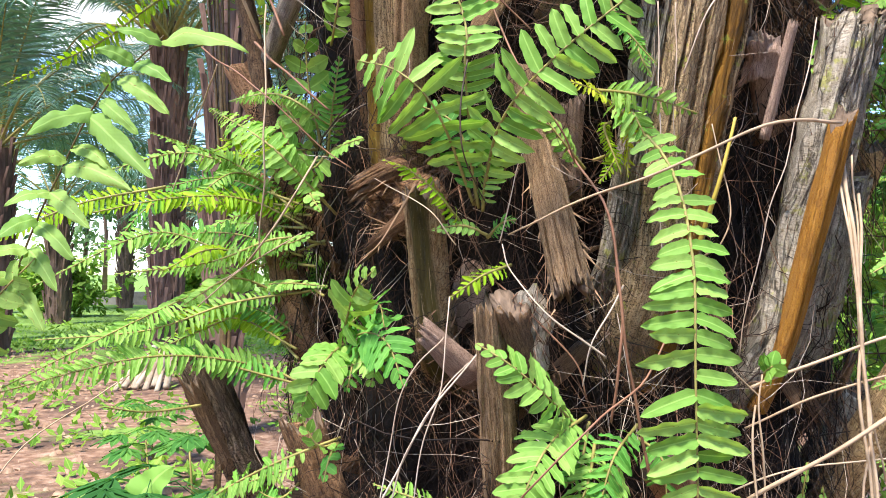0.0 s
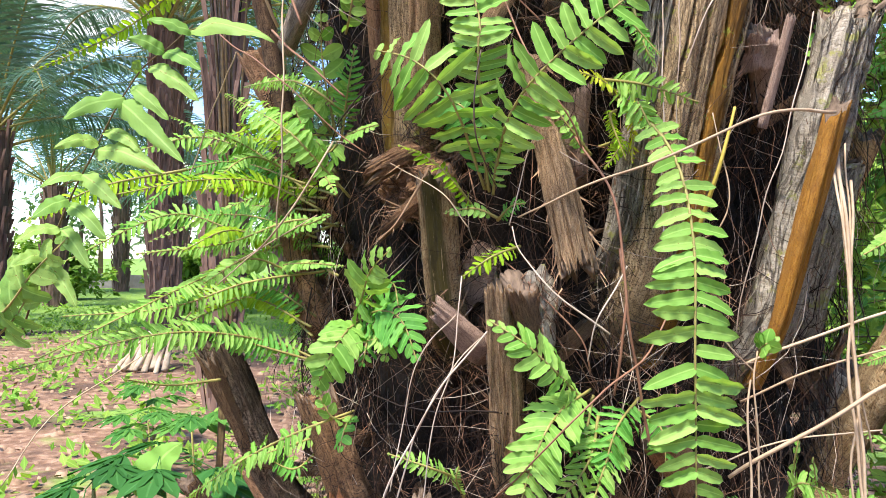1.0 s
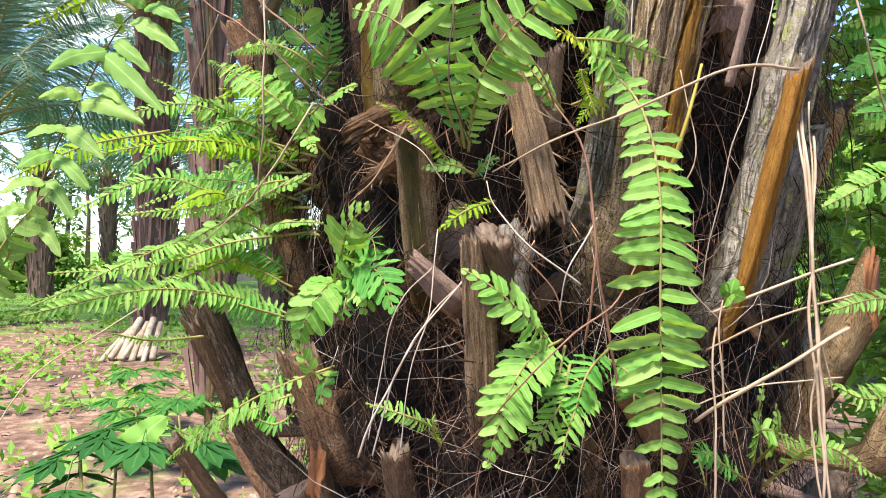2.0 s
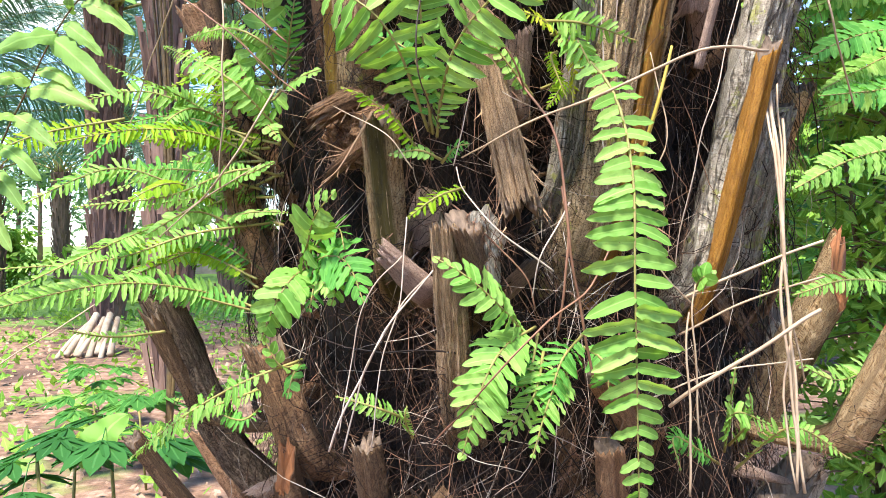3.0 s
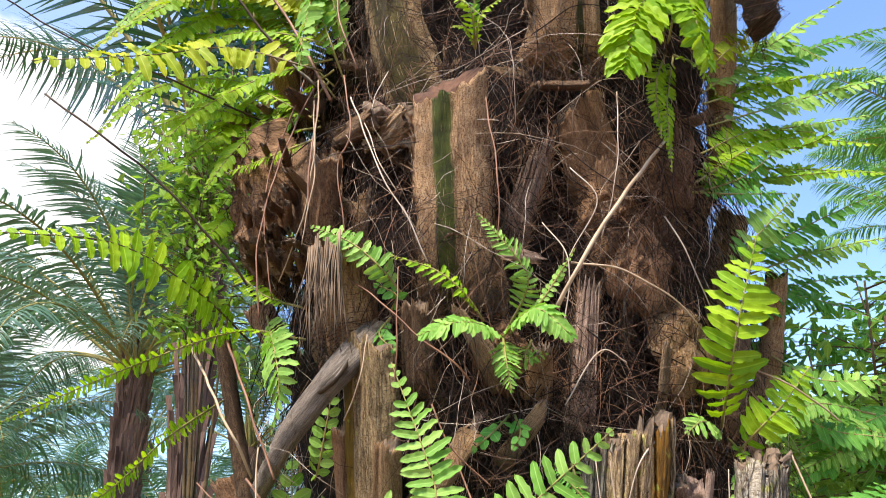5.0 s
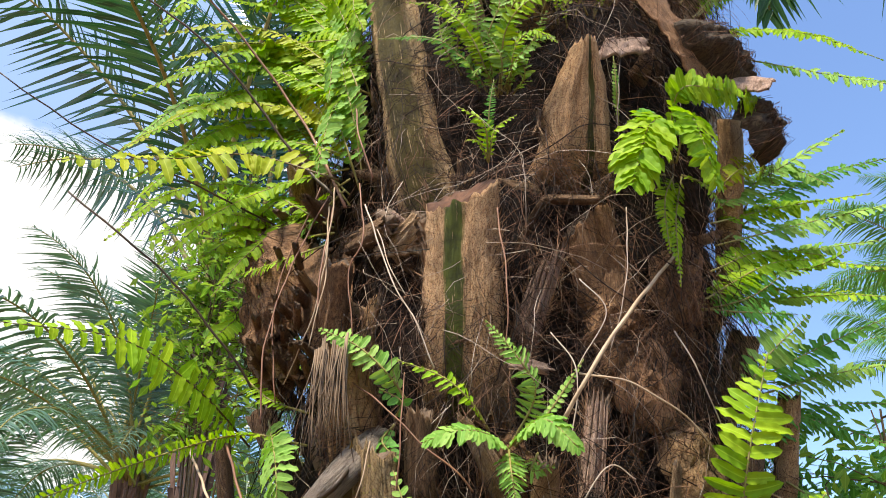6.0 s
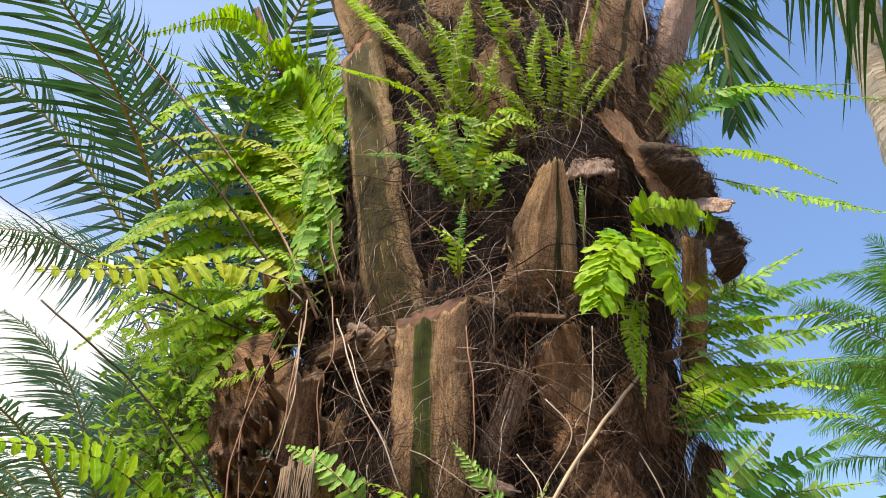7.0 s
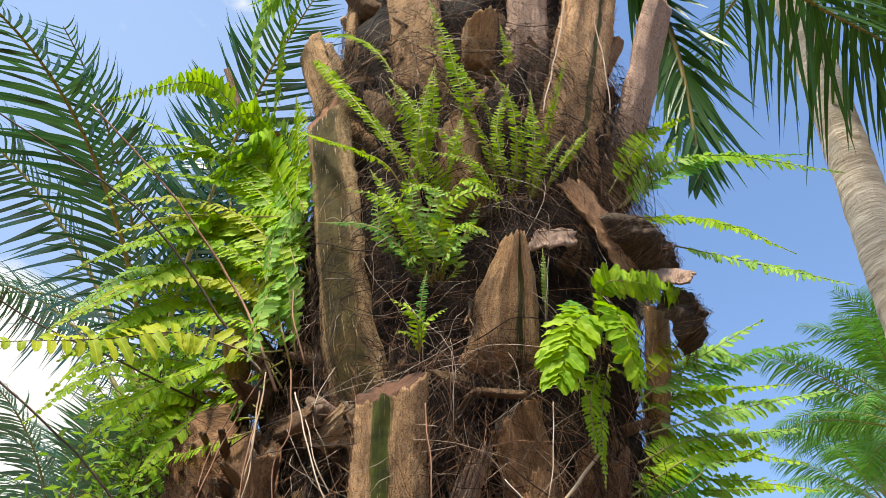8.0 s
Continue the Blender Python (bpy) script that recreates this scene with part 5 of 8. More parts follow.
leaf_base(palm, (-0.356, 1.402, 2.485), (-0.406, 1.366, 2.526), 0.03, 0.009, 0.012, "red", ragged=0.012, sink=0.02, flare=0, peak=0.8, spikes=6, name="bark_flake")
leaf_base(palm, (-0.261, 1.228, 2.086), (-0.277, 1.136, 2.086), 0.03, 0.016, 0.012, "umber", ragged=0.012, sink=0.02, flare=0, peak=0.8, spikes=6, name="bark_flake")
leaf_base(palm, (-0.361, 1.403, 2.324), (-0.344, 1.241, 2.283), 0.032, 0.015, 0.012, "dark", ragged=0.012, sink=0.02, flare=0, peak=0.8, spikes=6, name="bark_flake")
leaf_base(palm, (-0.301, 1.298, 2.216), (-0.291, 1.152, 2.182), 0.025, 0.014, 0.012, "wood", ragged=0.012, sink=0.02, flare=0, peak=0.8, spikes=6, name="bark_flake")
leaf_base(palm, (-0.316, 1.327, 2.143), (-0.285, 1.146, 2.128), 0.036, 0.015, 0.012, "umber", ragged=0.012, sink=0.02, flare=0, peak=0.8, spikes=6, name="bark_flake")
leaf_base(palm, (-0.328, 1.358, 2.195), (-0.291, 1.152, 2.148), 0.034, 0.009, 0.012, "umber", ragged=0.012, sink=0.02, flare=0, peak=0.8, spikes=6, name="bark_flake")
leaf_base(palm, (-0.316, 1.326, 2.111), (-0.336, 1.215, 2.116), 0.032, 0.014, 0.012, "umber", ragged=0.012, sink=0.02, flare=0, peak=0.8, spikes=6, name="bark_flake")
leaf_base(palm, (-0.368, 1.397, 2.385), (-0.402, 1.372, 2.425), 0.032, 0.013, 0.012, "umber", ragged=0.012, sink=0.02, flare=0, peak=0.8, spikes=6, name="bark_flake")
leaf_base(palm, (-0.253, 1.218, 2.174), (-0.232, 1.09, 2.161), 0.021, 0.016, 0.012, "red", ragged=0.012, sink=0.02, flare=0, peak=0.8, spikes=6, name="bark_flake")
leaf_base(palm, (-0.209, 1.165, 2.046), (-0.211, 1.072, 2.053), 0.019, 0.008, 0.012, "umber", ragged=0.012, sink=0.02, flare=0, peak=0.8, spikes=6, name="bark_flake")
leaf_base(palm, (-0.286, 1.268, 2.096), (-0.272, 1.13, 2.097), 0.029, 0.007, 0.012, "wood", ragged=0.012, sink=0.02, flare=0, peak=0.8, spikes=6, name="bark_flake")
leaf_base(palm, (-0.275, 1.249, 2.141), (-0.26, 1.118, 2.131), 0.036, 0.013, 0.012, "umber", ragged=0.012, sink=0.02, flare=0, peak=0.8, spikes=6, name="bark_flake")
leaf_base(palm, (-0.383, 1.391, 2.222), (-0.418, 1.366, 2.253), 0.041, 0.008, 0.012, "dark", ragged=0.012, sink=0.02, flare=0, peak=0.8, spikes=6, name="bark_flake")
leaf_base(palm, (-0.364, 1.404, 2.214), (-0.334, 1.212, 2.202), 0.025, 0.008, 0.012, "umber", ragged=0.012, sink=0.02, flare=0, peak=0.8, spikes=6, name="bark_flake")
leaf_base(palm, (-0.367, 1.403, 2.164), (-0.311, 1.178, 2.123), 0.036, 0.005, 0.012, "red", ragged=0.012, sink=0.02, flare=0, peak=0.8, spikes=6, name="bark_flake")

# ---- ferns ----
plant = fern((0.026, 1.033, 1.445), "bright green sword fern rooted among leaf bases")
frond(plant, [(0.026, 1.033, 1.445), (0.013, 0.943, 1.598), (0.012, 0.943, 1.655), (-0.046, 0.984, 1.833)], 0.09, "fresh", fat=0.78, start=0.25, roll=10)
frond(plant, [(0.023, 1.023, 1.445), (-0.018, 0.953, 1.545), (-0.063, 0.948, 1.593), (-0.12, 0.997, 1.621)], 0.135, "fresh", fat=0.78, sweep=-8, pitch=0.15, start=0.2, roll=-20)
frond(plant, [(0.034, 1.02, 1.448), (0.053, 0.933, 1.528), (0.111, 0.884, 1.592), (0.252, 0.884, 1.705)], 0.105, "fresh", fat=0.78, pitch=0.18, sweep=8, start=0.1, roll=25)
frond(plant, [(0.029, 1.021, 1.441), (0.017, 0.983, 1.501), (-0.005, 0.99, 1.545), (-0.057, 1.022, 1.574)], 0.08, "deep", fat=0.78, pitch=0.18)
frond(plant, [(0.034, 1.02, 1.437), (0.038, 0.988, 1.481), (0.049, 0.985, 1.523)], 0.05, "fresh")
frond(plant, [(0.04, 1.019, 1.407), (0.01, 1.006, 1.418), (-0.03, 1.01, 1.413)], 0.025, "fresh", shape="oval", pitch=0.32)
frond(plant, [(0.018, 1.025, 1.408), (-0.019, 0.995, 1.454), (-0.051, 0.997, 1.482), (-0.089, 1.004, 1.5)], 0.041, "lime", roll=50)
frond(plant, [(0.04, 1.029, 1.404), (0.057, 1.004, 1.421), (0.074, 0.99, 1.424)], 0.029, "deep")
plant = fern((0.067, 1.012, 1.369), "small pale green fern frond below the large one")
frond(plant, [(0.069, 1.012, 1.37), (0.032, 0.979, 1.356), (-0.005, 0.98, 1.33)], 0.036, "lime", start=0.05, pitch=0.2)
plant = fern((0.156, 1.011, 1.166), "light green sword fern arching forward near the knob")
frond(plant, [(0.158, 1.01, 1.164), (0.108, 0.924, 1.22), (0.066, 0.9, 1.259), (0.026, 0.909, 1.283)], 0.075, "fresh", sweep=22, pitch=0.18, roll=15)
frond(plant, [(0.158, 1, 1.189), (0.111, 0.924, 1.174), (0.082, 0.887, 1.136), (0.056, 0.892, 1.048)], 0.083, "fresh", pitch=0.16)
frond(plant, [(0.221, 1.012, 1.177), (0.182, 0.95, 1.15), (0.16, 0.93, 1.088)], 0.061, "deep", pitch=0.17)
frond(plant, [(0.21, 1.011, 1.137), (0.17, 0.94, 1.115), (0.142, 0.921, 1.041)], 0.058, "fresh", pitch=0.17)
frond(plant, [(0.163, 1.01, 1.18), (0.144, 0.971, 1.124), (0.121, 0.953, 1.121)], 0.042, "deep")
frond(plant, [(0.214, 1.011, 1.166), (0.241, 0.973, 1.146), (0.245, 0.964, 1.1)], 0.063, "deep")
frond(plant, [(0.169, 1, 1.16), (0.148, 0.941, 1.113), (0.105, 0.925, 1.061)], 0.057, "fresh")
plant = fern((0.187, 1.01, 1.571), "tall hanging sword fern frond with long drooping leaflets")
frond(plant, [(0.185, 1, 1.569), (0.238, 0.923, 1.485), (0.252, 0.874, 1.379), (0.249, 0.853, 1.245), (0.261, 0.885, 0.968)], 0.128, "fresh", pitch=0.135, start=0.05, sweep=-4, gaps=0.06, roll=5, grow=1.0)
frond(plant, [(0.169, 1.01, 1.585), (0.212, 0.941, 1.563), (0.279, 0.948, 1.543)], 0.043, "fresh", roll=40, gaps=0.1)
frond(plant, [(0.183, 1.01, 1.567), (0.202, 0.96, 1.553), (0.225, 0.942, 1.502)], 0.056, "fresh", gaps=0.1)
frond(plant, [(0.19, 1.01, 1.56), (0.206, 0.981, 1.536), (0.203, 0.97, 1.472)], 0.034, "yellow", roll=60)
frond(plant, [(0.194, 1.01, 1.567), (0.161, 0.96, 1.574), (0.131, 0.942, 1.58)], 0.032, "yellow")
frond(plant, [(0.192, 1.02, 1.547), (0.18, 0.99, 1.531), (0.198, 0.98, 1.477)], 0.021, "lime")
frond(plant, [(0.16, 1.02, 1.489), (0.131, 0.992, 1.517), (0.103, 0.985, 1.553)], 0.037, "fresh", shape="oval", pitch=0.25)
frond(plant, [(0.172, 1.03, 1.501), (0.196, 1, 1.504), (0.173, 0.99, 1.467)], 0.029, "lime")
frond(plant, [(0.211, 1.011, 1.68), (0.22, 0.981, 1.621), (0.232, 0.972, 1.591)], 0.031, "fresh")
frond(plant, [(0.19, 1.01, 1.694), (0.197, 0.97, 1.653), (0.237, 0.963, 1.602)], 0.028, "deep")
plant = fern((-0.173, 1.186, 1.265), "sword fern with wavy fronds rooted on the trunk side")
frond(plant, [(-0.17, 1.169, 1.258), (-0.144, 1.071, 1.297), (-0.126, 1.024, 1.336), (-0.095, 0.984, 1.366)], 0.086, "fresh", pitch=0.2, gaps=0.05, fat=1.2, face=(0.1,-1,0.4))
frond(plant, [(-0.156, 1.156, 1.267), (-0.112, 1.062, 1.282), (-0.083, 1.023, 1.27), (-0.061, 0.991, 1.223)], 0.089, "deep", pitch=0.17, face=(0.1,-1,0.4))
frond(plant, [(-0.165, 1.165, 1.275), (-0.105, 1.07, 1.32), (-0.09, 1.038, 1.292)], 0.063, "deep", face=(0.1,-1,0.4))
frond(plant, [(-0.156, 1.156, 1.263), (-0.165, 1.062, 1.251), (-0.184, 1.038, 1.216), (-0.206, 1.055, 1.167)], 0.081, "fresh", pitch=0.2, gaps=0.05, fat=1.2, face=(0.1,-1,0.4))
frond(plant, [(-0.156, 1.156, 1.255), (-0.137, 1.078, 1.242), (-0.141, 1.057, 1.206)], 0.063, "deep", face=(0.1,-1,0.4))
frond(plant, [(-0.137, 1.14, 1.269), (-0.102, 1.044, 1.246), (-0.108, 1.037, 1.217)], 0.07, "fresh", face=(0.1,-1,0.4))
plant = fern((-0.21, 1.228, 1.262), "long sword fern fronds spreading out sideways from the trunk")
frond(plant, [(-0.21, 1.227, 1.182), (-0.308, 1.227, 1.22), (-0.422, 1.1, 1.245), (-0.58, 0.98, 1.207)], 0.062, "fresh", pitch=0.15, face=(0,-1,0.5))
frond(plant, [(-0.201, 1.216, 1.408), (-0.38, 1.384, 1.357), (-0.43, 1.12, 1.3), (-0.551, 0.98, 1.219)], 0.056, "fresh", pitch=0.16, face=(0,-1,0.5))
frond(plant, [(-0.229, 1.253, 1.332), (-0.337, 1.2, 1.315), (-0.441, 1.15, 1.278), (-0.578, 1.1, 1.267)], 0.051, "fresh", pitch=0.16, face=(0,-1,0.6))
frond(plant, [(-0.248, 1.281, 1.257), (-0.328, 1.3, 1.302), (-0.404, 1.3, 1.311)], 0.056, "deep", face=(0,-1,0.6))
frond(plant, [(-0.355, 1.403, 1.337), (-0.24, 1.155, 1.345), (-0.17, 1.078, 1.342)], 0.03, "fresh", shape="oval", pitch=0.3, face=(0,-1,0.5))
frond(plant, [(-0.18, 1.193, 1.446), (-0.224, 1.153, 1.497), (-0.274, 1.148, 1.546), (-0.424, 1.348, 1.637)], 0.065, "fresh", pitch=0.17, face=(0,-1,0.5))
frond(plant, [(-0.23, 1.254, 1.427), (-0.329, 1.262, 1.473), (-0.401, 1.15, 1.467), (-0.506, 1.1, 1.441)], 0.057, "lime", pitch=0.15, face=(0,-1,0.5))
frond(plant, [(-0.418, 1.15, 1.483), (-0.522, 1.1, 1.453), (-0.608, 1.05, 1.4)], 0.05, "lime", pitch=0.15, face=(0,-1,0.5))
frond(plant, [(-0.26, 1.262, 1.46), (-0.39, 1.376, 1.547), (-0.445, 1.15, 1.563)], 0.055, "fresh", pitch=0.16, face=(0,-1,0.6))
frond(plant, [(-0.267, 1.274, 1.465), (-0.322, 1.269, 1.469), (-0.418, 1.2, 1.458)], 0.042, "lime", pitch=0.18, face=(0,-1,0.6))
frond(plant, [(-0.201, 1.216, 1.403), (-0.264, 1.183, 1.41), (-0.389, 1.25, 1.376), (-0.515, 1.2, 1.357)], 0.049, "fresh", pitch=0.16, face=(0,-1,0.6))
frond(plant, [(-0.244, 1.257, 1.386), (-0.401, 1.35, 1.427), (-0.597, 1.3, 1.405)], 0.062, "deep", pitch=0.16, face=(0,-1,0.6))
frond(plant, [(-0.244, 1.257, 1.405), (-0.376, 1.3, 1.396), (-0.501, 1.3, 1.424), (-0.64, 1.2, 1.339)], 0.057, "fresh", pitch=0.16, face=(0,-1,0.6))
frond(plant, [(-0.245, 1.258, 1.441), (-0.417, 1.4, 1.511), (-0.541, 1.4, 1.48), (-0.6, 1.35, 1.387)], 0.059, "deep", pitch=0.16, face=(0,-1,0.6))
frond(plant, [(-0.337, 1.415, 1.308), (-0.404, 1.3, 1.273), (-0.531, 1.2, 1.208)], 0.047, "fresh", pitch=0.18, face=(0,-1,0.6))
frond(plant, [(-0.364, 1.15, 1.172), (-0.421, 1.1, 1.171), (-0.462, 1.05, 1.186)], 0.021, "fresh", pitch=0.25, face=(0,-1,0.5))
frond(plant, [(-0.237, 1.229, 1.19), (-0.354, 1.2, 1.227), (-0.434, 1.2, 1.253)], 0.056, "deep", face=(0,-1,0.6))
frond(plant, [(-0.337, 1.414, 1.365), (-0.385, 1.27, 1.397), (-0.439, 1.19, 1.362)], 0.052, "lime", shape="oval", pitch=0.28, face=(0,-1,0.6))
frond(plant, [(-0.266, 1.272, 1.474), (-0.424, 1.39, 1.524), (-0.526, 1.31, 1.486)], 0.045, "deep", pitch=0.18, face=(0,-1,0.6))
frond(plant, [(-0.213, 1.2, 1.37), (-0.421, 1.52, 1.387), (-0.54, 1.44, 1.36)], 0.049, "fresh", pitch=0.18, face=(0,-1,0.6))
frond(plant, [(-0.22, 1.208, 1.446), (-0.411, 1.53, 1.474), (-0.512, 1.45, 1.412)], 0.059, "fresh", pitch=0.18, face=(0,-1,0.6))
frond(plant, [(-0.201, 1.186, 1.484), (-0.315, 1.34, 1.573), (-0.378, 1.26, 1.569)], 0.055, "lime", pitch=0.18, face=(0,-1,0.6))
frond(plant, [(-0.29, 1.317, 1.271), (-0.404, 1.33, 1.302), (-0.484, 1.25, 1.282)], 0.038, "lime", shape="oval", pitch=0.28, face=(0,-1,0.6))
frond(plant, [(-0.196, 1.18, 1.327), (-0.336, 1.57, 1.35), (-0.388, 1.49, 1.277)], 0.063, "deep", pitch=0.18, face=(0,-1,0.6))
frond(plant, [(-0.247, 1.244, 1.229), (-0.377, 1.47, 1.277), (-0.434, 1.39, 1.284)], 0.05, "fresh", pitch=0.18, face=(0,-1,0.6))
frond(plant, [(-0.295, 1.329, 1.493), (-0.357, 1.27, 1.517), (-0.404, 1.19, 1.457)], 0.038, "fresh", pitch=0.18, face=(0,-1,0.6))
frond(plant, [(-0.236, 1.228, 1.428), (-0.486, 1.6, 1.454), (-0.63, 1.52, 1.381)], 0.044, "fresh", shape="oval", pitch=0.28, face=(0,-1,0.6))
frond(plant, [(-0.258, 1.259, 1.523), (-0.331, 1.3, 1.577), (-0.372, 1.22, 1.544)], 0.046, "lime", shape="oval", pitch=0.28, face=(0,-1,0.6))
frond(plant, [(-0.312, 1.373, 1.502), (-0.468, 1.39, 1.567), (-0.584, 1.31, 1.527)], 0.06, "fresh", pitch=0.18, face=(0,-1,0.6))
frond(plant, [(-0.25, 1.248, 1.243), (-0.37, 1.33, 1.285), (-0.445, 1.25, 1.263)], 0.044, "lime", shape="oval", pitch=0.28, face=(0,-1,0.6))
frond(plant, [(-0.266, 1.273, 1.532), (-0.411, 1.47, 1.577), (-0.485, 1.39, 1.55)], 0.041, "lime", pitch=0.18, face=(0,-1,0.6))
frond(plant, [(-0.28, 1.298, 1.322), (-0.352, 1.26, 1.351), (-0.406, 1.18, 1.31)], 0.055, "fresh", shape="oval", pitch=0.28, face=(0,-1,0.6))
frond(plant, [(-0.2, 1.185, 1.449), (-0.335, 1.38, 1.491), (-0.41, 1.3, 1.458)], 0.048, "lime", shape="oval", pitch=0.28, face=(0,-1,0.6))
plant = fern((-0.202, 1.218, 1.544), "dark green fern with small leaflets in a hollow")
frond(plant, [(-0.197, 1.211, 1.535), (-0.178, 1.15, 1.601), (-0.164, 1.124, 1.661)], 0.049, "deep", pitch=0.17, face=(0.1,-1,0.3))
frond(plant, [(-0.208, 1.224, 1.545), (-0.224, 1.197, 1.646), (-0.226, 1.184, 1.729)], 0.082, "fresh", shape="oval", pitch=0.3, face=(0.1,-1,0.3))
frond(plant, [(-0.188, 1.187, 1.695), (-0.172, 1.131, 1.712), (-0.145, 1.097, 1.844)], 0.052, "fresh", shape="oval", pitch=0.3, face=(0.1,-1,0.3))
frond(plant, [(-0.214, 1.232, 1.547), (-0.233, 1.192, 1.575), (-0.272, 1.21, 1.622)], 0.053, "fresh", shape="oval", pitch=0.3, face=(0.1,-1,0.3))
frond(plant, [(-0.202, 1.217, 1.536), (-0.21, 1.167, 1.511), (-0.225, 1.153, 1.526)], 0.057, "fresh", shape="oval", pitch=0.3, face=(0.1,-1,0.3))
frond(plant, [(-0.197, 1.211, 1.539), (-0.152, 1.114, 1.537), (-0.124, 1.081, 1.539)], 0.039, "fresh", shape="oval", pitch=0.3, face=(0.1,-1,0.3))
frond(plant, [(-0.214, 1.232, 1.547), (-0.246, 1.192, 1.545), (-0.266, 1.185, 1.583)], 0.052, "fresh", shape="oval", pitch=0.3, face=(0.1,-1,0.3))
frond(plant, [(-0.238, 1.266, 1.561), (-0.258, 1.192, 1.523), (-0.285, 1.193, 1.488)], 0.059, "fresh", shape="oval", pitch=0.28, face=(0.1,-1,0.3))
frond(plant, [(-0.251, 1.287, 1.508), (-0.203, 1.132, 1.465), (-0.185, 1.102, 1.443)], 0.041, "fresh", shape="oval", pitch=0.3, face=(0.1,-1,0.3))
frond(plant, [(-0.364, 1.396, 1.42), (-0.252, 1.168, 1.401), (-0.195, 1.111, 1.415)], 0.047, "fresh", shape="oval", pitch=0.28, face=(0.1,-1,0.3))
plant = fern((-0.167, 1.152, 1.122), "low sword fern frond reaching out over the soil")
frond(plant, [(-0.164, 1.15, 1.129), (-0.246, 1.118, 1.101), (-0.344, 1.173, 1.043), (-0.476, 1.298, 0.944)], 0.06, "fresh", pitch=0.2, gaps=0.08)
frond(plant, [(-0.191, 1.176, 1.096), (-0.306, 1.223, 1.049), (-0.418, 1.353, 0.986)], 0.043, "fresh")
frond(plant, [(-0.235, 1.227, 1.049), (-0.259, 1.177, 1.035), (-0.321, 1.248, 1.034)], 0.04, "deep")
frond(plant, [(-0.167, 1.152, 1.122), (-0.19, 1.12, 1.124), (-0.214, 1.114, 1.165)], 0.049, "fresh", shape="oval", pitch=0.3)
frond(plant, [(-0.167, 1.152, 1.122), (-0.171, 1.104, 1.112), (-0.175, 1.081, 1.085)], 0.048, "deep", shape="oval", pitch=0.3)
plant = fern((-0.018, 1.059, 1.04), "short green fern frond at the foot of the knob")
frond(plant, [(-0.006, 1.044, 1.06), (-0.042, 1.004, 1.085), (-0.102, 1.022, 1.099)], 0.034, "fresh", pitch=0.2)
frond(plant, [(-0.002, 1.053, 1.035), (-0.011, 1.014, 1.068), (-0.008, 1.002, 1.089)], 0.022, "fresh")
plant = fern((0.444, 1.092, 1.024), "thin green fern among dry stalks by the stub")
frond(plant, [(0.439, 1.089, 1.017), (0.421, 1.023, 1.095), (0.424, 1.014, 1.134)], 0.029, "fresh", shape="oval", pitch=0.35)
frond(plant, [(0.444, 1.092, 1.009), (0.446, 1.025, 1.059), (0.434, 0.997, 1.109)], 0.032, "fresh", shape="oval", pitch=0.35)
frond(plant, [(0.435, 1.087, 1.001), (0.423, 1.013, 1.072), (0.496, 1.03, 1.039)], 0.046, "fresh")
frond(plant, [(0.425, 1.081, 0.986), (0.332, 0.98, 1.05), (0.333, 0.96, 1.012)], 0.037, "deep")
frond(plant, [(0.444, 1.069, 0.982), (0.492, 1.004, 1.053), (0.576, 1.012, 1.008)], 0.045, "fresh")
frond(plant, [(0.366, 1.001, 1.235), (0.362, 0.968, 1.25), (0.374, 0.962, 1.259)], 0.042, "fresh", shape="oval", pitch=0.5, start=0.3)
plant = fern((0.691, 1.062, 1.429), "sword fern arching out from behind the trunk")
frond(plant, [(0.771, 1.162, 1.444), (0.588, 1.021, 1.406), (0.468, 0.946, 1.36)], 0.068, "fresh", pitch=0.18)
frond(plant, [(0.765, 1.171, 1.226), (0.599, 1.056, 1.243), (0.482, 0.976, 1.228)], 0.047, "fresh")
frond(plant, [(0.754, 1.189, 1.139), (0.586, 1.046, 1.108), (0.501, 1.01, 1.138)], 0.055, "fresh")
frond(plant, [(0.956, 1.4, 1.676), (0.789, 1.3, 1.602), (0.628, 1.2, 1.527)], 0.067, "fresh", face=(0,-1,0.6))
frond(plant, [(1.016, 1.5, 1.59), (0.823, 1.4, 1.562), (0.692, 1.35, 1.515)], 0.073, "fresh", face=(0,-1,0.6))
frond(plant, [(1.028, 1.5, 1.804), (0.833, 1.4, 1.752), (0.68, 1.35, 1.696)], 0.084, "fresh", face=(0,-1,0.6))
frond(plant, [(0.848, 1.35, 1.797), (0.685, 1.25, 1.8), (0.552, 1.15, 1.718)], 0.065, "fresh", face=(0,-1,0.6))
frond(plant, [(1.024, 1.5, 1.725), (0.866, 1.4, 1.772), (0.704, 1.35, 1.788)], 0.084, "fresh", face=(0,-1,0.6))
frond(plant, [(0.902, 1.3, 1.659), (0.701, 1.2, 1.616), (0.576, 1.15, 1.563)], 0.077, "deep", face=(0,-1,0.6))
frond(plant, [(0.884, 1.3, 1.58), (0.741, 1.2, 1.532), (0.579, 1.1, 1.502)], 0.074, "deep", face=(0,-1,0.6))
frond(plant, [(0.99, 1.5, 1.751), (0.797, 1.4, 1.731), (0.667, 1.35, 1.674)], 0.089, "deep", face=(0,-1,0.6))
frond(plant, [(1.035, 1.5, 1.846), (0.83, 1.4, 1.785), (0.689, 1.35, 1.737)], 0.091, "deep", face=(0,-1,0.6))
plant = fern((-0.532, 0.9, 1.176), "large-leaved pale fern frond with brown spots")
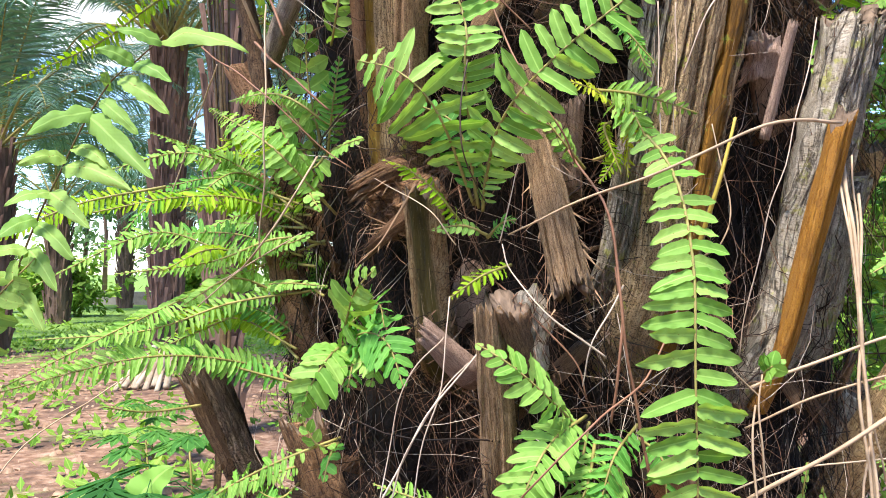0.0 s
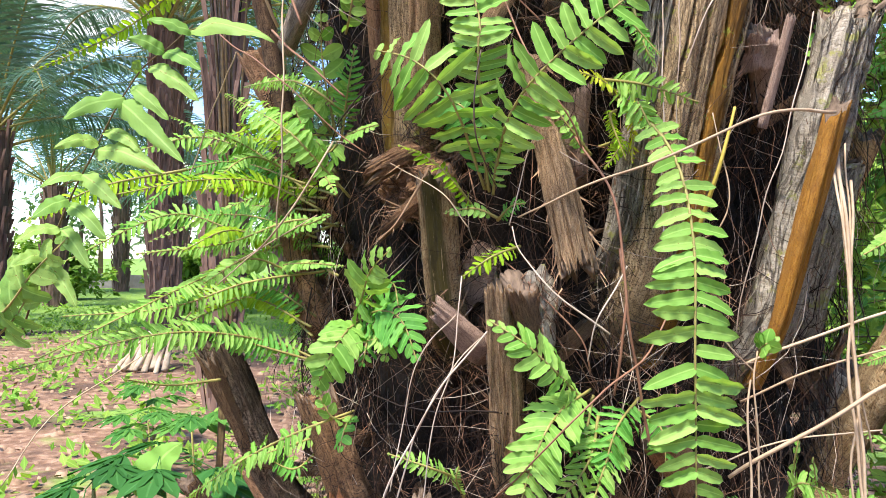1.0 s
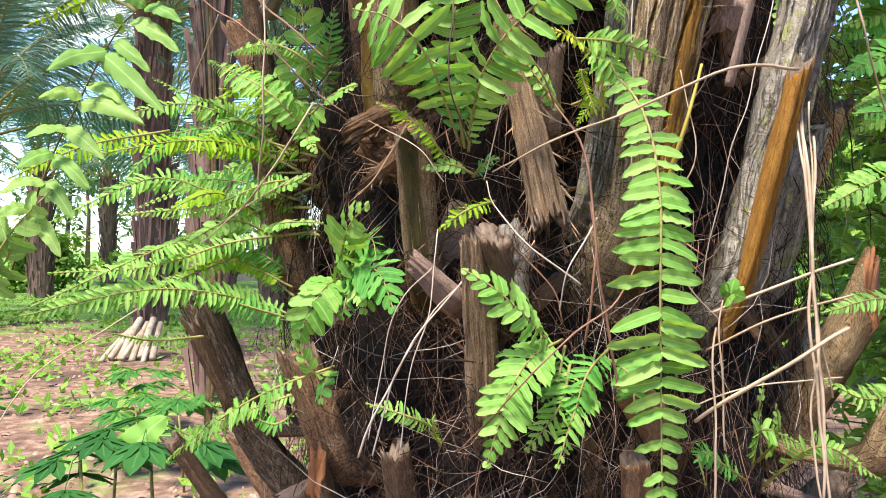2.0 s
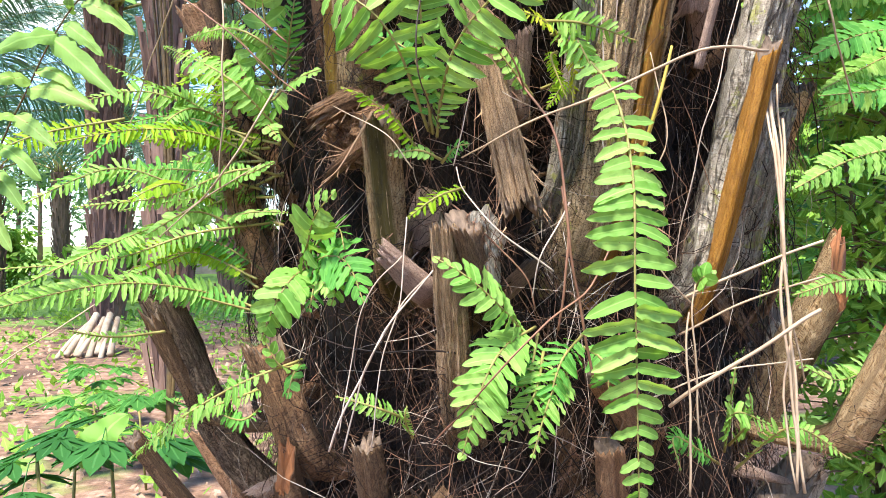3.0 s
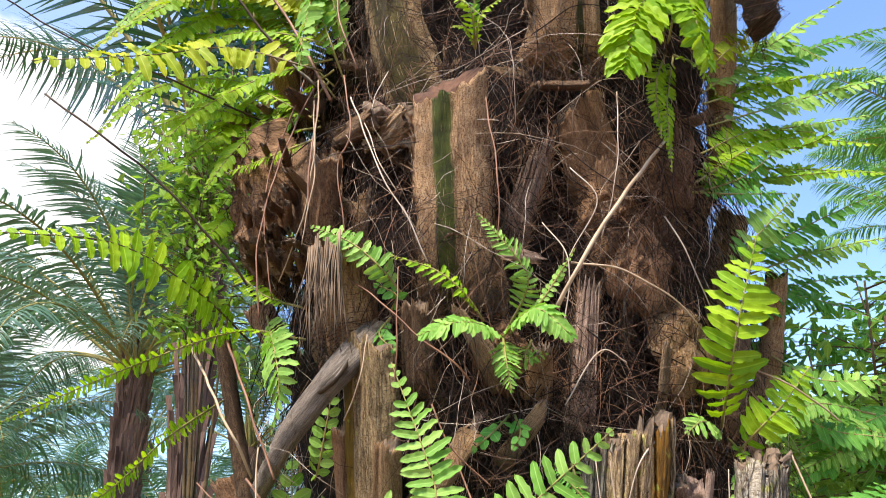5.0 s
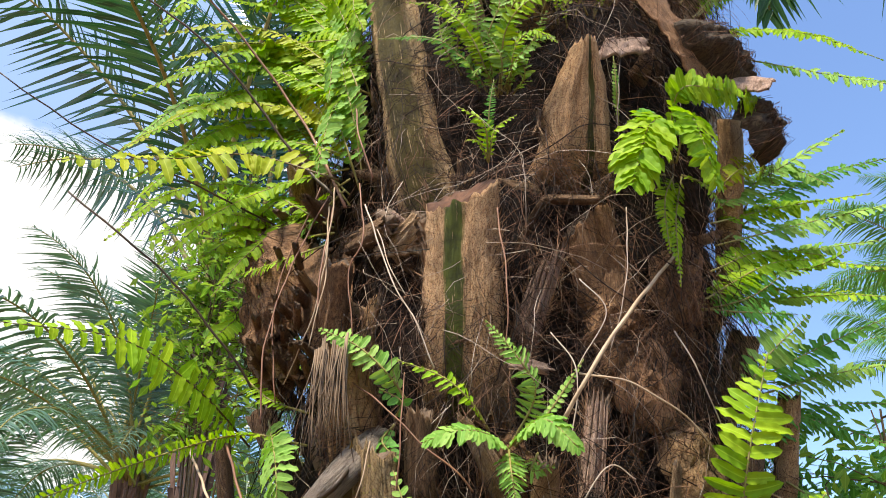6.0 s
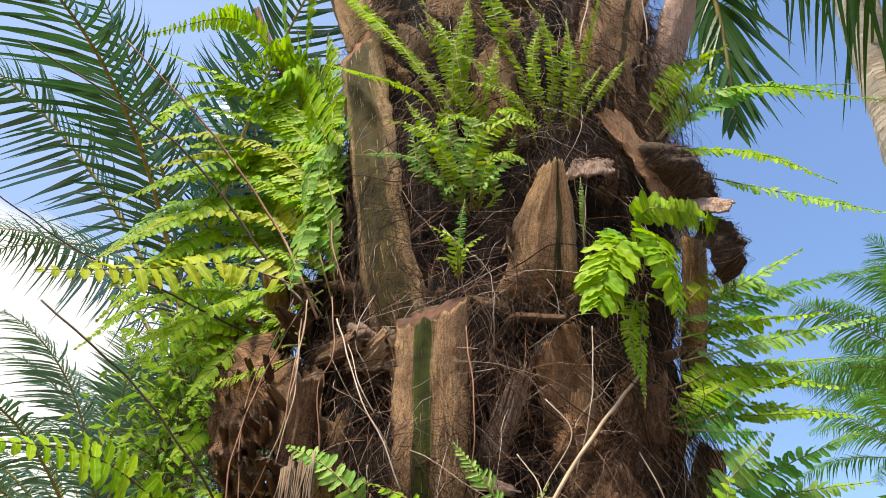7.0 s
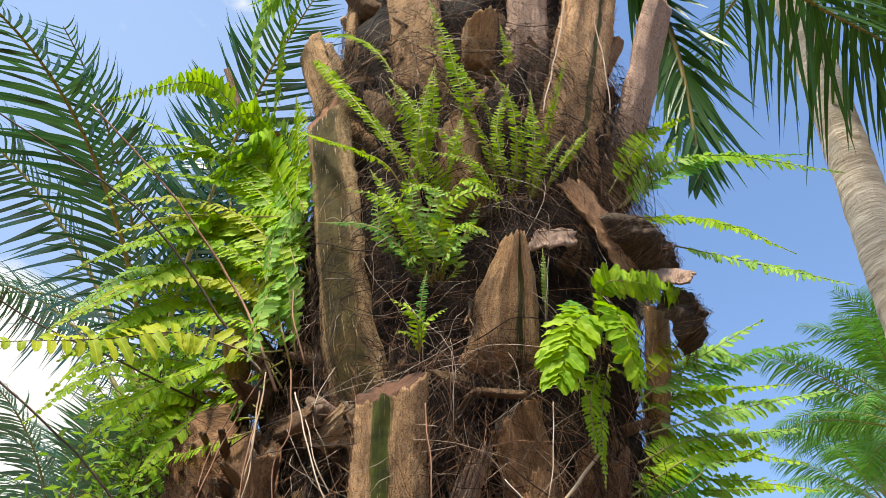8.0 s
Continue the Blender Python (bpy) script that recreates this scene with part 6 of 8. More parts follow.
rib = rib_of(plant, [(-0.58, 1, 1.249), (-0.516, 0.95, 1.361), (-0.47, 0.92, 1.433), (-0.44, 0.9, 1.469), (-0.401, 0.88, 1.525), (-0.366, 0.87, 1.569), (-0.337, 0.86, 1.585), (-0.306, 0.86, 1.613)], 0.0016)
single_leaf(rib, (-0.308, 0.86, 1.605), (-0.343, 0.83, 1.62), 0.026, "pale")
single_leaf(rib, (-0.309, 0.86, 1.606), (-0.215, 0.84, 1.609), 0.033, "pale")
single_leaf(rib, (-0.338, 0.86, 1.583), (-0.37, 0.84, 1.6), 0.023, "pale")
single_leaf(rib, (-0.338, 0.86, 1.583), (-0.291, 0.84, 1.572), 0.026, "pale")
single_leaf(rib, (-0.358, 0.87, 1.572), (-0.296, 0.84, 1.542), 0.028, "pale")
single_leaf(rib, (-0.392, 0.88, 1.538), (-0.438, 0.84, 1.518), 0.03, "pale")
single_leaf(rib, (-0.377, 0.88, 1.559), (-0.367, 0.86, 1.579), 0.018, "pale")
single_leaf(rib, (-0.398, 0.88, 1.53), (-0.316, 0.85, 1.486), 0.034, "pale")
single_leaf(rib, (-0.383, 0.88, 1.55), (-0.336, 0.86, 1.521), 0.024, "pale")
single_leaf(rib, (-0.426, 0.89, 1.483), (-0.455, 0.85, 1.486), 0.027, "pale")
single_leaf(rib, (-0.43, 0.89, 1.477), (-0.345, 0.86, 1.466), 0.032, "pale")
single_leaf(rib, (-0.419, 0.89, 1.499), (-0.371, 0.87, 1.483), 0.025, "pale")
single_leaf(rib, (-0.456, 0.91, 1.451), (-0.48, 0.87, 1.442), 0.026, "pale")
single_leaf(rib, (-0.457, 0.91, 1.448), (-0.396, 0.88, 1.428), 0.029, "pale")
single_leaf(rib, (-0.475, 0.92, 1.418), (-0.498, 0.88, 1.41), 0.029, "pale")
single_leaf(rib, (-0.477, 0.92, 1.416), (-0.418, 0.89, 1.393), 0.028, "pale")
single_leaf(rib, (-0.5, 0.94, 1.388), (-0.526, 0.9, 1.38), 0.03, "pale")
single_leaf(rib, (-0.501, 0.94, 1.385), (-0.446, 0.91, 1.358), 0.029, "pale")
single_leaf(rib, (-0.519, 0.95, 1.355), (-0.538, 0.91, 1.348), 0.03, "pale")
single_leaf(rib, (-0.521, 0.95, 1.348), (-0.471, 0.92, 1.31), 0.029, "pale")
frond(plant, [(-0.669, 1, 1.318), (-0.585, 0.95, 1.278), (-0.518, 0.92, 1.335), (-0.477, 0.92, 1.376)], 0.091, "pale", pitch=0.26, fat=1.0, gaps=0.1, face=(0.2,-1,0.2))
frond(plant, [(-0.652, 1, 1.215), (-0.563, 0.95, 1.271), (-0.529, 0.94, 1.321)], 0.078, "pale", pitch=0.26, fat=1.0, gaps=0.1, face=(0.2,-1,0.2))
plant = fern((-0.398, 1.383, 1.875), "long narrow fern fronds reaching out from the trunk")
frond(plant, [(-0.398, 1.383, 1.881), (-0.443, 1.2, 1.775), (-0.492, 1.1, 1.678), (-0.569, 1, 1.594)], 0.043, "lime", pitch=0.22, roll=55)
frond(plant, [(-0.212, 1.198, 1.939), (-0.348, 1.256, 1.978), (-0.483, 1.15, 1.894), (-0.635, 1, 1.763)], 0.05, "lime", pitch=0.2, roll=50)
frond(plant, [(-0.213, 1.199, 1.998), (-0.289, 1.216, 2.029), (-0.357, 1.273, 2.094), (-0.451, 1.342, 2.152)], 0.047, "lime", pitch=0.2, roll=40)
frond(plant, [(-0.309, 1.31, 2.024), (-0.251, 1.137, 1.891), (-0.237, 1.108, 1.815), (-0.252, 1.124, 1.758)], 0.09, "fresh", pitch=0.17)
frond(plant, [(-0.172, 1.185, 1.562), (-0.259, 1.177, 1.619), (-0.401, 1.381, 1.656)], 0.035, "fresh", pitch=0.17)
frond(plant, [(-0.364, 1.407, 2.004), (-0.425, 1.25, 2.053), (-0.528, 1.1, 2.094), (-0.664, 0.95, 2.056)], 0.112, "lime", pitch=0.2, fat=0.9, dark=True, gaps=0.15, sweep=-15, face=(0,-1,0.3))
plant = fern((0.125, 1.013, 1.877), "light green fern rosette between leaf bases")
frond(plant, [(-0.028, 1.063, 1.963), (-0.066, 1.026, 2.004), (-0.116, 1.03, 2.052), (-0.187, 1.065, 2.1)], 0.065, "fresh", pitch=0.18, face=(0,-1,0.2))
frond(plant, [(0.097, 1.027, 1.906), (0.066, 0.981, 1.938), (0.024, 0.981, 1.977), (-0.047, 0.985, 2.007)], 0.049, "lime", pitch=0.2, face=(0,-0.7,0.7))
frond(plant, [(0.123, 1.013, 1.873), (0.087, 0.947, 1.875), (0.046, 0.925, 1.871), (0, 0.926, 1.856)], 0.063, "fresh", pitch=0.10, fat=1.8, blunt=0.4, face=(0.1,-0.8,0.7))
frond(plant, [(0.123, 1.013, 1.873), (0.151, 0.951, 1.887), (0.176, 0.92, 1.884), (0.213, 0.911, 1.842)], 0.07, "fresh", pitch=0.10, fat=1.8, blunt=0.4, face=(0,-0.8,0.6))
frond(plant, [(0.127, 1.013, 1.877), (0.165, 0.97, 1.944), (0.14, 0.941, 1.988), (0.092, 0.936, 2.051)], 0.057, "fresh", pitch=0.13, fat=1.1, face=(0.5,-1,0.2))
frond(plant, [(0.125, 1.013, 1.873), (0.122, 0.953, 1.824), (0.126, 0.942, 1.771)], 0.053, "fresh", pitch=0.12, fat=1.1)
frond(plant, [(0.134, 1.012, 1.877), (0.177, 0.98, 1.91), (0.209, 0.971, 1.951), (0.242, 0.963, 1.998)], 0.022, "fresh", shape="oval", pitch=0.4)
frond(plant, [(-0.052, 1.075, 1.943), (-0.041, 1.047, 1.962), (-0.078, 1.054, 1.986)], 0.046, "deep", shape="oval", pitch=0.3)
frond(plant, [(-0.053, 1.086, 1.937), (-0.07, 1.062, 1.901), (-0.042, 1.037, 1.864)], 0.045, "deep", shape="oval", pitch=0.3)
frond(plant, [(0.128, 1.033, 1.757), (0.098, 0.996, 1.725), (0.065, 0.992, 1.699)], 0.042, "deep", shape="oval", pitch=0.4)
frond(plant, [(0.136, 1.032, 1.757), (0.139, 0.992, 1.723), (0.124, 0.983, 1.697)], 0.038, "deep", shape="oval", pitch=0.4)
frond(plant, [(0.169, 1.02, 1.869), (0.155, 0.991, 1.834), (0.188, 0.98, 1.838)], 0.043, "fresh")
plant = fern((0.454, 1.075, 1.735), "upright sword fern with broad lime green leaflets")
frond(plant, [(0.465, 1.093, 1.739), (0.466, 1.012, 1.81), (0.488, 0.99, 1.892), (0.551, 1.019, 2.034)], 0.124, "lime", pitch=0.155, start=0.05, sweep=14, face=(0.1,-1,0.3))
frond(plant, [(0.474, 1.087, 1.692), (0.504, 1.035, 1.726), (0.546, 1.04, 1.76), (0.624, 1.093, 1.83)], 0.088, "lime", pitch=0.16, face=(0.1,-1,0.3))
frond(plant, [(0.463, 1.092, 1.729), (0.415, 1.021, 1.735), (0.379, 0.995, 1.714)], 0.06, "fresh")
frond(plant, [(0.55, 1.175, 2.008), (0.612, 1.168, 2.091), (0.75, 1.246, 2.218)], 0.088, "fresh", pitch=0.18)
frond(plant, [(0.492, 1.111, 1.695), (0.474, 1.063, 1.628), (0.444, 1.035, 1.61)], 0.052, "fresh", shape="oval", pitch=0.3)
frond(plant, [(0.473, 1.098, 1.721), (0.495, 1.053, 1.677), (0.545, 1.064, 1.694)], 0.053, "lime")
plant = fern((0.497, 1.153, 2.191), "green sword ferns spreading from a hollow in the trunk")
frond(plant, [(0.498, 1.154, 2.197), (0.656, 1.23, 2.294), (0.778, 1.219, 2.314), (0.818, 1.164, 2.316)], 0.08, "fresh", pitch=0.18)
frond(plant, [(0.497, 1.153, 2.191), (0.677, 1.27, 2.265), (0.806, 1.174, 2.226)], 0.075, "fresh", pitch=0.18)
frond(plant, [(0.489, 1.147, 2.182), (0.573, 1.141, 2.17), (0.736, 1.263, 2.228)], 0.064, "deep", pitch=0.18)
frond(plant, [(0.51, 1.164, 2.185), (0.621, 1.191, 2.23), (0.751, 1.253, 2.336)], 0.061, "deep", pitch=0.18)
frond(plant, [(0.578, 1.205, 2.053), (0.776, 1.3, 2.17), (0.9, 1.2, 2.2)], 0.091, "deep", pitch=0.16, face=(0,-1,0.6))
frond(plant, [(0.592, 1.223, 2.037), (0.815, 1.35, 2.135), (0.932, 1.25, 2.122)], 0.092, "fresh", pitch=0.16, face=(0,-1,0.6))
frond(plant, [(0.585, 1.214, 2.011), (0.81, 1.4, 2.048), (0.882, 1.3, 1.963)], 0.088, "deep", pitch=0.16, face=(0,-1,0.6))
frond(plant, [(0.585, 1.214, 1.945), (0.867, 1.5, 2.123), (1.015, 1.45, 2.111)], 0.094, "deep", pitch=0.16, face=(0,-1,0.6))
frond(plant, [(0.509, 1.128, 2.474), (0.442, 1.018, 2.292), (0.421, 0.991, 2.139)], 0.039, "lime", pitch=0.25)
frond(plant, [(0.657, 1.308, 1.906), (0.731, 1.3, 1.856), (0.859, 1.3, 1.851)], 0.086, "fresh", pitch=0.18, face=(0,-1,0.6))
frond(plant, [(0.626, 1.254, 1.848), (0.716, 1.3, 1.77), (0.837, 1.3, 1.744)], 0.083, "deep", pitch=0.18, face=(0,-1,0.6))
plant = fern((0.103, 1.063, 2.921), "dense yellow-green fern clump growing up the trunk")
frond(plant, [(0.083, 1.069, 2.897), (0.029, 1.005, 2.933), (-0.067, 1.026, 3.01), (-0.233, 1.181, 3.253)], 0.04, "lime", pitch=0.2, roll=50)
frond(plant, [(0.089, 1.067, 2.925), (0.04, 1.003, 2.989), (-0.067, 1.04, 3.223), (-0.266, 1.417, 3.937)], 0.053, "lime", pitch=0.2, roll=30)
frond(plant, [(0.079, 1.097, 3.28), (-0.003, 1.073, 3.46), (-0.114, 1.165, 3.681), (-0.256, 1.421, 4.037)], 0.045, "lime", pitch=0.2, roll=40)
frond(plant, [(0.273, 1.05, 3.013), (0.217, 0.973, 3.153), (0.184, 0.95, 3.308), (0.132, 0.947, 3.541)], 0.054, "lime", pitch=0.2)
frond(plant, [(0.32, 1.053, 3.081), (0.26, 0.98, 3.165), (0.192, 0.968, 3.285), (0.117, 0.978, 3.375)], 0.04, "lime", pitch=0.21)
frond(plant, [(0.327, 1.056, 2.886), (0.34, 0.986, 3.005), (0.328, 0.962, 3.146), (0.287, 0.95, 3.23)], 0.038, "lime", pitch=0.2)
frond(plant, [(0.359, 1.063, 2.866), (0.377, 0.993, 2.955), (0.383, 0.972, 3.053), (0.383, 0.96, 3.172)], 0.039, "lime", pitch=0.2)
frond(plant, [(0.345, 1.06, 2.862), (0.302, 0.992, 2.931), (0.294, 0.971, 3.046), (0.331, 0.962, 3.191)], 0.038, "lime", pitch=0.2)
frond(plant, [(0.325, 1.051, 3.384), (0.347, 0.992, 3.355), (0.329, 0.97, 3.466)], 0.034, "lime", pitch=0.2)
frond(plant, [(0.398, 1.073, 2.905), (0.448, 1.014, 2.962), (0.542, 1.016, 3.109)], 0.03, "lime", pitch=0.2)
frond(plant, [(0.358, 1.063, 2.857), (0.398, 1.009, 2.935), (0.465, 1.006, 3.055)], 0.029, "lime", pitch=0.2)
frond(plant, [(0.109, 1.071, 2.9), (0.127, 0.997, 3.027), (0.092, 0.989, 3.121), (0.031, 1.008, 3.263)], 0.043, "lime", pitch=0.2)
frond(plant, [(0.136, 1.063, 2.894), (0.106, 0.99, 2.979), (0.119, 0.96, 3.108), (0.145, 0.957, 3.247)], 0.042, "lime", pitch=0.2)
frond(plant, [(0.162, 1.058, 2.899), (0.184, 0.974, 2.944), (0.212, 0.952, 3.062)], 0.037, "lime", pitch=0.2)
frond(plant, [(0.238, 1.05, 2.839), (0.248, 0.99, 2.888), (0.171, 0.967, 2.994), (0.106, 0.972, 3.048)], 0.041, "lime", pitch=0.2)
frond(plant, [(0.276, 1.051, 2.824), (0.259, 0.98, 2.878), (0.208, 0.962, 2.912), (0.105, 0.959, 2.932)], 0.04, "lime", pitch=0.2)
frond(plant, [(0.136, 1.073, 2.888), (0.05, 1.044, 3.041), (-0.011, 1.048, 3.165)], 0.047, "lime", pitch=0.21, roll=23)
frond(plant, [(0.118, 1.08, 2.935), (0.087, 1.032, 3.094), (0.023, 1.033, 3.236)], 0.048, "lime", pitch=0.21, roll=-22, fine=True)
frond(plant, [(0.162, 1.067, 2.829), (0.13, 1.014, 2.91), (0.09, 0.995, 2.953)], 0.035, "lime", pitch=0.21, roll=9)
frond(plant, [(0.087, 1.089, 2.924), (0.139, 1.016, 3.115), (0.15, 0.987, 3.292)], 0.045, "lime", pitch=0.21, roll=20)
frond(plant, [(0.318, 1.065, 2.861), (0.356, 1.008, 3.005), (0.377, 0.98, 3.107)], 0.042, "lime", pitch=0.21, roll=10)
frond(plant, [(0.38, 1.077, 2.939), (0.451, 1.029, 3.176), (0.511, 1.011, 3.392)], 0.039, "lime", pitch=0.21, roll=39)
frond(plant, [(0.098, 1.082, 2.833), (0.086, 1.026, 2.904), (0.109, 0.988, 2.92)], 0.045, "lime", pitch=0.21, roll=20)
frond(plant, [(0.298, 1.063, 2.827), (0.272, 1.001, 2.882), (0.202, 0.972, 2.895)], 0.033, "lime", pitch=0.21, roll=-8, fine=True)
frond(plant, [(0.094, 1.084, 2.852), (0.116, 1.021, 3.04), (0.133, 0.989, 3.201)], 0.04, "lime", pitch=0.21, roll=37)
frond(plant, [(0.164, 1.067, 2.829), (0.183, 1.005, 2.953), (0.201, 0.973, 3.041)], 0.034, "lime", pitch=0.21, roll=-36, fine=True)
frond(plant, [(0.287, 1.061, 2.915), (0.296, 1.001, 3.016), (0.274, 0.97, 3.07)], 0.036, "lime", pitch=0.21, roll=-30, fine=True)
frond(plant, [(0.308, 1.064, 2.872), (0.257, 1, 3.052), (0.167, 0.982, 3.219)], 0.037, "lime", pitch=0.21, roll=18)
frond(plant, [(0.181, 1.064, 2.838), (0.143, 1.012, 2.937), (0.108, 0.991, 2.995)], 0.043, "lime", pitch=0.21, roll=-31, fine=True)
frond(plant, [(0.094, 1.085, 2.873), (0.121, 1.018, 3.005), (0.157, 0.981, 3.094)], 0.047, "lime", pitch=0.21, roll=40)
plant = fern((0.133, 1.058, 2.627), "bushy green fern tuft above a cut leaf base")
frond(plant, [(0.131, 1.059, 2.627), (0.083, 0.99, 2.724), (0.021, 0.981, 2.798), (-0.054, 1.008, 2.849)], 0.049, "lime", pitch=0.2)
frond(plant, [(0.139, 1.057, 2.626), (0.154, 0.965, 2.72), (0.211, 0.921, 2.761), (0.282, 0.912, 2.736)], 0.062, "lime", pitch=0.19, roll=20)
frond(plant, [(0.145, 1.056, 2.626), (0.176, 0.972, 2.648), (0.221, 0.94, 2.675), (0.248, 0.93, 2.644)], 0.051, "fresh", pitch=0.19)
frond(plant, [(0.128, 1.059, 2.628), (0.095, 0.996, 2.698), (0.045, 0.994, 2.812), (-0.003, 1.008, 2.915)], 0.045, "lime", pitch=0.2)
frond(plant, [(0.11, 1.064, 2.662), (0.048, 1.011, 2.71), (-0.014, 1.016, 2.749), (-0.119, 1.072, 2.804)], 0.029, "deep", pitch=0.21)
frond(plant, [(0.133, 1.058, 2.627), (0.12, 1.002, 2.737), (0.144, 0.979, 2.818), (0.081, 0.983, 2.847)], 0.06, "fresh", pitch=0.19)
frond(plant, [(0.151, 1.055, 2.633), (0.202, 0.991, 2.697), (0.24, 0.97, 2.778)], 0.044, "fresh", pitch=0.2)
frond(plant, [(0.145, 1.056, 2.626), (0.143, 0.996, 2.668), (0.113, 0.993, 2.745)], 0.053, "fresh", pitch=0.2)
frond(plant, [(0.157, 1.054, 2.624), (0.166, 0.993, 2.666), (0.179, 0.983, 2.738)], 0.052, "fresh", pitch=0.2)
frond(plant, [(0.122, 1.061, 2.628), (0.072, 1.013, 2.68), (0.036, 1.015, 2.713)], 0.044, "deep", pitch=0.2)
frond(plant, [(0.139, 1.057, 2.618), (0.108, 1.013, 2.658), (0.085, 1.008, 2.629)], 0.044, "fresh", pitch=0.2)
frond(plant, [(0.169, 1.053, 2.624), (0.189, 1.001, 2.627), (0.178, 0.992, 2.681)], 0.044, "fresh", pitch=0.2)
frond(plant, [(0.11, 1.008, 2.414), (0.101, 0.959, 2.464), (0.053, 0.94, 2.49)], 0.043, "lime", pitch=0.21)
frond(plant, [(0.11, 1.008, 2.414), (0.122, 0.956, 2.449), (0.16, 0.932, 2.464)], 0.035, "lime", pitch=0.21)
frond(plant, [(0.11, 1.008, 2.414), (0.112, 0.968, 2.498), (0.123, 0.958, 2.574)], 0.026, "deep", pitch=0.2)
frond(plant, [(0.11, 1.008, 2.414), (0.091, 0.971, 2.433), (0.065, 0.956, 2.422)], 0.028, "lime", pitch=0.2)
frond(plant, [(0.372, 1.045, 2.534), (0.369, 1.011, 2.595), (0.37, 0.998, 2.677)], 0.019, "fresh", shape="oval", pitch=0.4)
plant = fern((0.469, 1.081, 2.439), "bright broad fern rosette on the trunk")
frond(plant, [(0.481, 1.086, 2.471), (0.445, 0.988, 2.492), (0.391, 0.928, 2.428), (0.341, 0.908, 2.287)], 0.128, "lime", pitch=0.10, roll=10, fat=1.9, blunt=0.5)
frond(plant, [(0.488, 1.09, 2.474), (0.501, 1.014, 2.528), (0.499, 0.971, 2.451), (0.51, 0.972, 2.341)], 0.108, "lime", pitch=0.10, fat=1.9, blunt=0.5)
frond(plant, [(0.474, 1.082, 2.468), (0.483, 1.002, 2.577), (0.557, 1.008, 2.598), (0.719, 1.132, 2.66)], 0.081, "lime", pitch=0.11, fat=1.9, blunt=0.5, roll=40)
frond(plant, [(0.476, 1.085, 2.442), (0.424, 1.008, 2.322), (0.411, 0.986, 2.201)], 0.046, "lime", pitch=0.2)
frond(plant, [(0.498, 1.098, 2.452), (0.523, 1.058, 2.396), (0.556, 1.063, 2.328)], 0.044, "lime", pitch=0.2)
frond(plant, [(0.456, 1.074, 2.434), (0.39, 1.003, 2.381), (0.37, 0.988, 2.332)], 0.053, "deep")
frond(plant, [(0.479, 1.083, 2.497), (0.451, 1.033, 2.544), (0.395, 0.99, 2.521)], 0.067, "deep")
plant = fern((0.613, 1.176, 2.957), "arching green fern fronds against the sky")
frond(plant, [(0.628, 1.188, 2.99), (0.817, 1.279, 3.256), (0.997, 1.25, 3.281), (1.211, 1.1, 3.057)], 0.102, "fresh", pitch=0.15, roll=20)
frond(plant, [(0.594, 1.154, 3.005), (0.694, 1.164, 3.182), (0.829, 1.276, 3.402), (0.903, 1.188, 3.386)], 0.088, "lime", pitch=0.18)
frond(plant, [(0.655, 1.215, 3.027), (0.788, 1.303, 3.245), (0.869, 1.227, 3.334)], 0.086, "lime", pitch=0.18)
frond(plant, [(0.583, 1.154, 2.887), (0.806, 1.277, 3.051), (0.911, 1.2, 2.952), (1.027, 1.15, 2.816)], 0.083, "lime", pitch=0.16, face=(0,-1,0.6))
frond(plant, [(0.693, 1.255, 3.1), (0.97, 1.3, 3.311), (1.233, 1.2, 3.244)], 0.096, "deep", pitch=0.16, face=(0,-1,0.6))
frond(plant, [(0.77, 1.308, 2.985), (0.996, 1.3, 2.916), (1.178, 1.2, 2.764)], 0.085, "fresh", pitch=0.16, face=(0,-1,0.6))
frond(plant, [(0.587, 1.219, 2.444), (0.756, 1.3, 2.594), (0.915, 1.2, 2.655)], 0.098, "fresh", pitch=0.16, face=(0,-1,0.6))
frond(plant, [(0.581, 1.214, 2.414), (0.802, 1.35, 2.548), (0.927, 1.2, 2.481)], 0.098, "lime", pitch=0.16, face=(0,-1,0.6))
frond(plant, [(0.588, 1.229, 2.369), (0.833, 1.3, 2.474), (1.024, 1.2, 2.468)], 0.093, "fresh", pitch=0.16, face=(0,-1,0.6))
frond(plant, [(0.481, 1.116, 2.171), (0.721, 1.25, 2.343), (0.875, 1.15, 2.269)], 0.088, "lime", pitch=0.16, face=(0,-1,0.6))
frond(plant, [(0.614, 1.26, 2.399), (0.945, 1.45, 2.704), (1.222, 1.4, 2.756)], 0.097, "deep", pitch=0.16, face=(0,-1,0.6))
frond(plant, [(0.712, 1.336, 2.531), (0.753, 1.304, 2.604), (0.785, 1.277, 2.676)], 0.064, "lime", pitch=0.2)
frond(plant, [(0.594, 1.223, 2.474), (0.617, 1.156, 2.49), (0.769, 1.292, 2.661)], 0.063, "yellow", pitch=0.2)
frond(plant, [(0.554, 1.199, 2.29), (0.696, 1.264, 2.376), (0.811, 1.229, 2.346)], 0.089, "lime", pitch=0.17)
frond(plant, [(0.439, 1.09, 2.39), (0.429, 1.034, 2.285), (0.441, 1.033, 2.196)], 0.033, "fresh", pitch=0.25)
frond(plant, [(0.718, 1.336, 2.624), (0.869, 1.4, 2.704), (0.941, 1.35, 2.606)], 0.092, "fresh", pitch=0.16, face=(0,-1,0.6))
frond(plant, [(0.682, 1.355, 2.425), (0.865, 1.4, 2.465), (0.975, 1.3, 2.427)], 0.098, "fresh", pitch=0.16, face=(0,-1,0.6))
frond(plant, [(0.574, 1.209, 2.259), (0.812, 1.35, 2.328), (0.948, 1.25, 2.258)], 0.089, "lime", pitch=0.16, face=(0,-1,0.6))
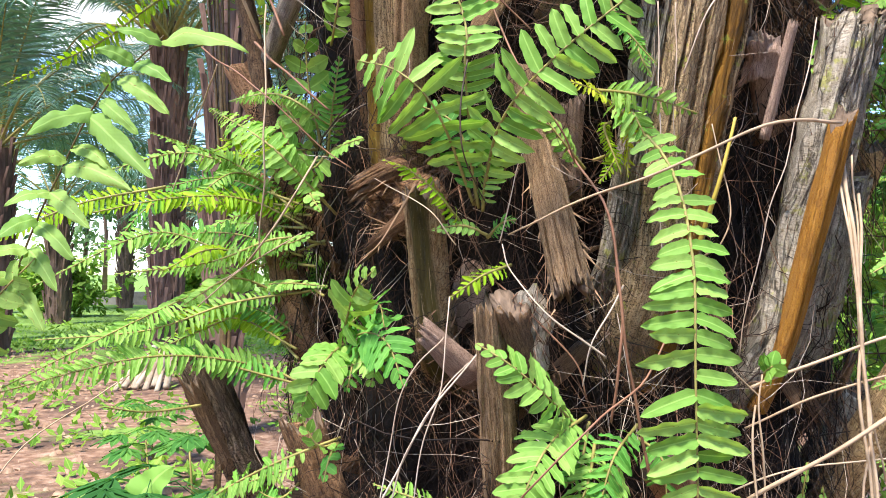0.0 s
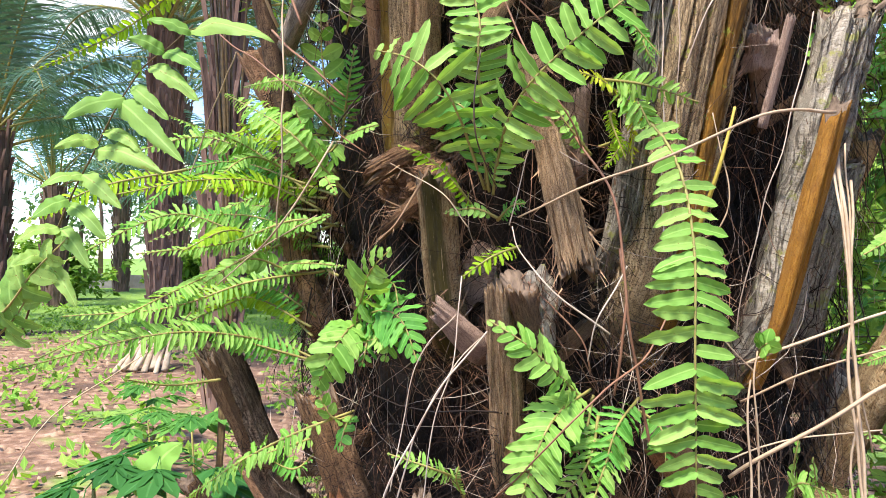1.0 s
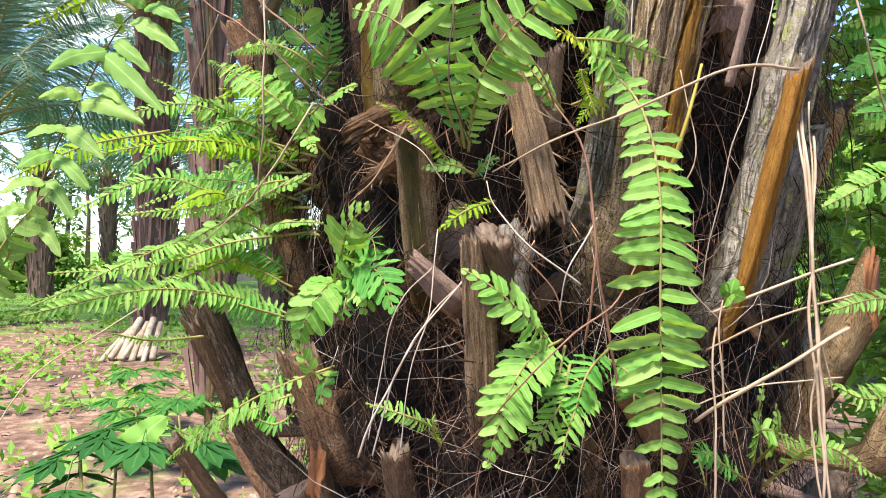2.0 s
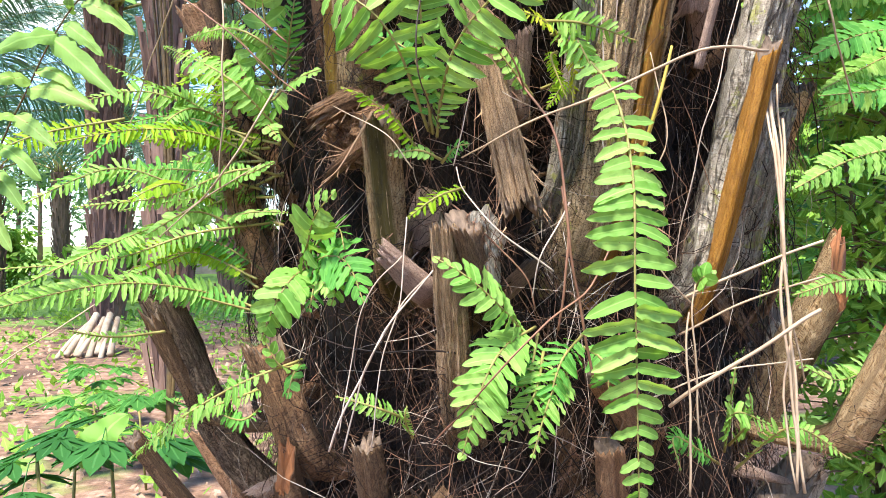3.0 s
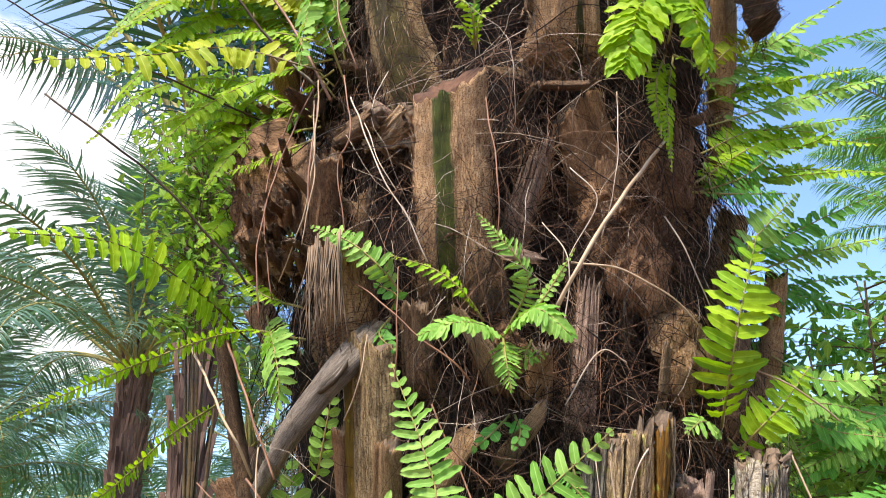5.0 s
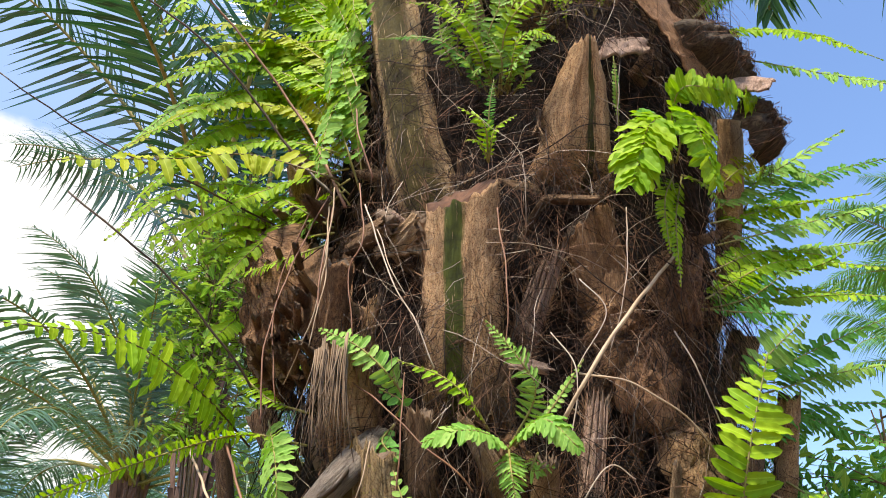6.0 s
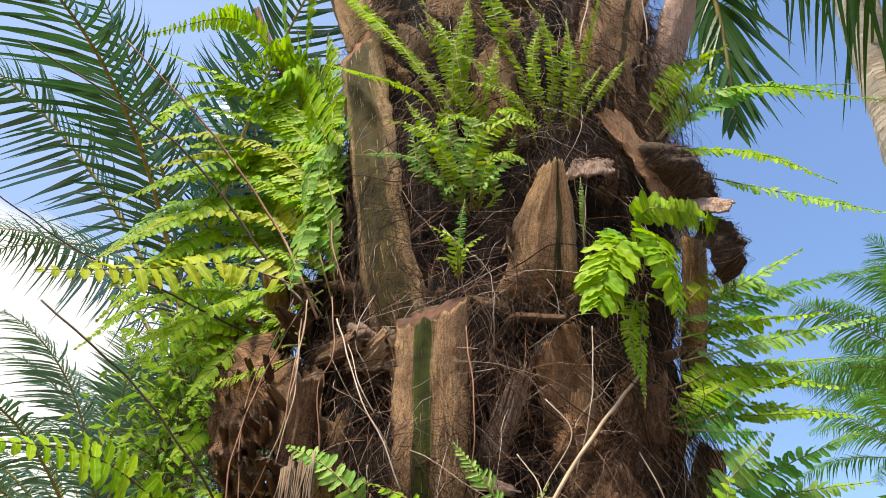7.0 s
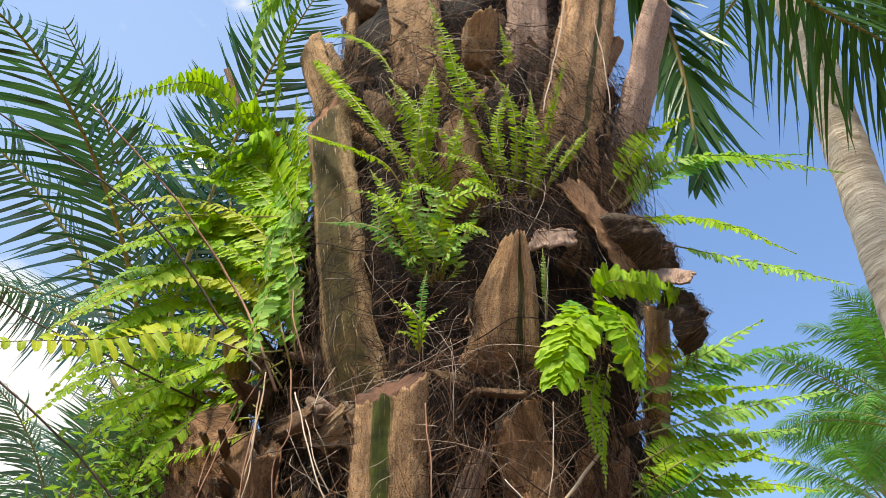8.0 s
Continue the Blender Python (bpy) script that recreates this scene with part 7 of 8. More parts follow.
plant = fern((-0.195, 1.272, 2.9), "large bushy yellow-green fern clump on the trunk side")
frond(plant, [(-0.32, 1.368, 4.438), (-0.411, 1.304, 4.013), (-0.418, 1.307, 3.752), (-0.386, 1.342, 3.539)], 0.166, "fresh", pitch=0.2, fine=True)
frond(plant, [(-0.308, 1.381, 4.297), (-0.346, 1.363, 3.903), (-0.338, 1.375, 3.669), (-0.332, 1.385, 3.459)], 0.133, "lime", pitch=0.2, fine=True)
frond(plant, [(-0.283, 1.394, 4.488), (-0.343, 1.355, 4.251), (-0.457, 1.258, 3.971)], 0.145, "fresh", pitch=0.2, fine=True)
frond(plant, [(-0.257, 1.434, 3.363), (-0.437, 1.4, 3.58), (-0.558, 1.35, 3.609), (-0.676, 1.3, 3.599)], 0.06, "lime", pitch=0.17, fine=True, face=(0,-1,0.6))
frond(plant, [(-0.092, 1.181, 3.097), (-0.171, 1.163, 3.096), (-0.187, 1.138, 2.986), (-0.149, 1.088, 2.846)], 0.079, "lime", pitch=0.2, fine=True)
frond(plant, [(-0.166, 1.244, 2.769), (-0.266, 1.293, 2.995), (-0.39, 1.349, 3.195), (-0.563, 1.15, 3.043)], 0.113, "lime", pitch=0.2, fine=True, face=(0,-1,0.6))
frond(plant, [(-0.161, 1.231, 2.725), (-0.26, 1.258, 2.866), (-0.424, 1.327, 3.041), (-0.557, 1.1, 2.736)], 0.104, "lime", pitch=0.2, fine=True, face=(0,-1,0.6))
frond(plant, [(-0.172, 1.259, 2.816), (-0.323, 1.397, 3.247), (-0.44, 1.301, 3.354), (-0.523, 1.2, 3.291)], 0.124, "lime", pitch=0.2, fine=True, face=(0,-1,0.6))
frond(plant, [(-0.166, 1.261, 2.891), (-0.287, 1.417, 3.343), (-0.38, 1.349, 3.466), (-0.44, 1.301, 3.354)], 0.129, "lime", pitch=0.2, fine=True)
frond(plant, [(-0.16, 1.245, 2.841), (-0.225, 1.25, 3.057), (-0.326, 1.39, 3.412), (-0.368, 1.353, 3.639)], 0.121, "lime", pitch=0.2, fine=True)
frond(plant, [(-0.185, 1.275, 2.793), (-0.329, 1.398, 3.048), (-0.452, 1.301, 3.057), (-0.579, 1.2, 2.944)], 0.102, "lime", pitch=0.2, fine=True, face=(0,-1,0.6))
frond(plant, [(-0.159, 1.22, 2.651), (-0.317, 1.408, 2.956), (-0.459, 1.302, 2.861), (-0.565, 1.05, 2.514)], 0.106, "lime", pitch=0.2, fine=True, face=(0,-1,0.6))
frond(plant, [(-0.162, 1.22, 2.619), (-0.331, 1.402, 2.854), (-0.475, 1.292, 2.746), (-0.567, 1.05, 2.409)], 0.095, "lime", pitch=0.2, fine=True, face=(0,-1,0.6))
frond(plant, [(-0.166, 1.252, 2.828), (-0.231, 1.216, 2.778), (-0.392, 1.354, 3.006), (-0.527, 1.25, 2.907)], 0.098, "lime", pitch=0.2, fine=True, face=(0,-1,0.6))
frond(plant, [(-0.145, 1.21, 2.708), (-0.188, 1.162, 2.785), (-0.232, 1.202, 2.91), (-0.221, 1.127, 2.672)], 0.105, "fresh", pitch=0.2, fine=True)
frond(plant, [(-0.156, 1.22, 2.683), (-0.206, 1.174, 2.711), (-0.223, 1.134, 2.585), (-0.225, 1.108, 2.454)], 0.098, "fresh", pitch=0.2, fine=True)
frond(plant, [(-0.179, 1.289, 2.935), (-0.313, 1.405, 3.164), (-0.367, 1.372, 3.023), (-0.396, 1.356, 2.852)], 0.12, "fresh", pitch=0.2, fine=True)
frond(plant, [(-0.209, 1.392, 3.09), (-0.336, 1.385, 3.356), (-0.401, 1.338, 3.276), (-0.484, 1.266, 3.106)], 0.128, "lime", pitch=0.2, fine=True)
frond(plant, [(-0.169, 1.281, 2.987), (-0.241, 1.354, 3.277), (-0.304, 1.403, 3.507), (-0.418, 1.314, 3.529)], 0.115, "fresh", pitch=0.2, fine=True)
frond(plant, [(-0.134, 1.201, 2.734), (-0.17, 1.18, 2.856), (-0.166, 1.157, 2.967), (-0.224, 1.17, 2.757)], 0.094, "fresh", pitch=0.2, fine=True)
frond(plant, [(-0.194, 1.182, 2.504), (-0.388, 1.2, 2.584), (-0.519, 1.1, 2.496), (-0.685, 1, 2.416)], 0.137, "yellow", pitch=0.18, fat=0.9, dark=True, gaps=0.2, sweep=-15, face=(0,-1,0.3), fine=True)
frond(plant, [(-0.34, 1.407, 2.653), (-0.418, 1.355, 2.503), (-0.461, 1.2, 2.321)], 0.091, "lime", pitch=0.2, fine=True, face=(0,-1,0.6))
frond(plant, [(-0.333, 1.412, 2.59), (-0.389, 1.378, 2.457), (-0.463, 1.2, 2.334)], 0.063, "lime", pitch=0.17, fine=True, face=(0,-1,0.6))
frond(plant, [(-0.353, 1.403, 2.442), (-0.394, 1.379, 2.314), (-0.425, 1.2, 2.127)], 0.083, "lime", pitch=0.17, fine=True, face=(0,-1,0.6))
frond(plant, [(-0.325, 1.419, 2.514), (-0.456, 1.3, 2.497), (-0.574, 1.2, 2.373)], 0.087, "lime", pitch=0.2, fine=True, face=(0,-1,0.6))
frond(plant, [(-0.232, 1.452, 3.097), (-0.308, 1.41, 3.105), (-0.433, 1.319, 3.017), (-0.513, 1.25, 2.793)], 0.107, "lime", pitch=0.2, roll=3, fine=True)
frond(plant, [(-0.205, 1.363, 3.033), (-0.276, 1.426, 3.282), (-0.382, 1.346, 3.508), (-0.512, 1.23, 3.23)], 0.104, "lime", pitch=0.2, roll=24, fine=True)
frond(plant, [(-0.14, 1.199, 2.663), (-0.176, 1.147, 2.769), (-0.327, 1.394, 3.277), (-0.414, 1.332, 3.151)], 0.117, "lime", pitch=0.2, roll=30, fine=True)
frond(plant, [(-0.167, 1.275, 2.97), (-0.303, 1.408, 3.317), (-0.496, 1.235, 3.498), (-0.653, 1.013, 3.136)], 0.103, "lime", pitch=0.2, roll=30, fine=True)
frond(plant, [(-0.146, 1.241, 2.948), (-0.226, 1.238, 2.975), (-0.408, 1.34, 3.04), (-0.531, 1.233, 2.729)], 0.101, "lime", pitch=0.2, roll=-23, fine=True)
frond(plant, [(-0.128, 1.196, 2.746), (-0.189, 1.159, 2.743), (-0.37, 1.374, 2.904), (-0.53, 1.235, 2.724)], 0.107, "lime", pitch=0.2, roll=21, fine=True)
frond(plant, [(-0.239, 1.448, 3.141), (-0.27, 1.391, 3.228), (-0.346, 1.377, 3.404), (-0.471, 1.276, 3.196)], 0.129, "fresh", pitch=0.2, roll=6, fine=True)
frond(plant, [(-0.183, 1.272, 3.029), (-0.373, 1.368, 3.282), (-0.531, 1.3, 3.322), (-0.726, 1.2, 3.339)], 0.098, "lime", pitch=0.2, fine=True, face=(0,-1,0.6))
frond(plant, [(-0.212, 1.354, 3.132), (-0.405, 1.342, 3.301), (-0.598, 1.3, 3.247), (-0.673, 1.2, 2.972)], 0.09, "lime", pitch=0.2, fine=True, face=(0,-1,0.6))
frond(plant, [(-0.184, 1.266, 2.863), (-0.38, 1.369, 3.077), (-0.512, 1.3, 3.027), (-0.621, 1.2, 2.867)], 0.087, "yellow", pitch=0.2, fine=True, face=(0,-1,0.6))
frond(plant, [(-0.17, 1.211, 2.458), (-0.381, 1.374, 2.858), (-0.546, 1.25, 2.803), (-0.644, 1.1, 2.494)], 0.075, "fresh", pitch=0.19, fine=True, face=(0,-1,0.6))
frond(plant, [(-0.174, 1.219, 2.493), (-0.373, 1.382, 2.79), (-0.496, 1.25, 2.682), (-0.563, 1.15, 2.453)], 0.08, "lime", pitch=0.2, fine=True, face=(0,-1,0.6))
frond(plant, [(-0.194, 1.183, 2.371), (-0.382, 1.385, 2.476), (-0.463, 1.2, 2.327)], 0.041, "lime", pitch=0.18, fine=True, face=(0,-1,0.6))
frond(plant, [(-0.199, 1.191, 2.403), (-0.379, 1.386, 2.537), (-0.465, 1.25, 2.394)], 0.061, "lime", pitch=0.18, fine=True, face=(0,-1,0.6))
frond(plant, [(-0.201, 1.172, 2.338), (-0.303, 1.2, 2.314), (-0.418, 1.25, 2.302)], 0.045, "lime", pitch=0.18, fine=True, face=(0,-1,0.6))
frond(plant, [(-0.146, 1.185, 2.471), (-0.193, 1.165, 2.621), (-0.326, 1.405, 3.114)], 0.094, "fresh", pitch=0.18, fine=True)
frond(plant, [(-0.142, 1.185, 2.499), (-0.169, 1.143, 2.652), (-0.228, 1.193, 2.889)], 0.082, "fresh", pitch=0.18, fine=True)
frond(plant, [(-0.167, 1.218, 2.552), (-0.25, 1.238, 2.729), (-0.384, 1.368, 2.992)], 0.096, "yellow", pitch=0.18, fine=True)
frond(plant, [(-0.167, 1.227, 2.621), (-0.226, 1.227, 2.902), (-0.317, 1.406, 3.327)], 0.096, "fresh", pitch=0.18, fine=True)
frond(plant, [(-0.185, 1.264, 2.717), (-0.332, 1.4, 3.176), (-0.448, 1.308, 3.19)], 0.097, "lime", pitch=0.18, fine=True)
frond(plant, [(-0.187, 1.275, 2.891), (-0.285, 1.426, 3.325), (-0.354, 1.375, 3.551)], 0.108, "fresh", pitch=0.18, fine=True)
frond(plant, [(-0.176, 1.265, 2.941), (-0.21, 1.249, 3.2), (-0.282, 1.42, 3.699)], 0.097, "lime", pitch=0.18, fine=True)
frond(plant, [(-0.184, 1.227, 2.59), (-0.351, 1.397, 2.821), (-0.466, 1.35, 2.78), (-0.58, 1.3, 2.846)], 0.083, "yellow", pitch=0.2, fine=True, face=(0,-1,0.6))
frond(plant, [(-0.197, 1.187, 2.387), (-0.424, 1.35, 2.609), (-0.564, 1.25, 2.522), (-0.638, 1.15, 2.332)], 0.068, "lime", pitch=0.2, fine=True, face=(0,-1,0.6))
frond(plant, [(-0.16, 1.188, 2.627), (-0.353, 1.3, 2.808), (-0.515, 1.2, 2.723), (-0.626, 1.1, 2.521)], 0.083, "yellow", pitch=0.2, fine=True, face=(0,-1,0.6))
frond(plant, [(-0.152, 1.172, 2.555), (-0.363, 1.3, 2.705), (-0.519, 1.2, 2.581), (-0.59, 1.1, 2.366)], 0.075, "lime", pitch=0.2, fine=True, face=(0,-1,0.6))
frond(plant, [(-0.173, 1.177, 2.529), (-0.342, 1.3, 2.579), (-0.449, 1.2, 2.428), (-0.527, 1.15, 2.276)], 0.07, "lime", pitch=0.2, fine=True, face=(0,-1,0.6))
frond(plant, [(-0.17, 1.209, 2.707), (-0.402, 1.3, 2.937), (-0.543, 1.2, 2.842), (-0.661, 1.15, 2.71)], 0.08, "lime", pitch=0.2, fine=True, face=(0,-1,0.6))
frond(plant, [(-0.168, 1.168, 2.495), (-0.302, 1.3, 2.491), (-0.387, 1.25, 2.355), (-0.425, 1.2, 2.234)], 0.069, "lime", pitch=0.2, fine=True, face=(0,-1,0.6))
frond(plant, [(-0.164, 1.21, 2.775), (-0.36, 1.3, 3.039), (-0.528, 1.25, 3.045), (-0.662, 1.2, 2.95)], 0.085, "yellow", pitch=0.2, fine=True, face=(0,-1,0.6))
frond(plant, [(-0.179, 1.246, 2.896), (-0.401, 1.35, 3.265), (-0.542, 1.3, 3.299), (-0.673, 1.25, 3.236)], 0.087, "lime", pitch=0.2, fine=True, face=(0,-1,0.6))
frond(plant, [(-0.178, 1.176, 2.473), (-0.313, 1.3, 2.408), (-0.345, 1.25, 2.258)], 0.065, "fresh", pitch=0.2, fine=True, face=(0,-1,0.6))
frond(plant, [(0.054, 1.084, 2.721), (0.064, 1.008, 2.804), (0.1, 0.957, 2.813), (0.158, 0.935, 2.773)], 0.056, "lime", pitch=0.16, fine=True)
frond(plant, [(0.14, 1.058, 2.7), (0.162, 0.985, 2.783), (0.209, 0.941, 2.816), (0.28, 0.922, 2.745)], 0.061, "lime", pitch=0.15, fine=True)
frond(plant, [(0.161, 1.044, 2.623), (0.169, 0.973, 2.67), (0.202, 0.941, 2.688), (0.245, 0.93, 2.647)], 0.056, "lime", pitch=0.15, fine=True)
frond(plant, [(0.091, 1.07, 2.676), (0.101, 1.017, 2.744), (0.089, 1.003, 2.872)], 0.057, "fresh", pitch=0.17, fine=True)
frond(plant, [(0.115, 1.063, 2.671), (0.137, 1.008, 2.72), (0.151, 0.987, 2.82)], 0.056, "fresh", pitch=0.17, fine=True)
frond(plant, [(0.066, 1.078, 2.7), (0.028, 1.041, 2.749), (0.014, 1.03, 2.843)], 0.055, "fresh", pitch=0.17, fine=True)
frond(plant, [(0.102, 1.065, 2.641), (0.077, 1.011, 2.671), (0.041, 1.013, 2.705)], 0.053, "fresh", pitch=0.17, fine=True)

# ---- dry stalks and aerial roots ----
stalk([(0.446, 0.958, 1.535), (0.35, 0.902, 1.523), (0.225, 0.882, 1.471), (0.117, 0.933, 1.43), (0.063, 0.982, 1.406)], 0.0027, 0.0013, "stalk")
stalk([(0.137, 0.982, 1.505), (0.172, 0.94, 1.441), (0.185, 0.93, 1.347), (0.199, 0.94, 1.26), (0.227, 0.972, 1.118)], 0.002, 0.0024, "stalk_red")
stalk([(0.189, 0.96, 1.367), (0.191, 0.94, 1.286), (0.18, 0.96, 1.189)], 0.0027, 0.002, "stalk_red")
stalk([(0.026, 0.939, 1.056), (0.087, 0.866, 1.141), (0.147, 0.861, 1.205), (0.215, 0.921, 1.249), (0.272, 0.977, 1.34)], 0.0013, 0.0016, "stalk_red")
stalk([(0.318, 0.956, 1.093), (0.387, 0.913, 1.155), (0.487, 0.911, 1.214)], 0.003, 0.0033, "stalk")
stalk([(0.339, 0.982, 1.177), (0.42, 0.947, 1.228), (0.503, 0.941, 1.255)], 0.0017, 0.002, "stalk")
stalk([(0.347, 0.984, 1.225), (0.42, 0.947, 1.268), (0.503, 0.941, 1.299)], 0.0024, 0.0024, "stalk")
stalk([(0.468, 1.013, 1.514), (0.459, 0.964, 1.397), (0.458, 0.942, 1.262), (0.488, 0.979, 1.052)], 0.0028, 0.0031, "stalk")
stalk([(0.483, 1.022, 1.504), (0.473, 0.982, 1.383), (0.462, 0.954, 1.261), (0.502, 0.987, 1.119)], 0.0017, 0.0017, "stalk")
stalk([(0.288, 0.97, 1.099), (0.401, 0.982, 1.133), (0.517, 0.996, 1.142)], 0.0014, 0.0014, "stalk")
stalk([(0.055, 0.984, 1.395), (0.066, 0.971, 1.36), (0.11, 0.954, 1.309), (0.179, 0.97, 1.262)], 0.001, 0.0017, "rootlet")
stalk([(0.039, 0.998, 1.36), (0.095, 0.976, 1.307), (0.14, 0.971, 1.256), (0.155, 0.981, 1.213)], 0.0014, 0.0014, "stalk_red")
stalk([(0.026, 0.96, 1.264), (-0.03, 0.957, 1.193), (-0.087, 0.98, 1.09), (-0.112, 1.016, 1.029)], 0.0014, 0.0018, "rootlet")
stalk([(0.018, 0.973, 1.254), (-0.016, 0.962, 1.22), (-0.058, 0.967, 1.143), (-0.088, 1.003, 1.033)], 0.0011, 0.0014, "rootlet")
stalk([(-0.005, 0.99, 1.331), (-0.017, 0.973, 1.226), (-0.043, 0.983, 1.125), (-0.054, 1.009, 1.032)], 0.0011, 0.0011, "rootlet")
stalk([(0.325, 0.958, 1.54), (0.302, 0.953, 1.463), (0.284, 0.98, 1.388)], 0.0024, 0.0038, "stalk_yellow")
stalk([(0.335, 0.992, 1.256), (0.35, 0.954, 1.396), (0.378, 0.942, 1.502), (0.422, 0.969, 1.659)], 0.001, 0.001, "rootlet")
stalk([(0.358, 0.967, 1.053), (0.346, 0.953, 1.192), (0.354, 0.966, 1.245)], 0.0017, 0.0014, "stalk")
stalk([(0.287, 0.97, 1.299), (0.317, 0.956, 1.253), (0.354, 0.966, 1.218)], 0.0014, 0.001, "stalk")
stalk([(0.234, 0.952, 1.675), (0.235, 0.943, 1.529), (0.239, 0.963, 1.368)], 0.001, 0.001, "rootlet")
stalk([(0.258, 0.955, 1.676), (0.252, 0.944, 1.584), (0.262, 0.966, 1.465)], 0.001, 0.0007, "rootlet")
stalk([(0.301, 0.973, 1.535), (0.316, 0.956, 1.443), (0.302, 0.953, 1.395), (0.29, 0.981, 1.382)], 0.001, 0.0014, "stalk")
stalk([(0.044, 0.997, 1.691), (0.074, 0.949, 1.606), (0.117, 0.933, 1.528), (0.141, 0.961, 1.491)], 0.0017, 0.0014, "stalk_red")
stalk([(0.016, 0.921, 1.599), (0.009, 0.913, 1.537), (0.016, 0.921, 1.486), (0.038, 0.988, 1.445)], 0.0014, 0.001, "stalk_dark")
stalk([(0.053, 0.995, 1.396), (0.078, 0.949, 1.49), (0.088, 0.947, 1.496)], 0.001, 0.0007, "rootlet")
stalk([(0.003, 0.988, 1.395), (-0.032, 0.979, 1.437), (-0.101, 1.021, 1.477)], 0.0011, 0.0007, "stalk")
stalk([(-0.277, 1.151, 1.744), (-0.265, 1.108, 1.56), (-0.284, 1.16, 1.384)], 0.0017, 0.0017, "stalk")
stalk([(-0.385, 1.199, 1.699), (-0.265, 1.109, 1.604), (-0.191, 1.108, 1.536), (-0.143, 1.107, 1.503)], 0.0016, 0.0012, "stalk_red")
stalk([(-0.338, 1.131, 1.655), (-0.404, 1.232, 1.592), (-0.473, 1.301, 1.472)], 0.0013, 0.0013, "stalk")
stalk([(-0.194, 1.123, 1.522), (-0.23, 1.102, 1.454), (-0.297, 1.144, 1.375), (-0.428, 1.344, 1.329)], 0.0021, 0.0017, "stalk")
stalk([(-0.223, 1.152, 1.417), (-0.35, 1.181, 1.341), (-0.504, 1.266, 1.21), (-0.598, 1.127, 1.125), (-0.634, 1.049, 1.04)], 0.0013, 0.0013, "stalk")
stalk([(-0.096, 1.007, 1.054), (-0.06, 0.99, 1.223), (-0.011, 1.003, 1.28)], 0.0011, 0.0011, "rootlet")
stalk([(0.149, 0.961, 1.23), (0.159, 0.94, 1.286), (0.192, 0.94, 1.347)], 0.001, 0.0014, "rootlet")
stalk([(-0.05, 1.029, 1.471), (-0.093, 1.017, 1.399), (-0.119, 1.02, 1.377)], 0.0030, 0.0008, "fringe", label="frayed brown root end hanging in a hollow")
stalk([(0.439, 1.053, 2.236), (0.318, 0.956, 2.073), (0.242, 0.933, 1.962), (0.203, 0.96, 1.9)], 0.0035, 0.0044, "stalk")
stalk([(-0.137, 1.082, 2.42), (-0.117, 1.034, 2.26), (-0.138, 1.044, 2.211), (-0.131, 1.039, 2.113), (-0.114, 1.063, 2.001)], 0.0019, 0.0015, "stalk_red")
stalk([(-0.187, 1.111, 2.431), (-0.188, 1.066, 2.204), (-0.22, 1.093, 2.079), (-0.259, 1.161, 2.035)], 0.002, 0.0015, "stalk")
stalk([(-0.222, 1.148, 2.459), (-0.286, 1.17, 2.267), (-0.283, 1.143, 2.137), (-0.263, 1.135, 1.993)], 0.0021, 0.0016, "stalk_red")
stalk([(-0.12, 1.066, 2.36), (-0.071, 1.006, 2.187), (-0.017, 0.973, 2.066), (0.012, 0.985, 1.993)], 0.0019, 0.0014, "rootlet")
stalk([(0.233, 0.972, 1.979), (0.307, 0.964, 1.959), (0.395, 0.991, 1.915), (0.448, 1.037, 1.873)], 0.0022, 0.0017, "stalk")
stalk([(0.119, 0.964, 2.281), (0.128, 0.942, 2.093), (0.12, 0.963, 1.989)], 0.0018, 0.0013, "stalk_red")
stalk([(-0.466, 1.329, 1.99), (-0.324, 1.114, 1.783), (-0.284, 1.159, 1.696)], 0.003, 0.003, "stalk")
stalk([(-0.041, 0.982, 1.787), (-0.036, 0.97, 1.888), (-0.033, 1.001, 1.992)], 0.0017, 0.0013, "stalk_red")
stalk([(-0.086, 1.036, 1.893), (-0.097, 1.008, 1.813), (-0.125, 1.047, 1.761)], 0.0017, 0.0013, "stalk")
stalk([(-0.094, 1.057, 2.296), (-0.063, 1.013, 2.191), (-0.035, 1.012, 2.137)], 0.0014, 0.001, "rootlet")
stalk([(0.356, 0.998, 1.724), (0.3, 0.962, 1.671), (0.269, 0.967, 1.594)], 0.0016, 0.0012, "rootlet")
stalk([(0.196, 0.98, 2.051), (0.231, 0.962, 1.975), (0.217, 0.981, 1.882)], 0.0013, 0.0013, "rootlet")
stalk([(0.356, 1.015, 2.318), (0.328, 0.989, 2.141), (0.294, 0.992, 2.033)], 0.0014, 0.0009, "rootlet")
stalk([(0.25, 0.984, 2.151), (0.286, 0.97, 2.082), (0.234, 0.973, 1.988)], 0.0013, 0.0009, "rootlet")
stalk([(0.408, 1.029, 2.076), (0.432, 1.018, 2), (0.467, 1.048, 1.923)], 0.0018, 0.0014, "rootlet")
stalk([(0.009, 0.986, 1.769), (0.039, 0.957, 1.696), (0.092, 0.967, 1.648)], 0.0016, 0.0012, "stalk_red")
stalk([(-0.136, 1.078, 2.018), (-0.057, 1.011, 1.93), (0.036, 0.978, 1.835), (0.069, 0.991, 1.802)], 0.0018, 0.0018, "stalk_red")
stalk([(0.205, 0.971, 1.758), (0.261, 0.966, 1.831), (0.305, 0.984, 1.817)], 0.0012, 0.0012, "rootlet")
stalk([(0.511, 1.04, 1.816), (0.562, 1.027, 1.783), (0.643, 1.07, 1.736)], 0.0018, 0.0018, "stalk")
stalk([(0.542, 1.037, 1.69), (0.562, 1.027, 1.588), (0.641, 1.125, 1.491)], 0.0021, 0.0017, "stalk")
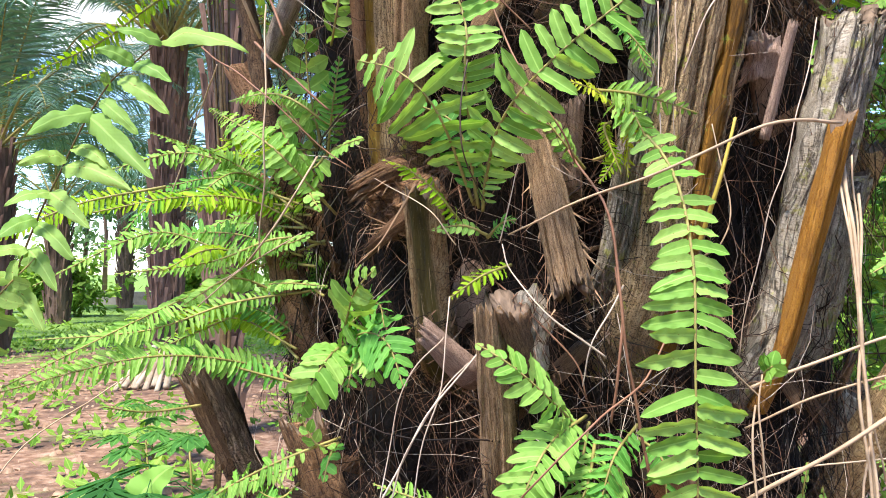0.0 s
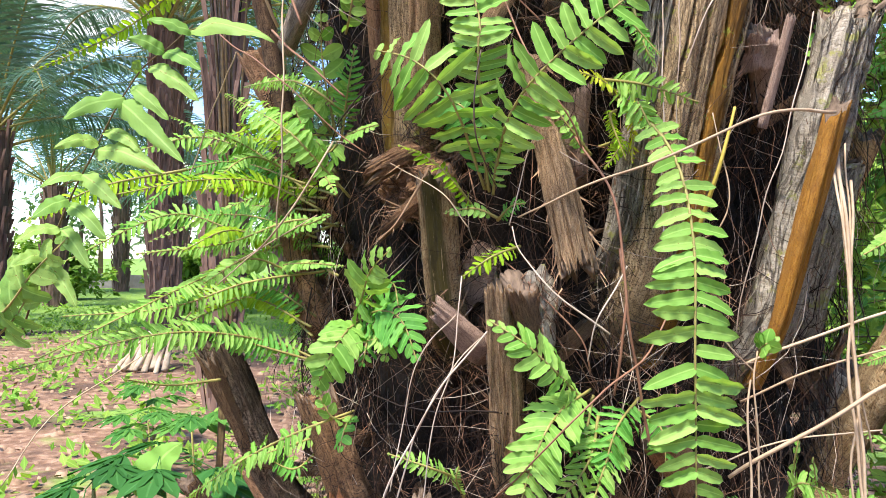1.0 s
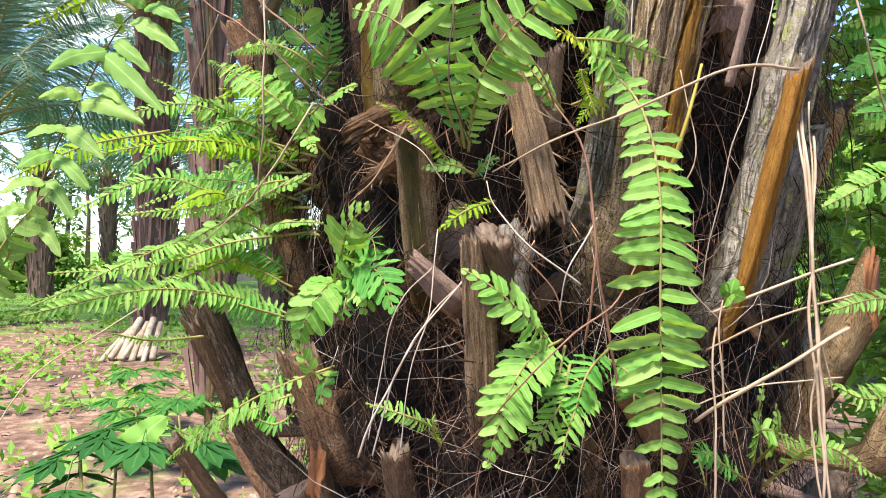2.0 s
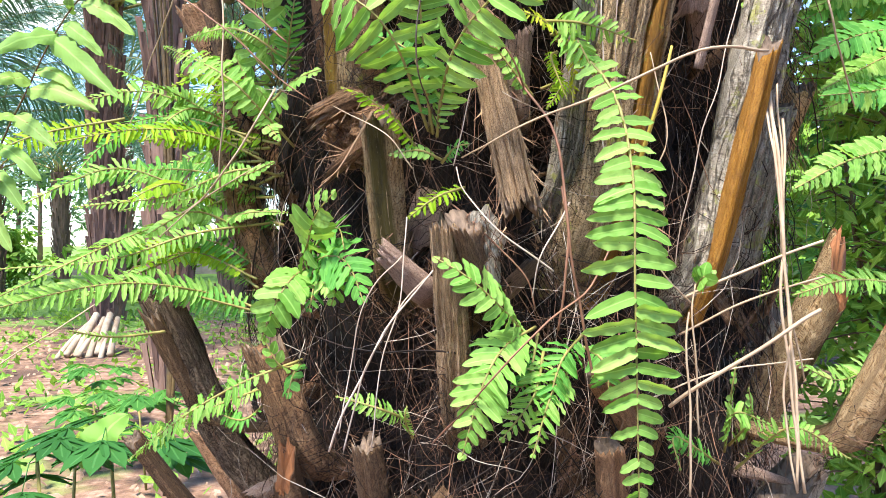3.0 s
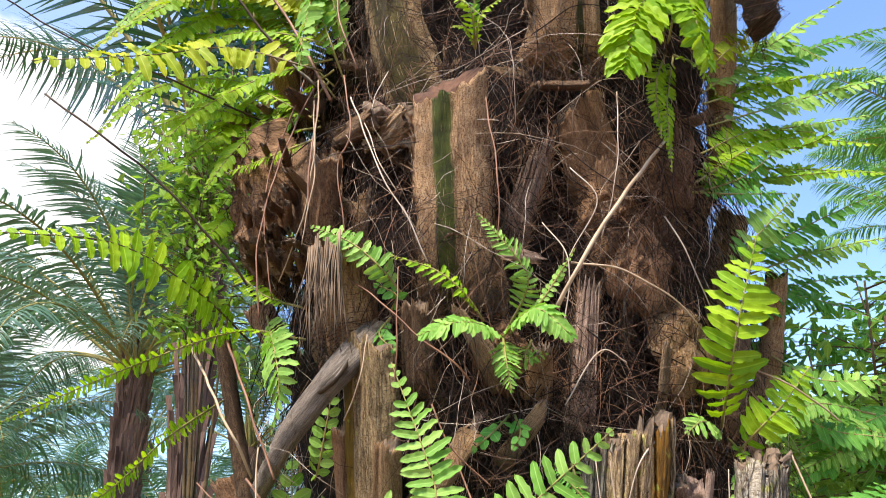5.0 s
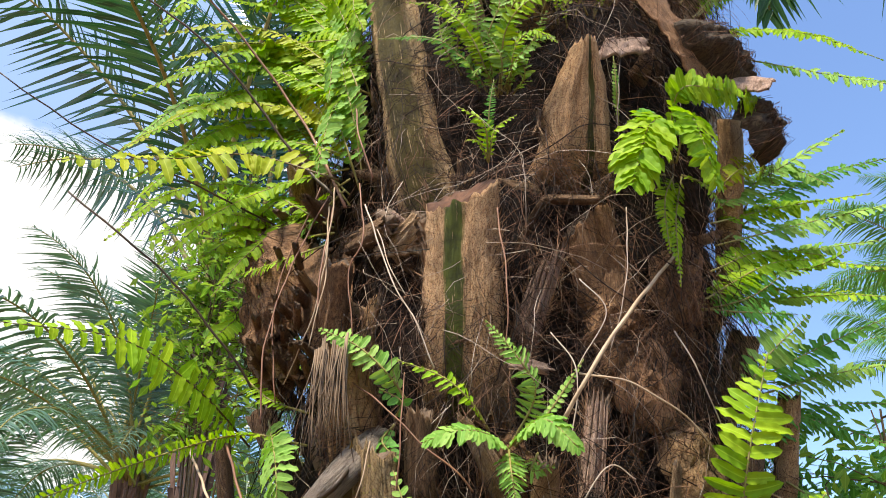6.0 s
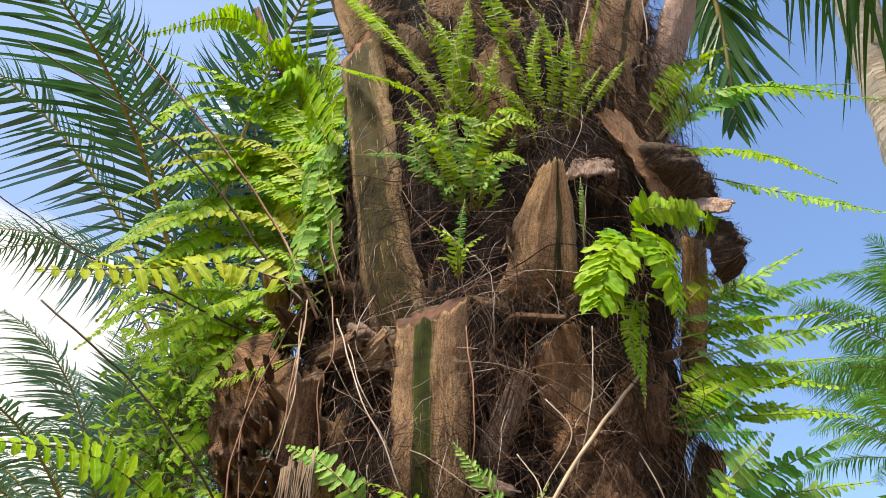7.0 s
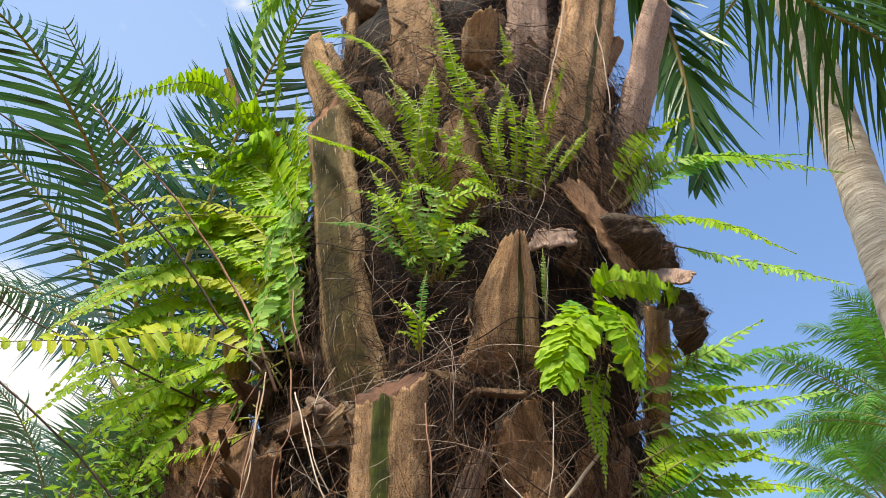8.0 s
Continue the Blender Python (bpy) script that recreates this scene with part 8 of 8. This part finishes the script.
stalk([(-0.912, 1, 3.09), (-0.542, 1.15, 2.894), (-0.314, 1.25, 2.635), (-0.206, 1.209, 2.481)], 0.0026, 0.0045, "stalk_dark", label="long dark bare fern stalk leaning out")
stalk([(-0.735, 1.1, 3.228), (-0.488, 1.2, 2.987), (-0.298, 1.25, 2.72), (-0.173, 1.165, 2.423)], 0.0027, 0.0047, "stalk_red", label="long reddish bare fern stalk leaning out")
stalk([(-0.857, 1, 2.635), (-0.674, 1.1, 2.542), (-0.468, 1.2, 2.487), (-0.311, 1.356, 2.474)], 0.0018, 0.003, "stalk_dark", label="long dark bare fern stalk leaning out")
stalk([(-0.708, 1.1, 2.413), (-0.513, 1.15, 2.266), (-0.41, 1.2, 2.161), (-0.308, 1.266, 2.033)], 0.0027, 0.0032, "stalk_dark", label="long dark bare fern stalk leaning out")
stalk([(-0.209, 1.163, 2.449), (-0.256, 1.137, 2.285), (-0.29, 1.12, 2.091), (-0.275, 1.104, 1.946)], 0.0021, 0.0021, "stalk_red")
stalk([(-0.205, 1.155, 2.416), (-0.184, 1.063, 2.196), (-0.2, 1.063, 2.066)], 0.0021, 0.0015, "stalk")
stalk([(0.39, 1.024, 2.707), (0.363, 1, 2.53), (0.353, 1.011, 2.413)], 0.0022, 0.0017, "stalk_dark")
stalk([(-0.197, 1.265, 2.958), (-0.15, 1.105, 2.583), (-0.111, 1.089, 2.439)], 0.0025, 0.0025, "stalk_red")
stalk([(0.644, 1.079, 3.832), (0.638, 1.078, 3.441), (0.63, 1.098, 3.265)], 0.0025, 0.0025, "rootlet")
stalk([(0.555, 1.047, 3.739), (0.482, 1, 3.401), (0.416, 0.999, 3.13)], 0.0023, 0.0023, "rootlet")
stalk([(-0.186, 1.12, 2.398), (-0.192, 1.074, 2.252), (-0.192, 1.056, 2.129)], 0.002, 0.002, "stalk_red")
stalk([(0.465, 1.000, 1.493), (0.454, 0.950, 1.338), (0.459, 0.930, 1.173), (0.473, 0.930, 0.993)], 0.0026, 0.0024, "stalk", label="dry pale stalk in a hanging bundle")
stalk([(0.482, 1.000, 1.457), (0.460, 0.950, 1.303), (0.448, 0.930, 1.228), (0.457, 0.930, 1.132), (0.468, 0.930, 0.993)], 0.0024, 0.0024, "stalk", label="dry pale stalk in a hanging bundle")
stalk([(0.459, 1.000, 1.475), (0.453, 0.960, 1.387), (0.456, 0.940, 1.255), (0.459, 0.930, 1.200), (0.451, 0.930, 1.091), (0.464, 0.930, 0.992)], 0.0021, 0.0018, "stalk", label="dry pale stalk in a hanging bundle")
stalk([(0.335, 0.930, 0.990), (0.336, 0.930, 1.090), (0.335, 0.940, 1.170), (0.346, 0.960, 1.210)], 0.002, 0.0016, "stalk", label="dry pale stalk in a hanging bundle")
straw_fringe(palm, (-0.155, 1.035, 2.045), 0.028, 0.19, 70, 3)
dead_stalk(palm, [(-0.072, 1.108, 1.925), (-0.119, 1.049, 1.856), (-0.168, 1.051, 1.799), (-0.22, 1.093, 1.742), (-0.285, 1.21, 1.679)], 0.024, 0.017, "stalk_bark", label="thick bent grey-brown dead leaf stalk")
stalk([(-0.188, 1.066, 1.795), (-0.137, 1.019, 1.817), (-0.114, 1.04, 1.858)], 0.0053, 0.0062, "stalk_dark", label="thin dark root over the dead stalk")
stalk([(-0.3, 1.18, 1.699), (-0.226, 1.098, 1.625), (-0.172, 1.092, 1.58)], 0.0027, 0.0018, "stalk_red")
stalk([(-0.366, 1.247, 1.96), (-0.295, 1.141, 1.816), (-0.238, 1.11, 1.687)], 0.0034, 0.0024, "stalk_red")

def curly_tuft(at, r, count, seed):
    """A small ball of curled pale fibre caught on the trunk."""
    rng = random.Random(seed)
    verts, faces = [], []
    for _ in range(count):
        w, t, k = rng.uniform(0, 6.28), rng.uniform(0, 6.28), rng.uniform(0.4, 1.0)
        u = Vector((math.cos(w), 0.5 * math.sin(t), math.sin(w)))
        v = u.orthogonal().normalized()
        path = [Vector(at) + r * k * (u * math.cos(q * 0.6) + v * math.sin(q * 0.6)) + 0.3 * r * noise.noise_vector(Vector((q * 0.4, w, t))) for q in range(9)]
        tube(verts, faces, path, 0.0005, 0.0003, 3)
    ob = under(palm, new("fibre_tuft", link_mesh("fibre_tuft", verts, faces, [M["stalk"]])))
    return tagged(ob, "small ball of curled tan fibre", kind="stuff")


curly_tuft((0.040, 1.030, 1.624), 0.016, 60, 5)

# ---- the palm's own crown, high above ----
def crown():
    rng = random.Random(31)
    made = [palm_frond_mesh(s + 20, 4.6, 60, 0.80, 0.35, 0.30, M["palm_leaf_dark"]) for s in range(3)]
    at = axis_at(TOP) + Vector((0, 0, TOP - 0.15))
    for i in range(5):
        f = under(palm, new("palm_frond", made[i % 3]))
        f.matrix_basis = Matrix.Translation(at) @ pose(0, 0, 0, rng.uniform(-12, 12), -58 + rng.uniform(-8, 8), i * 137.5) @ Matrix.Scale(rng.uniform(0.8, 1.0), 4)


crown()
hanging_frond(leaning, [(2.716, 2.8, 7.823), (3.165, 3, 7.328), (3.778, 3.3, 7.355), (4.707, 3.7, 7.421)], 1.1, 44, 1)
hanging_frond(leaning, [(1.537, 2.4, 6.458), (1.728, 2.5, 5.961), (1.74, 2.6, 5.238), (1.705, 2.7, 4.679)], 0.5, 44, 2)
hanging_frond(leaning, [(3.496, 3, 8.72), (4.085, 3.2, 8.321), (5.22, 3.6, 8.724)], 1.1, 40, 3)


# ---- soil, weeds and cut stalks behind ----
def cut_stalk(foot, tip, r):
    verts, faces = [], []
    a, b = Vector(foot), Vector(tip)
    tube(verts, faces, [a, a.lerp(b, 0.35) + Vector((0, 0, 0.02)), a.lerp(b, 0.7) + Vector((0, 0, 0.02)), b], r, r * 0.8, 7)
    ob = new("cut_stalk", link_mesh("cut_stalk", verts, faces, [M["cut"]]))
    return tagged(ob, "dry pale cut palm stalk leaning in a pile", "stalk", "pile of cut stalks")


for i in range(8):
    cut_stalk((-4.10 + 0.081 * i, 8.95 + 0.07 * (i % 3), 0.02 + 0.03 * (i % 2)), (-4.02 + 0.044 * i + 0.03 * (i % 2), 9.65, 0.35 + 0.05 * (i % 3)), 0.030 + 0.010 * (i % 3))




def soil_clods():
    rng = random.Random(41)
    verts, faces = [], []
    for _ in range(2600):
        x, y = rng.uniform(-9, 0.5), rng.uniform(3.0, 14)
        r = 0.010 + 0.040 * rng.random() ** 3
        q = len(verts)
        z = ground_height(x, y)
        for k in range(5):
            a = k * 1.2566 + rng.uniform(-0.3, 0.3)
            verts.append((x + r * math.cos(a), y + r * math.sin(a), z - 0.01))
        for k in range(5):
            a = k * 1.2566 + rng.uniform(-0.3, 0.3)
            verts.append((x + 0.6 * r * math.cos(a), y + 0.6 * r * math.sin(a), z + r * rng.uniform(0.4, 0.8)))
        for k in range(5):
            faces.append((q + k, q + (k + 1) % 5, q + 5 + (k + 1) % 5, q + 5 + k))
        faces.append(tuple(q + 5 + k for k in range(5)))
    return tagged(new("soil_clods", link_mesh("soil_clods", verts, faces, [M["clod"]])), "crumbly reddish soil clods on bare ground", "soil", kind="stuff")


soil_clods()


def low_wall():
    verts, faces = [], []
    n = 30
    for i in range(n + 1):
        x = -45 + 44 * i / n
        h = 0.55 + 0.05 * noise.noise(Vector((x, 0, 0)))
        for y, z in ((33, -0.1), (33, h), (33.3, h), (33.3, -0.1)):
            verts.append((x, y, z))
    for i in range(n):
        for k in range(3):
            faces.append((4 * i + k, 4 * i + k + 1, 4 * i + k + 5, 4 * i + k + 4))
    faces += [(0, 3, 2, 1), (4 * n, 4 * n + 1, 4 * n + 2, 4 * n + 3)]
    return tagged(new("low_wall", link_mesh("low_wall", verts, faces, [plain("old_wall", (0.09, 0.075, 0.06), (0.24, 0.21, 0.18), 2.0)], smooth=False)), "low weathered grey wall at the field's far edge", "wall", kind="structure")


low_wall()


def leaf_cloud(verts, faces, uvs, rng, at, spread, count, size, hang=0.3):
    """Scatter small pointed leaves round a place."""
    for _ in range(count):
        p = Vector(at) + Vector((rng.gauss(0, spread[0]), rng.gauss(0, spread[1]), rng.gauss(0, spread[2])))
        d = Vector((rng.gauss(0, 1), rng.gauss(0, 1), rng.gauss(-hang, 0.6))).normalized()
        n = Vector((rng.gauss(0, 0.5), rng.gauss(0, 0.5) - 0.3, 1)).normalized()
        s = d.cross(n).normalized()
        ln = size * rng.uniform(0.6, 1.3)
        q = len(verts)
        m = p + d * ln * 0.45 - n * ln * 0.04
        verts += [p, m + s * ln * 0.24, p + d * ln - n * ln * 0.12, m - s * ln * 0.24]
        uvs += [(0, 0.5), (0.45, 1), (1, 0.5), (0.45, 0)]
        faces.append((q, q + 1, q + 2, q + 3))


def shrub(x, y, height, stems, leaves, size, spread, seed, label, lean=0.1, material="shrub_leaf", low=0.25):
    """A slender many-stemmed shrub: stems, twigs and a loose crown of small leaves."""
    rng = random.Random(seed)
    p = base_empty("shrub", (x, y, ground_height(x, y)), label, "shrub", "shrubs")
    verts, faces, uvs = [], [], []
    for _ in range(stems):
        sv, sf = [], []
        dx, dy = rng.gauss(0, lean), rng.gauss(0, lean)
        h = height * rng.uniform(0.8, 1.05)
        path = [Vector((x + dx * h * s * s + 0.05 * math.sin(5 * s + dx), y + dy * h * s * s, h * s - 0.05)) for s in (i / 10 for i in range(11))]
        tube(sv, sf, path, 0.014, 0.003, 5)
        for i in range(26):
            k = rng.uniform(low, 1) * 10
            j = min(9, int(k))
            b = path[j].lerp(path[j + 1], k - j)
            tip = b + Vector((rng.gauss(0, spread), rng.gauss(0, spread), rng.uniform(-0.1, 0.35) * spread * 2))
            twig = [b, b.lerp(tip, 0.5) + Vector((0, 0, 0.03)), tip]
            tube(sv, sf, twig, 0.004, 0.0015, 4)
            for s in (0.4, 0.7, 1.0):
                leaf_cloud(verts, faces, uvs, rng, b.lerp(tip, s), (0.05, 0.05, 0.05), leaves, size)
        under(p, new("stem", link_mesh("stem", sv, sf, [M["rachis_dark"]])))
    tagged(under(p, new("foliage", link_mesh("foliage", verts, faces, [M[material]], uvs))), kind="stuff")
    return p


shrub(-1.33, 4.1, 4.7, 9, 4, 0.075, 0.22, 2, "slender bright green shrub beside the palm", 0.04, "weed_leaf", 0.70)
shrub(1.25, 2.2, 2.3, 6, 9, 0.055, 0.16, 4, "small-leaved green shrub close behind the trunk", 0.08, "weed_leaf")
shrub(1.9, 2.9, 2.6, 8, 13, 0.07, 0.24, 5, "leafy green shrub behind the trunk", 0.08)
shrub(-6.5, 19.0, 1.5, 8, 9, 0.22, 0.5, 6, "broad light green bush on the field", 0.15, "weed_leaf", 0.05)
shrub(-13.0, 24.0, 1.8, 8, 9, 0.25, 0.6, 7, "broad light green bush on the field", 0.15, "weed_leaf", 0.05)
shrub(-4.0, 22.0, 1.6, 8, 9, 0.25, 0.6, 8, "broad light green bush on the field", 0.15, "weed_leaf", 0.05)
shrub(6.5, 13.0, 4.4, 8, 9, 0.25, 0.6, 9, "tall green bush between palms", 0.12, "shrub_leaf", 0.05)
shrub(3.6, 8.0, 3.0, 8, 9, 0.16, 0.4, 10, "green bush beyond the palm", 0.12, "weed_leaf", 0.05)


def palmate_weed(x, y, z, size, seed, label):
    """A weed with long-stalked leaves of five to seven pointed lobes."""
    rng = random.Random(seed)
    p = base_empty("weed", (x, y, 0), label, "weed", "weeds by the palm")
    sv, sf = [], []
    top = Vector((x, y, z))
    tube(sv, sf, [Vector((x + 0.04, y, -0.02)), Vector((x + 0.02, y, z * 0.5)), top], 0.008, 0.005, 6)
    under(p, new("stem", link_mesh("stem", sv, sf, [M["rachis"]])))
    for i in range(7):
        a = i * 2.4 + rng.uniform(-0.3, 0.3)
        c = top + Vector((math.cos(a), math.sin(a), 0)) * size * rng.uniform(0.5, 1.2) + Vector((0, 0, rng.uniform(-0.08, 0.06)))
        verts, faces, uvs = [], [], []
        tube(verts, faces, [top, top.lerp(c, 0.5) + Vector((0, 0, 0.03)), c], 0.002, 0.0012, 4)
        uvs += [(0.5, 0.5)] * len(verts)
        for k in range(7):
            b = a + (k - 3) * 0.62
            d = Vector((math.cos(b), math.sin(b), -0.22))
            s = Vector((-math.sin(b), math.cos(b), 0))
            ln = size * (1.0 - 0.09 * abs(k - 3))
            q = len(verts)
            for j, w in enumerate((0.05, 0.17, 0.23, 0.16, 0.0)):
                v = j / 4
                m = c + d * ln * v - Vector((0, 0, 0.15 * ln * v * v))
                verts += [m - s * w * ln + Vector((0, 0, 0.04 * ln)), m, m + s * w * ln + Vector((0, 0, 0.04 * ln))]
                uvs += [(v, 0), (v, 0.5), (v, 1)]
            for j in range(4):
                r = q + 3 * j
                faces += [(r, r + 1, r + 4, r + 3), (r + 1, r + 2, r + 5, r + 4)]
        under(p, new("leaf", link_mesh("leaf", verts, faces, [M["weed_dark"] if size < 0.155 and z > 0.6 else M["shrub_leaf"]], uvs)))
    return p


palmate_weed(-1.06, 2.2, 0.72, 0.13, 1, "green weed with hand-shaped leaves by the palm")
palmate_weed(-0.88, 2.25, 0.76, 0.15, 2, "green weed with broad hand-shaped leaves by the palm")
def broad_leaf_weed(x, y, foot, tip, width, label):
    """A low plant with one big pale oval leaf on a stalk."""
    p = base_empty("weed", (x, y, 0), label, "weed", "weeds by the palm")
    sv, sf = [], []
    tube(sv, sf, [Vector((x, y, -0.02)), Vector((x, y, foot[2] * 0.6)), Vector(foot)], 0.006, 0.004, 6)
    stem = under(p, new("stem", link_mesh("stem", sv, sf, [M["rachis"]])))
    single_leaf(stem, foot, tip, width, "fresh", (0.1, -1, 0.7), 0.08)
    return p


broad_leaf_weed(-0.98, 2.22, (-0.955, 2.2, 0.70), (-0.81, 2.2, 0.86), 0.140, "low weed with one broad pale green leaf")
palmate_weed(-1.9, 4.6, 0.42, 0.16, 3, "light green weed with hand-shaped leaves on bare soil")
palmate_weed(-1.5, 4.2, 0.50, 0.15, 4, "light green weed with hand-shaped leaves on bare soil")
palmate_weed(-2.3, 5.6, 0.40, 0.16, 5, "light green weed with hand-shaped leaves on bare soil")


def ground_weeds():
    rng = random.Random(12)
    verts, faces, uvs = [], [], []
    for _ in range(900):
        x, y = rng.uniform(-12, 1), rng.uniform(3.2, 20)
        leaf_cloud(verts, faces, uvs, rng, (x, y, ground_height(x, y) + 0.06), (0.10, 0.10, 0.05), rng.randrange(6, 22), 0.10, -0.6)
    return tagged(new("ground_weeds", link_mesh("ground_weeds", verts, faces, [M["weed_leaf"]], uvs)), "low green weeds scattered over bare soil", "weeds", kind="stuff")


ground_weeds()


def litter():
    rng = random.Random(14)
    verts, faces, uvs = [], [], []
    for _ in range(260):
        x, y = rng.uniform(-8, 1), rng.uniform(3.0, 13)
        leaf_cloud(verts, faces, uvs, rng, (x, y, ground_height(x, y) + 0.02), (0.2, 0.2, 0.008), rng.randrange(2, 7), 0.07, 0.0)
    return tagged(new("leaf_litter", link_mesh("leaf_litter", verts, faces, [M["clod"]], uvs)), "dry brown leaf litter on the soil", "litter", kind="stuff")


litter()


def far_wood():
    """The hazy line of trees that closes the field: trunks and uneven crowns of small leaf clumps."""
    rng = random.Random(61)
    g_verts, g_faces, g_uvs = [], [], []
    idx = []
    for i in range(44):
        x, y = -62 + 2.7 * i + rng.uniform(-1, 1), rng.uniform(30, 44)
        h = rng.uniform(5.0, 8.5)
        k = len(g_verts)
        tube(g_verts, g_faces, [Vector((x, y, -0.1)), Vector((x + rng.uniform(-0.3, 0.3), y, h * 0.5)), Vector((x + rng.uniform(-0.6, 0.6), y, h))], 0.16, 0.05, 6)
        g_uvs += [(0.5, 0.5)] * (len(g_verts) - k)
        idx += [0] * (len(g_faces) - len(idx))
        for _ in range(12):
            c = (x + rng.gauss(0, 1.2), y + rng.gauss(0, 0.8), h * rng.uniform(0.25, 1.05))
            leaf_cloud(g_verts, g_faces, g_uvs, rng, c, (0.55, 0.5, 0.42), 75, 0.38)
        idx += [1] * (len(g_faces) - len(idx))
    # the haze of the tree line is mixed into its leaf colours
    wood_leaf = leaf_material("far_wood_leaf_hazed", (0.075, 0.15, 0.07), (0.16, 0.25, 0.11), (1.0, 1.0, 0.5), 0.1)
    return tagged(new("far_wood", link_mesh("far_wood", g_verts, g_faces, [M["far_trunk"], wood_leaf], g_uvs, idx)), "hazy green trees along the far side of the field", "trees", kind="stuff")


far_wood()
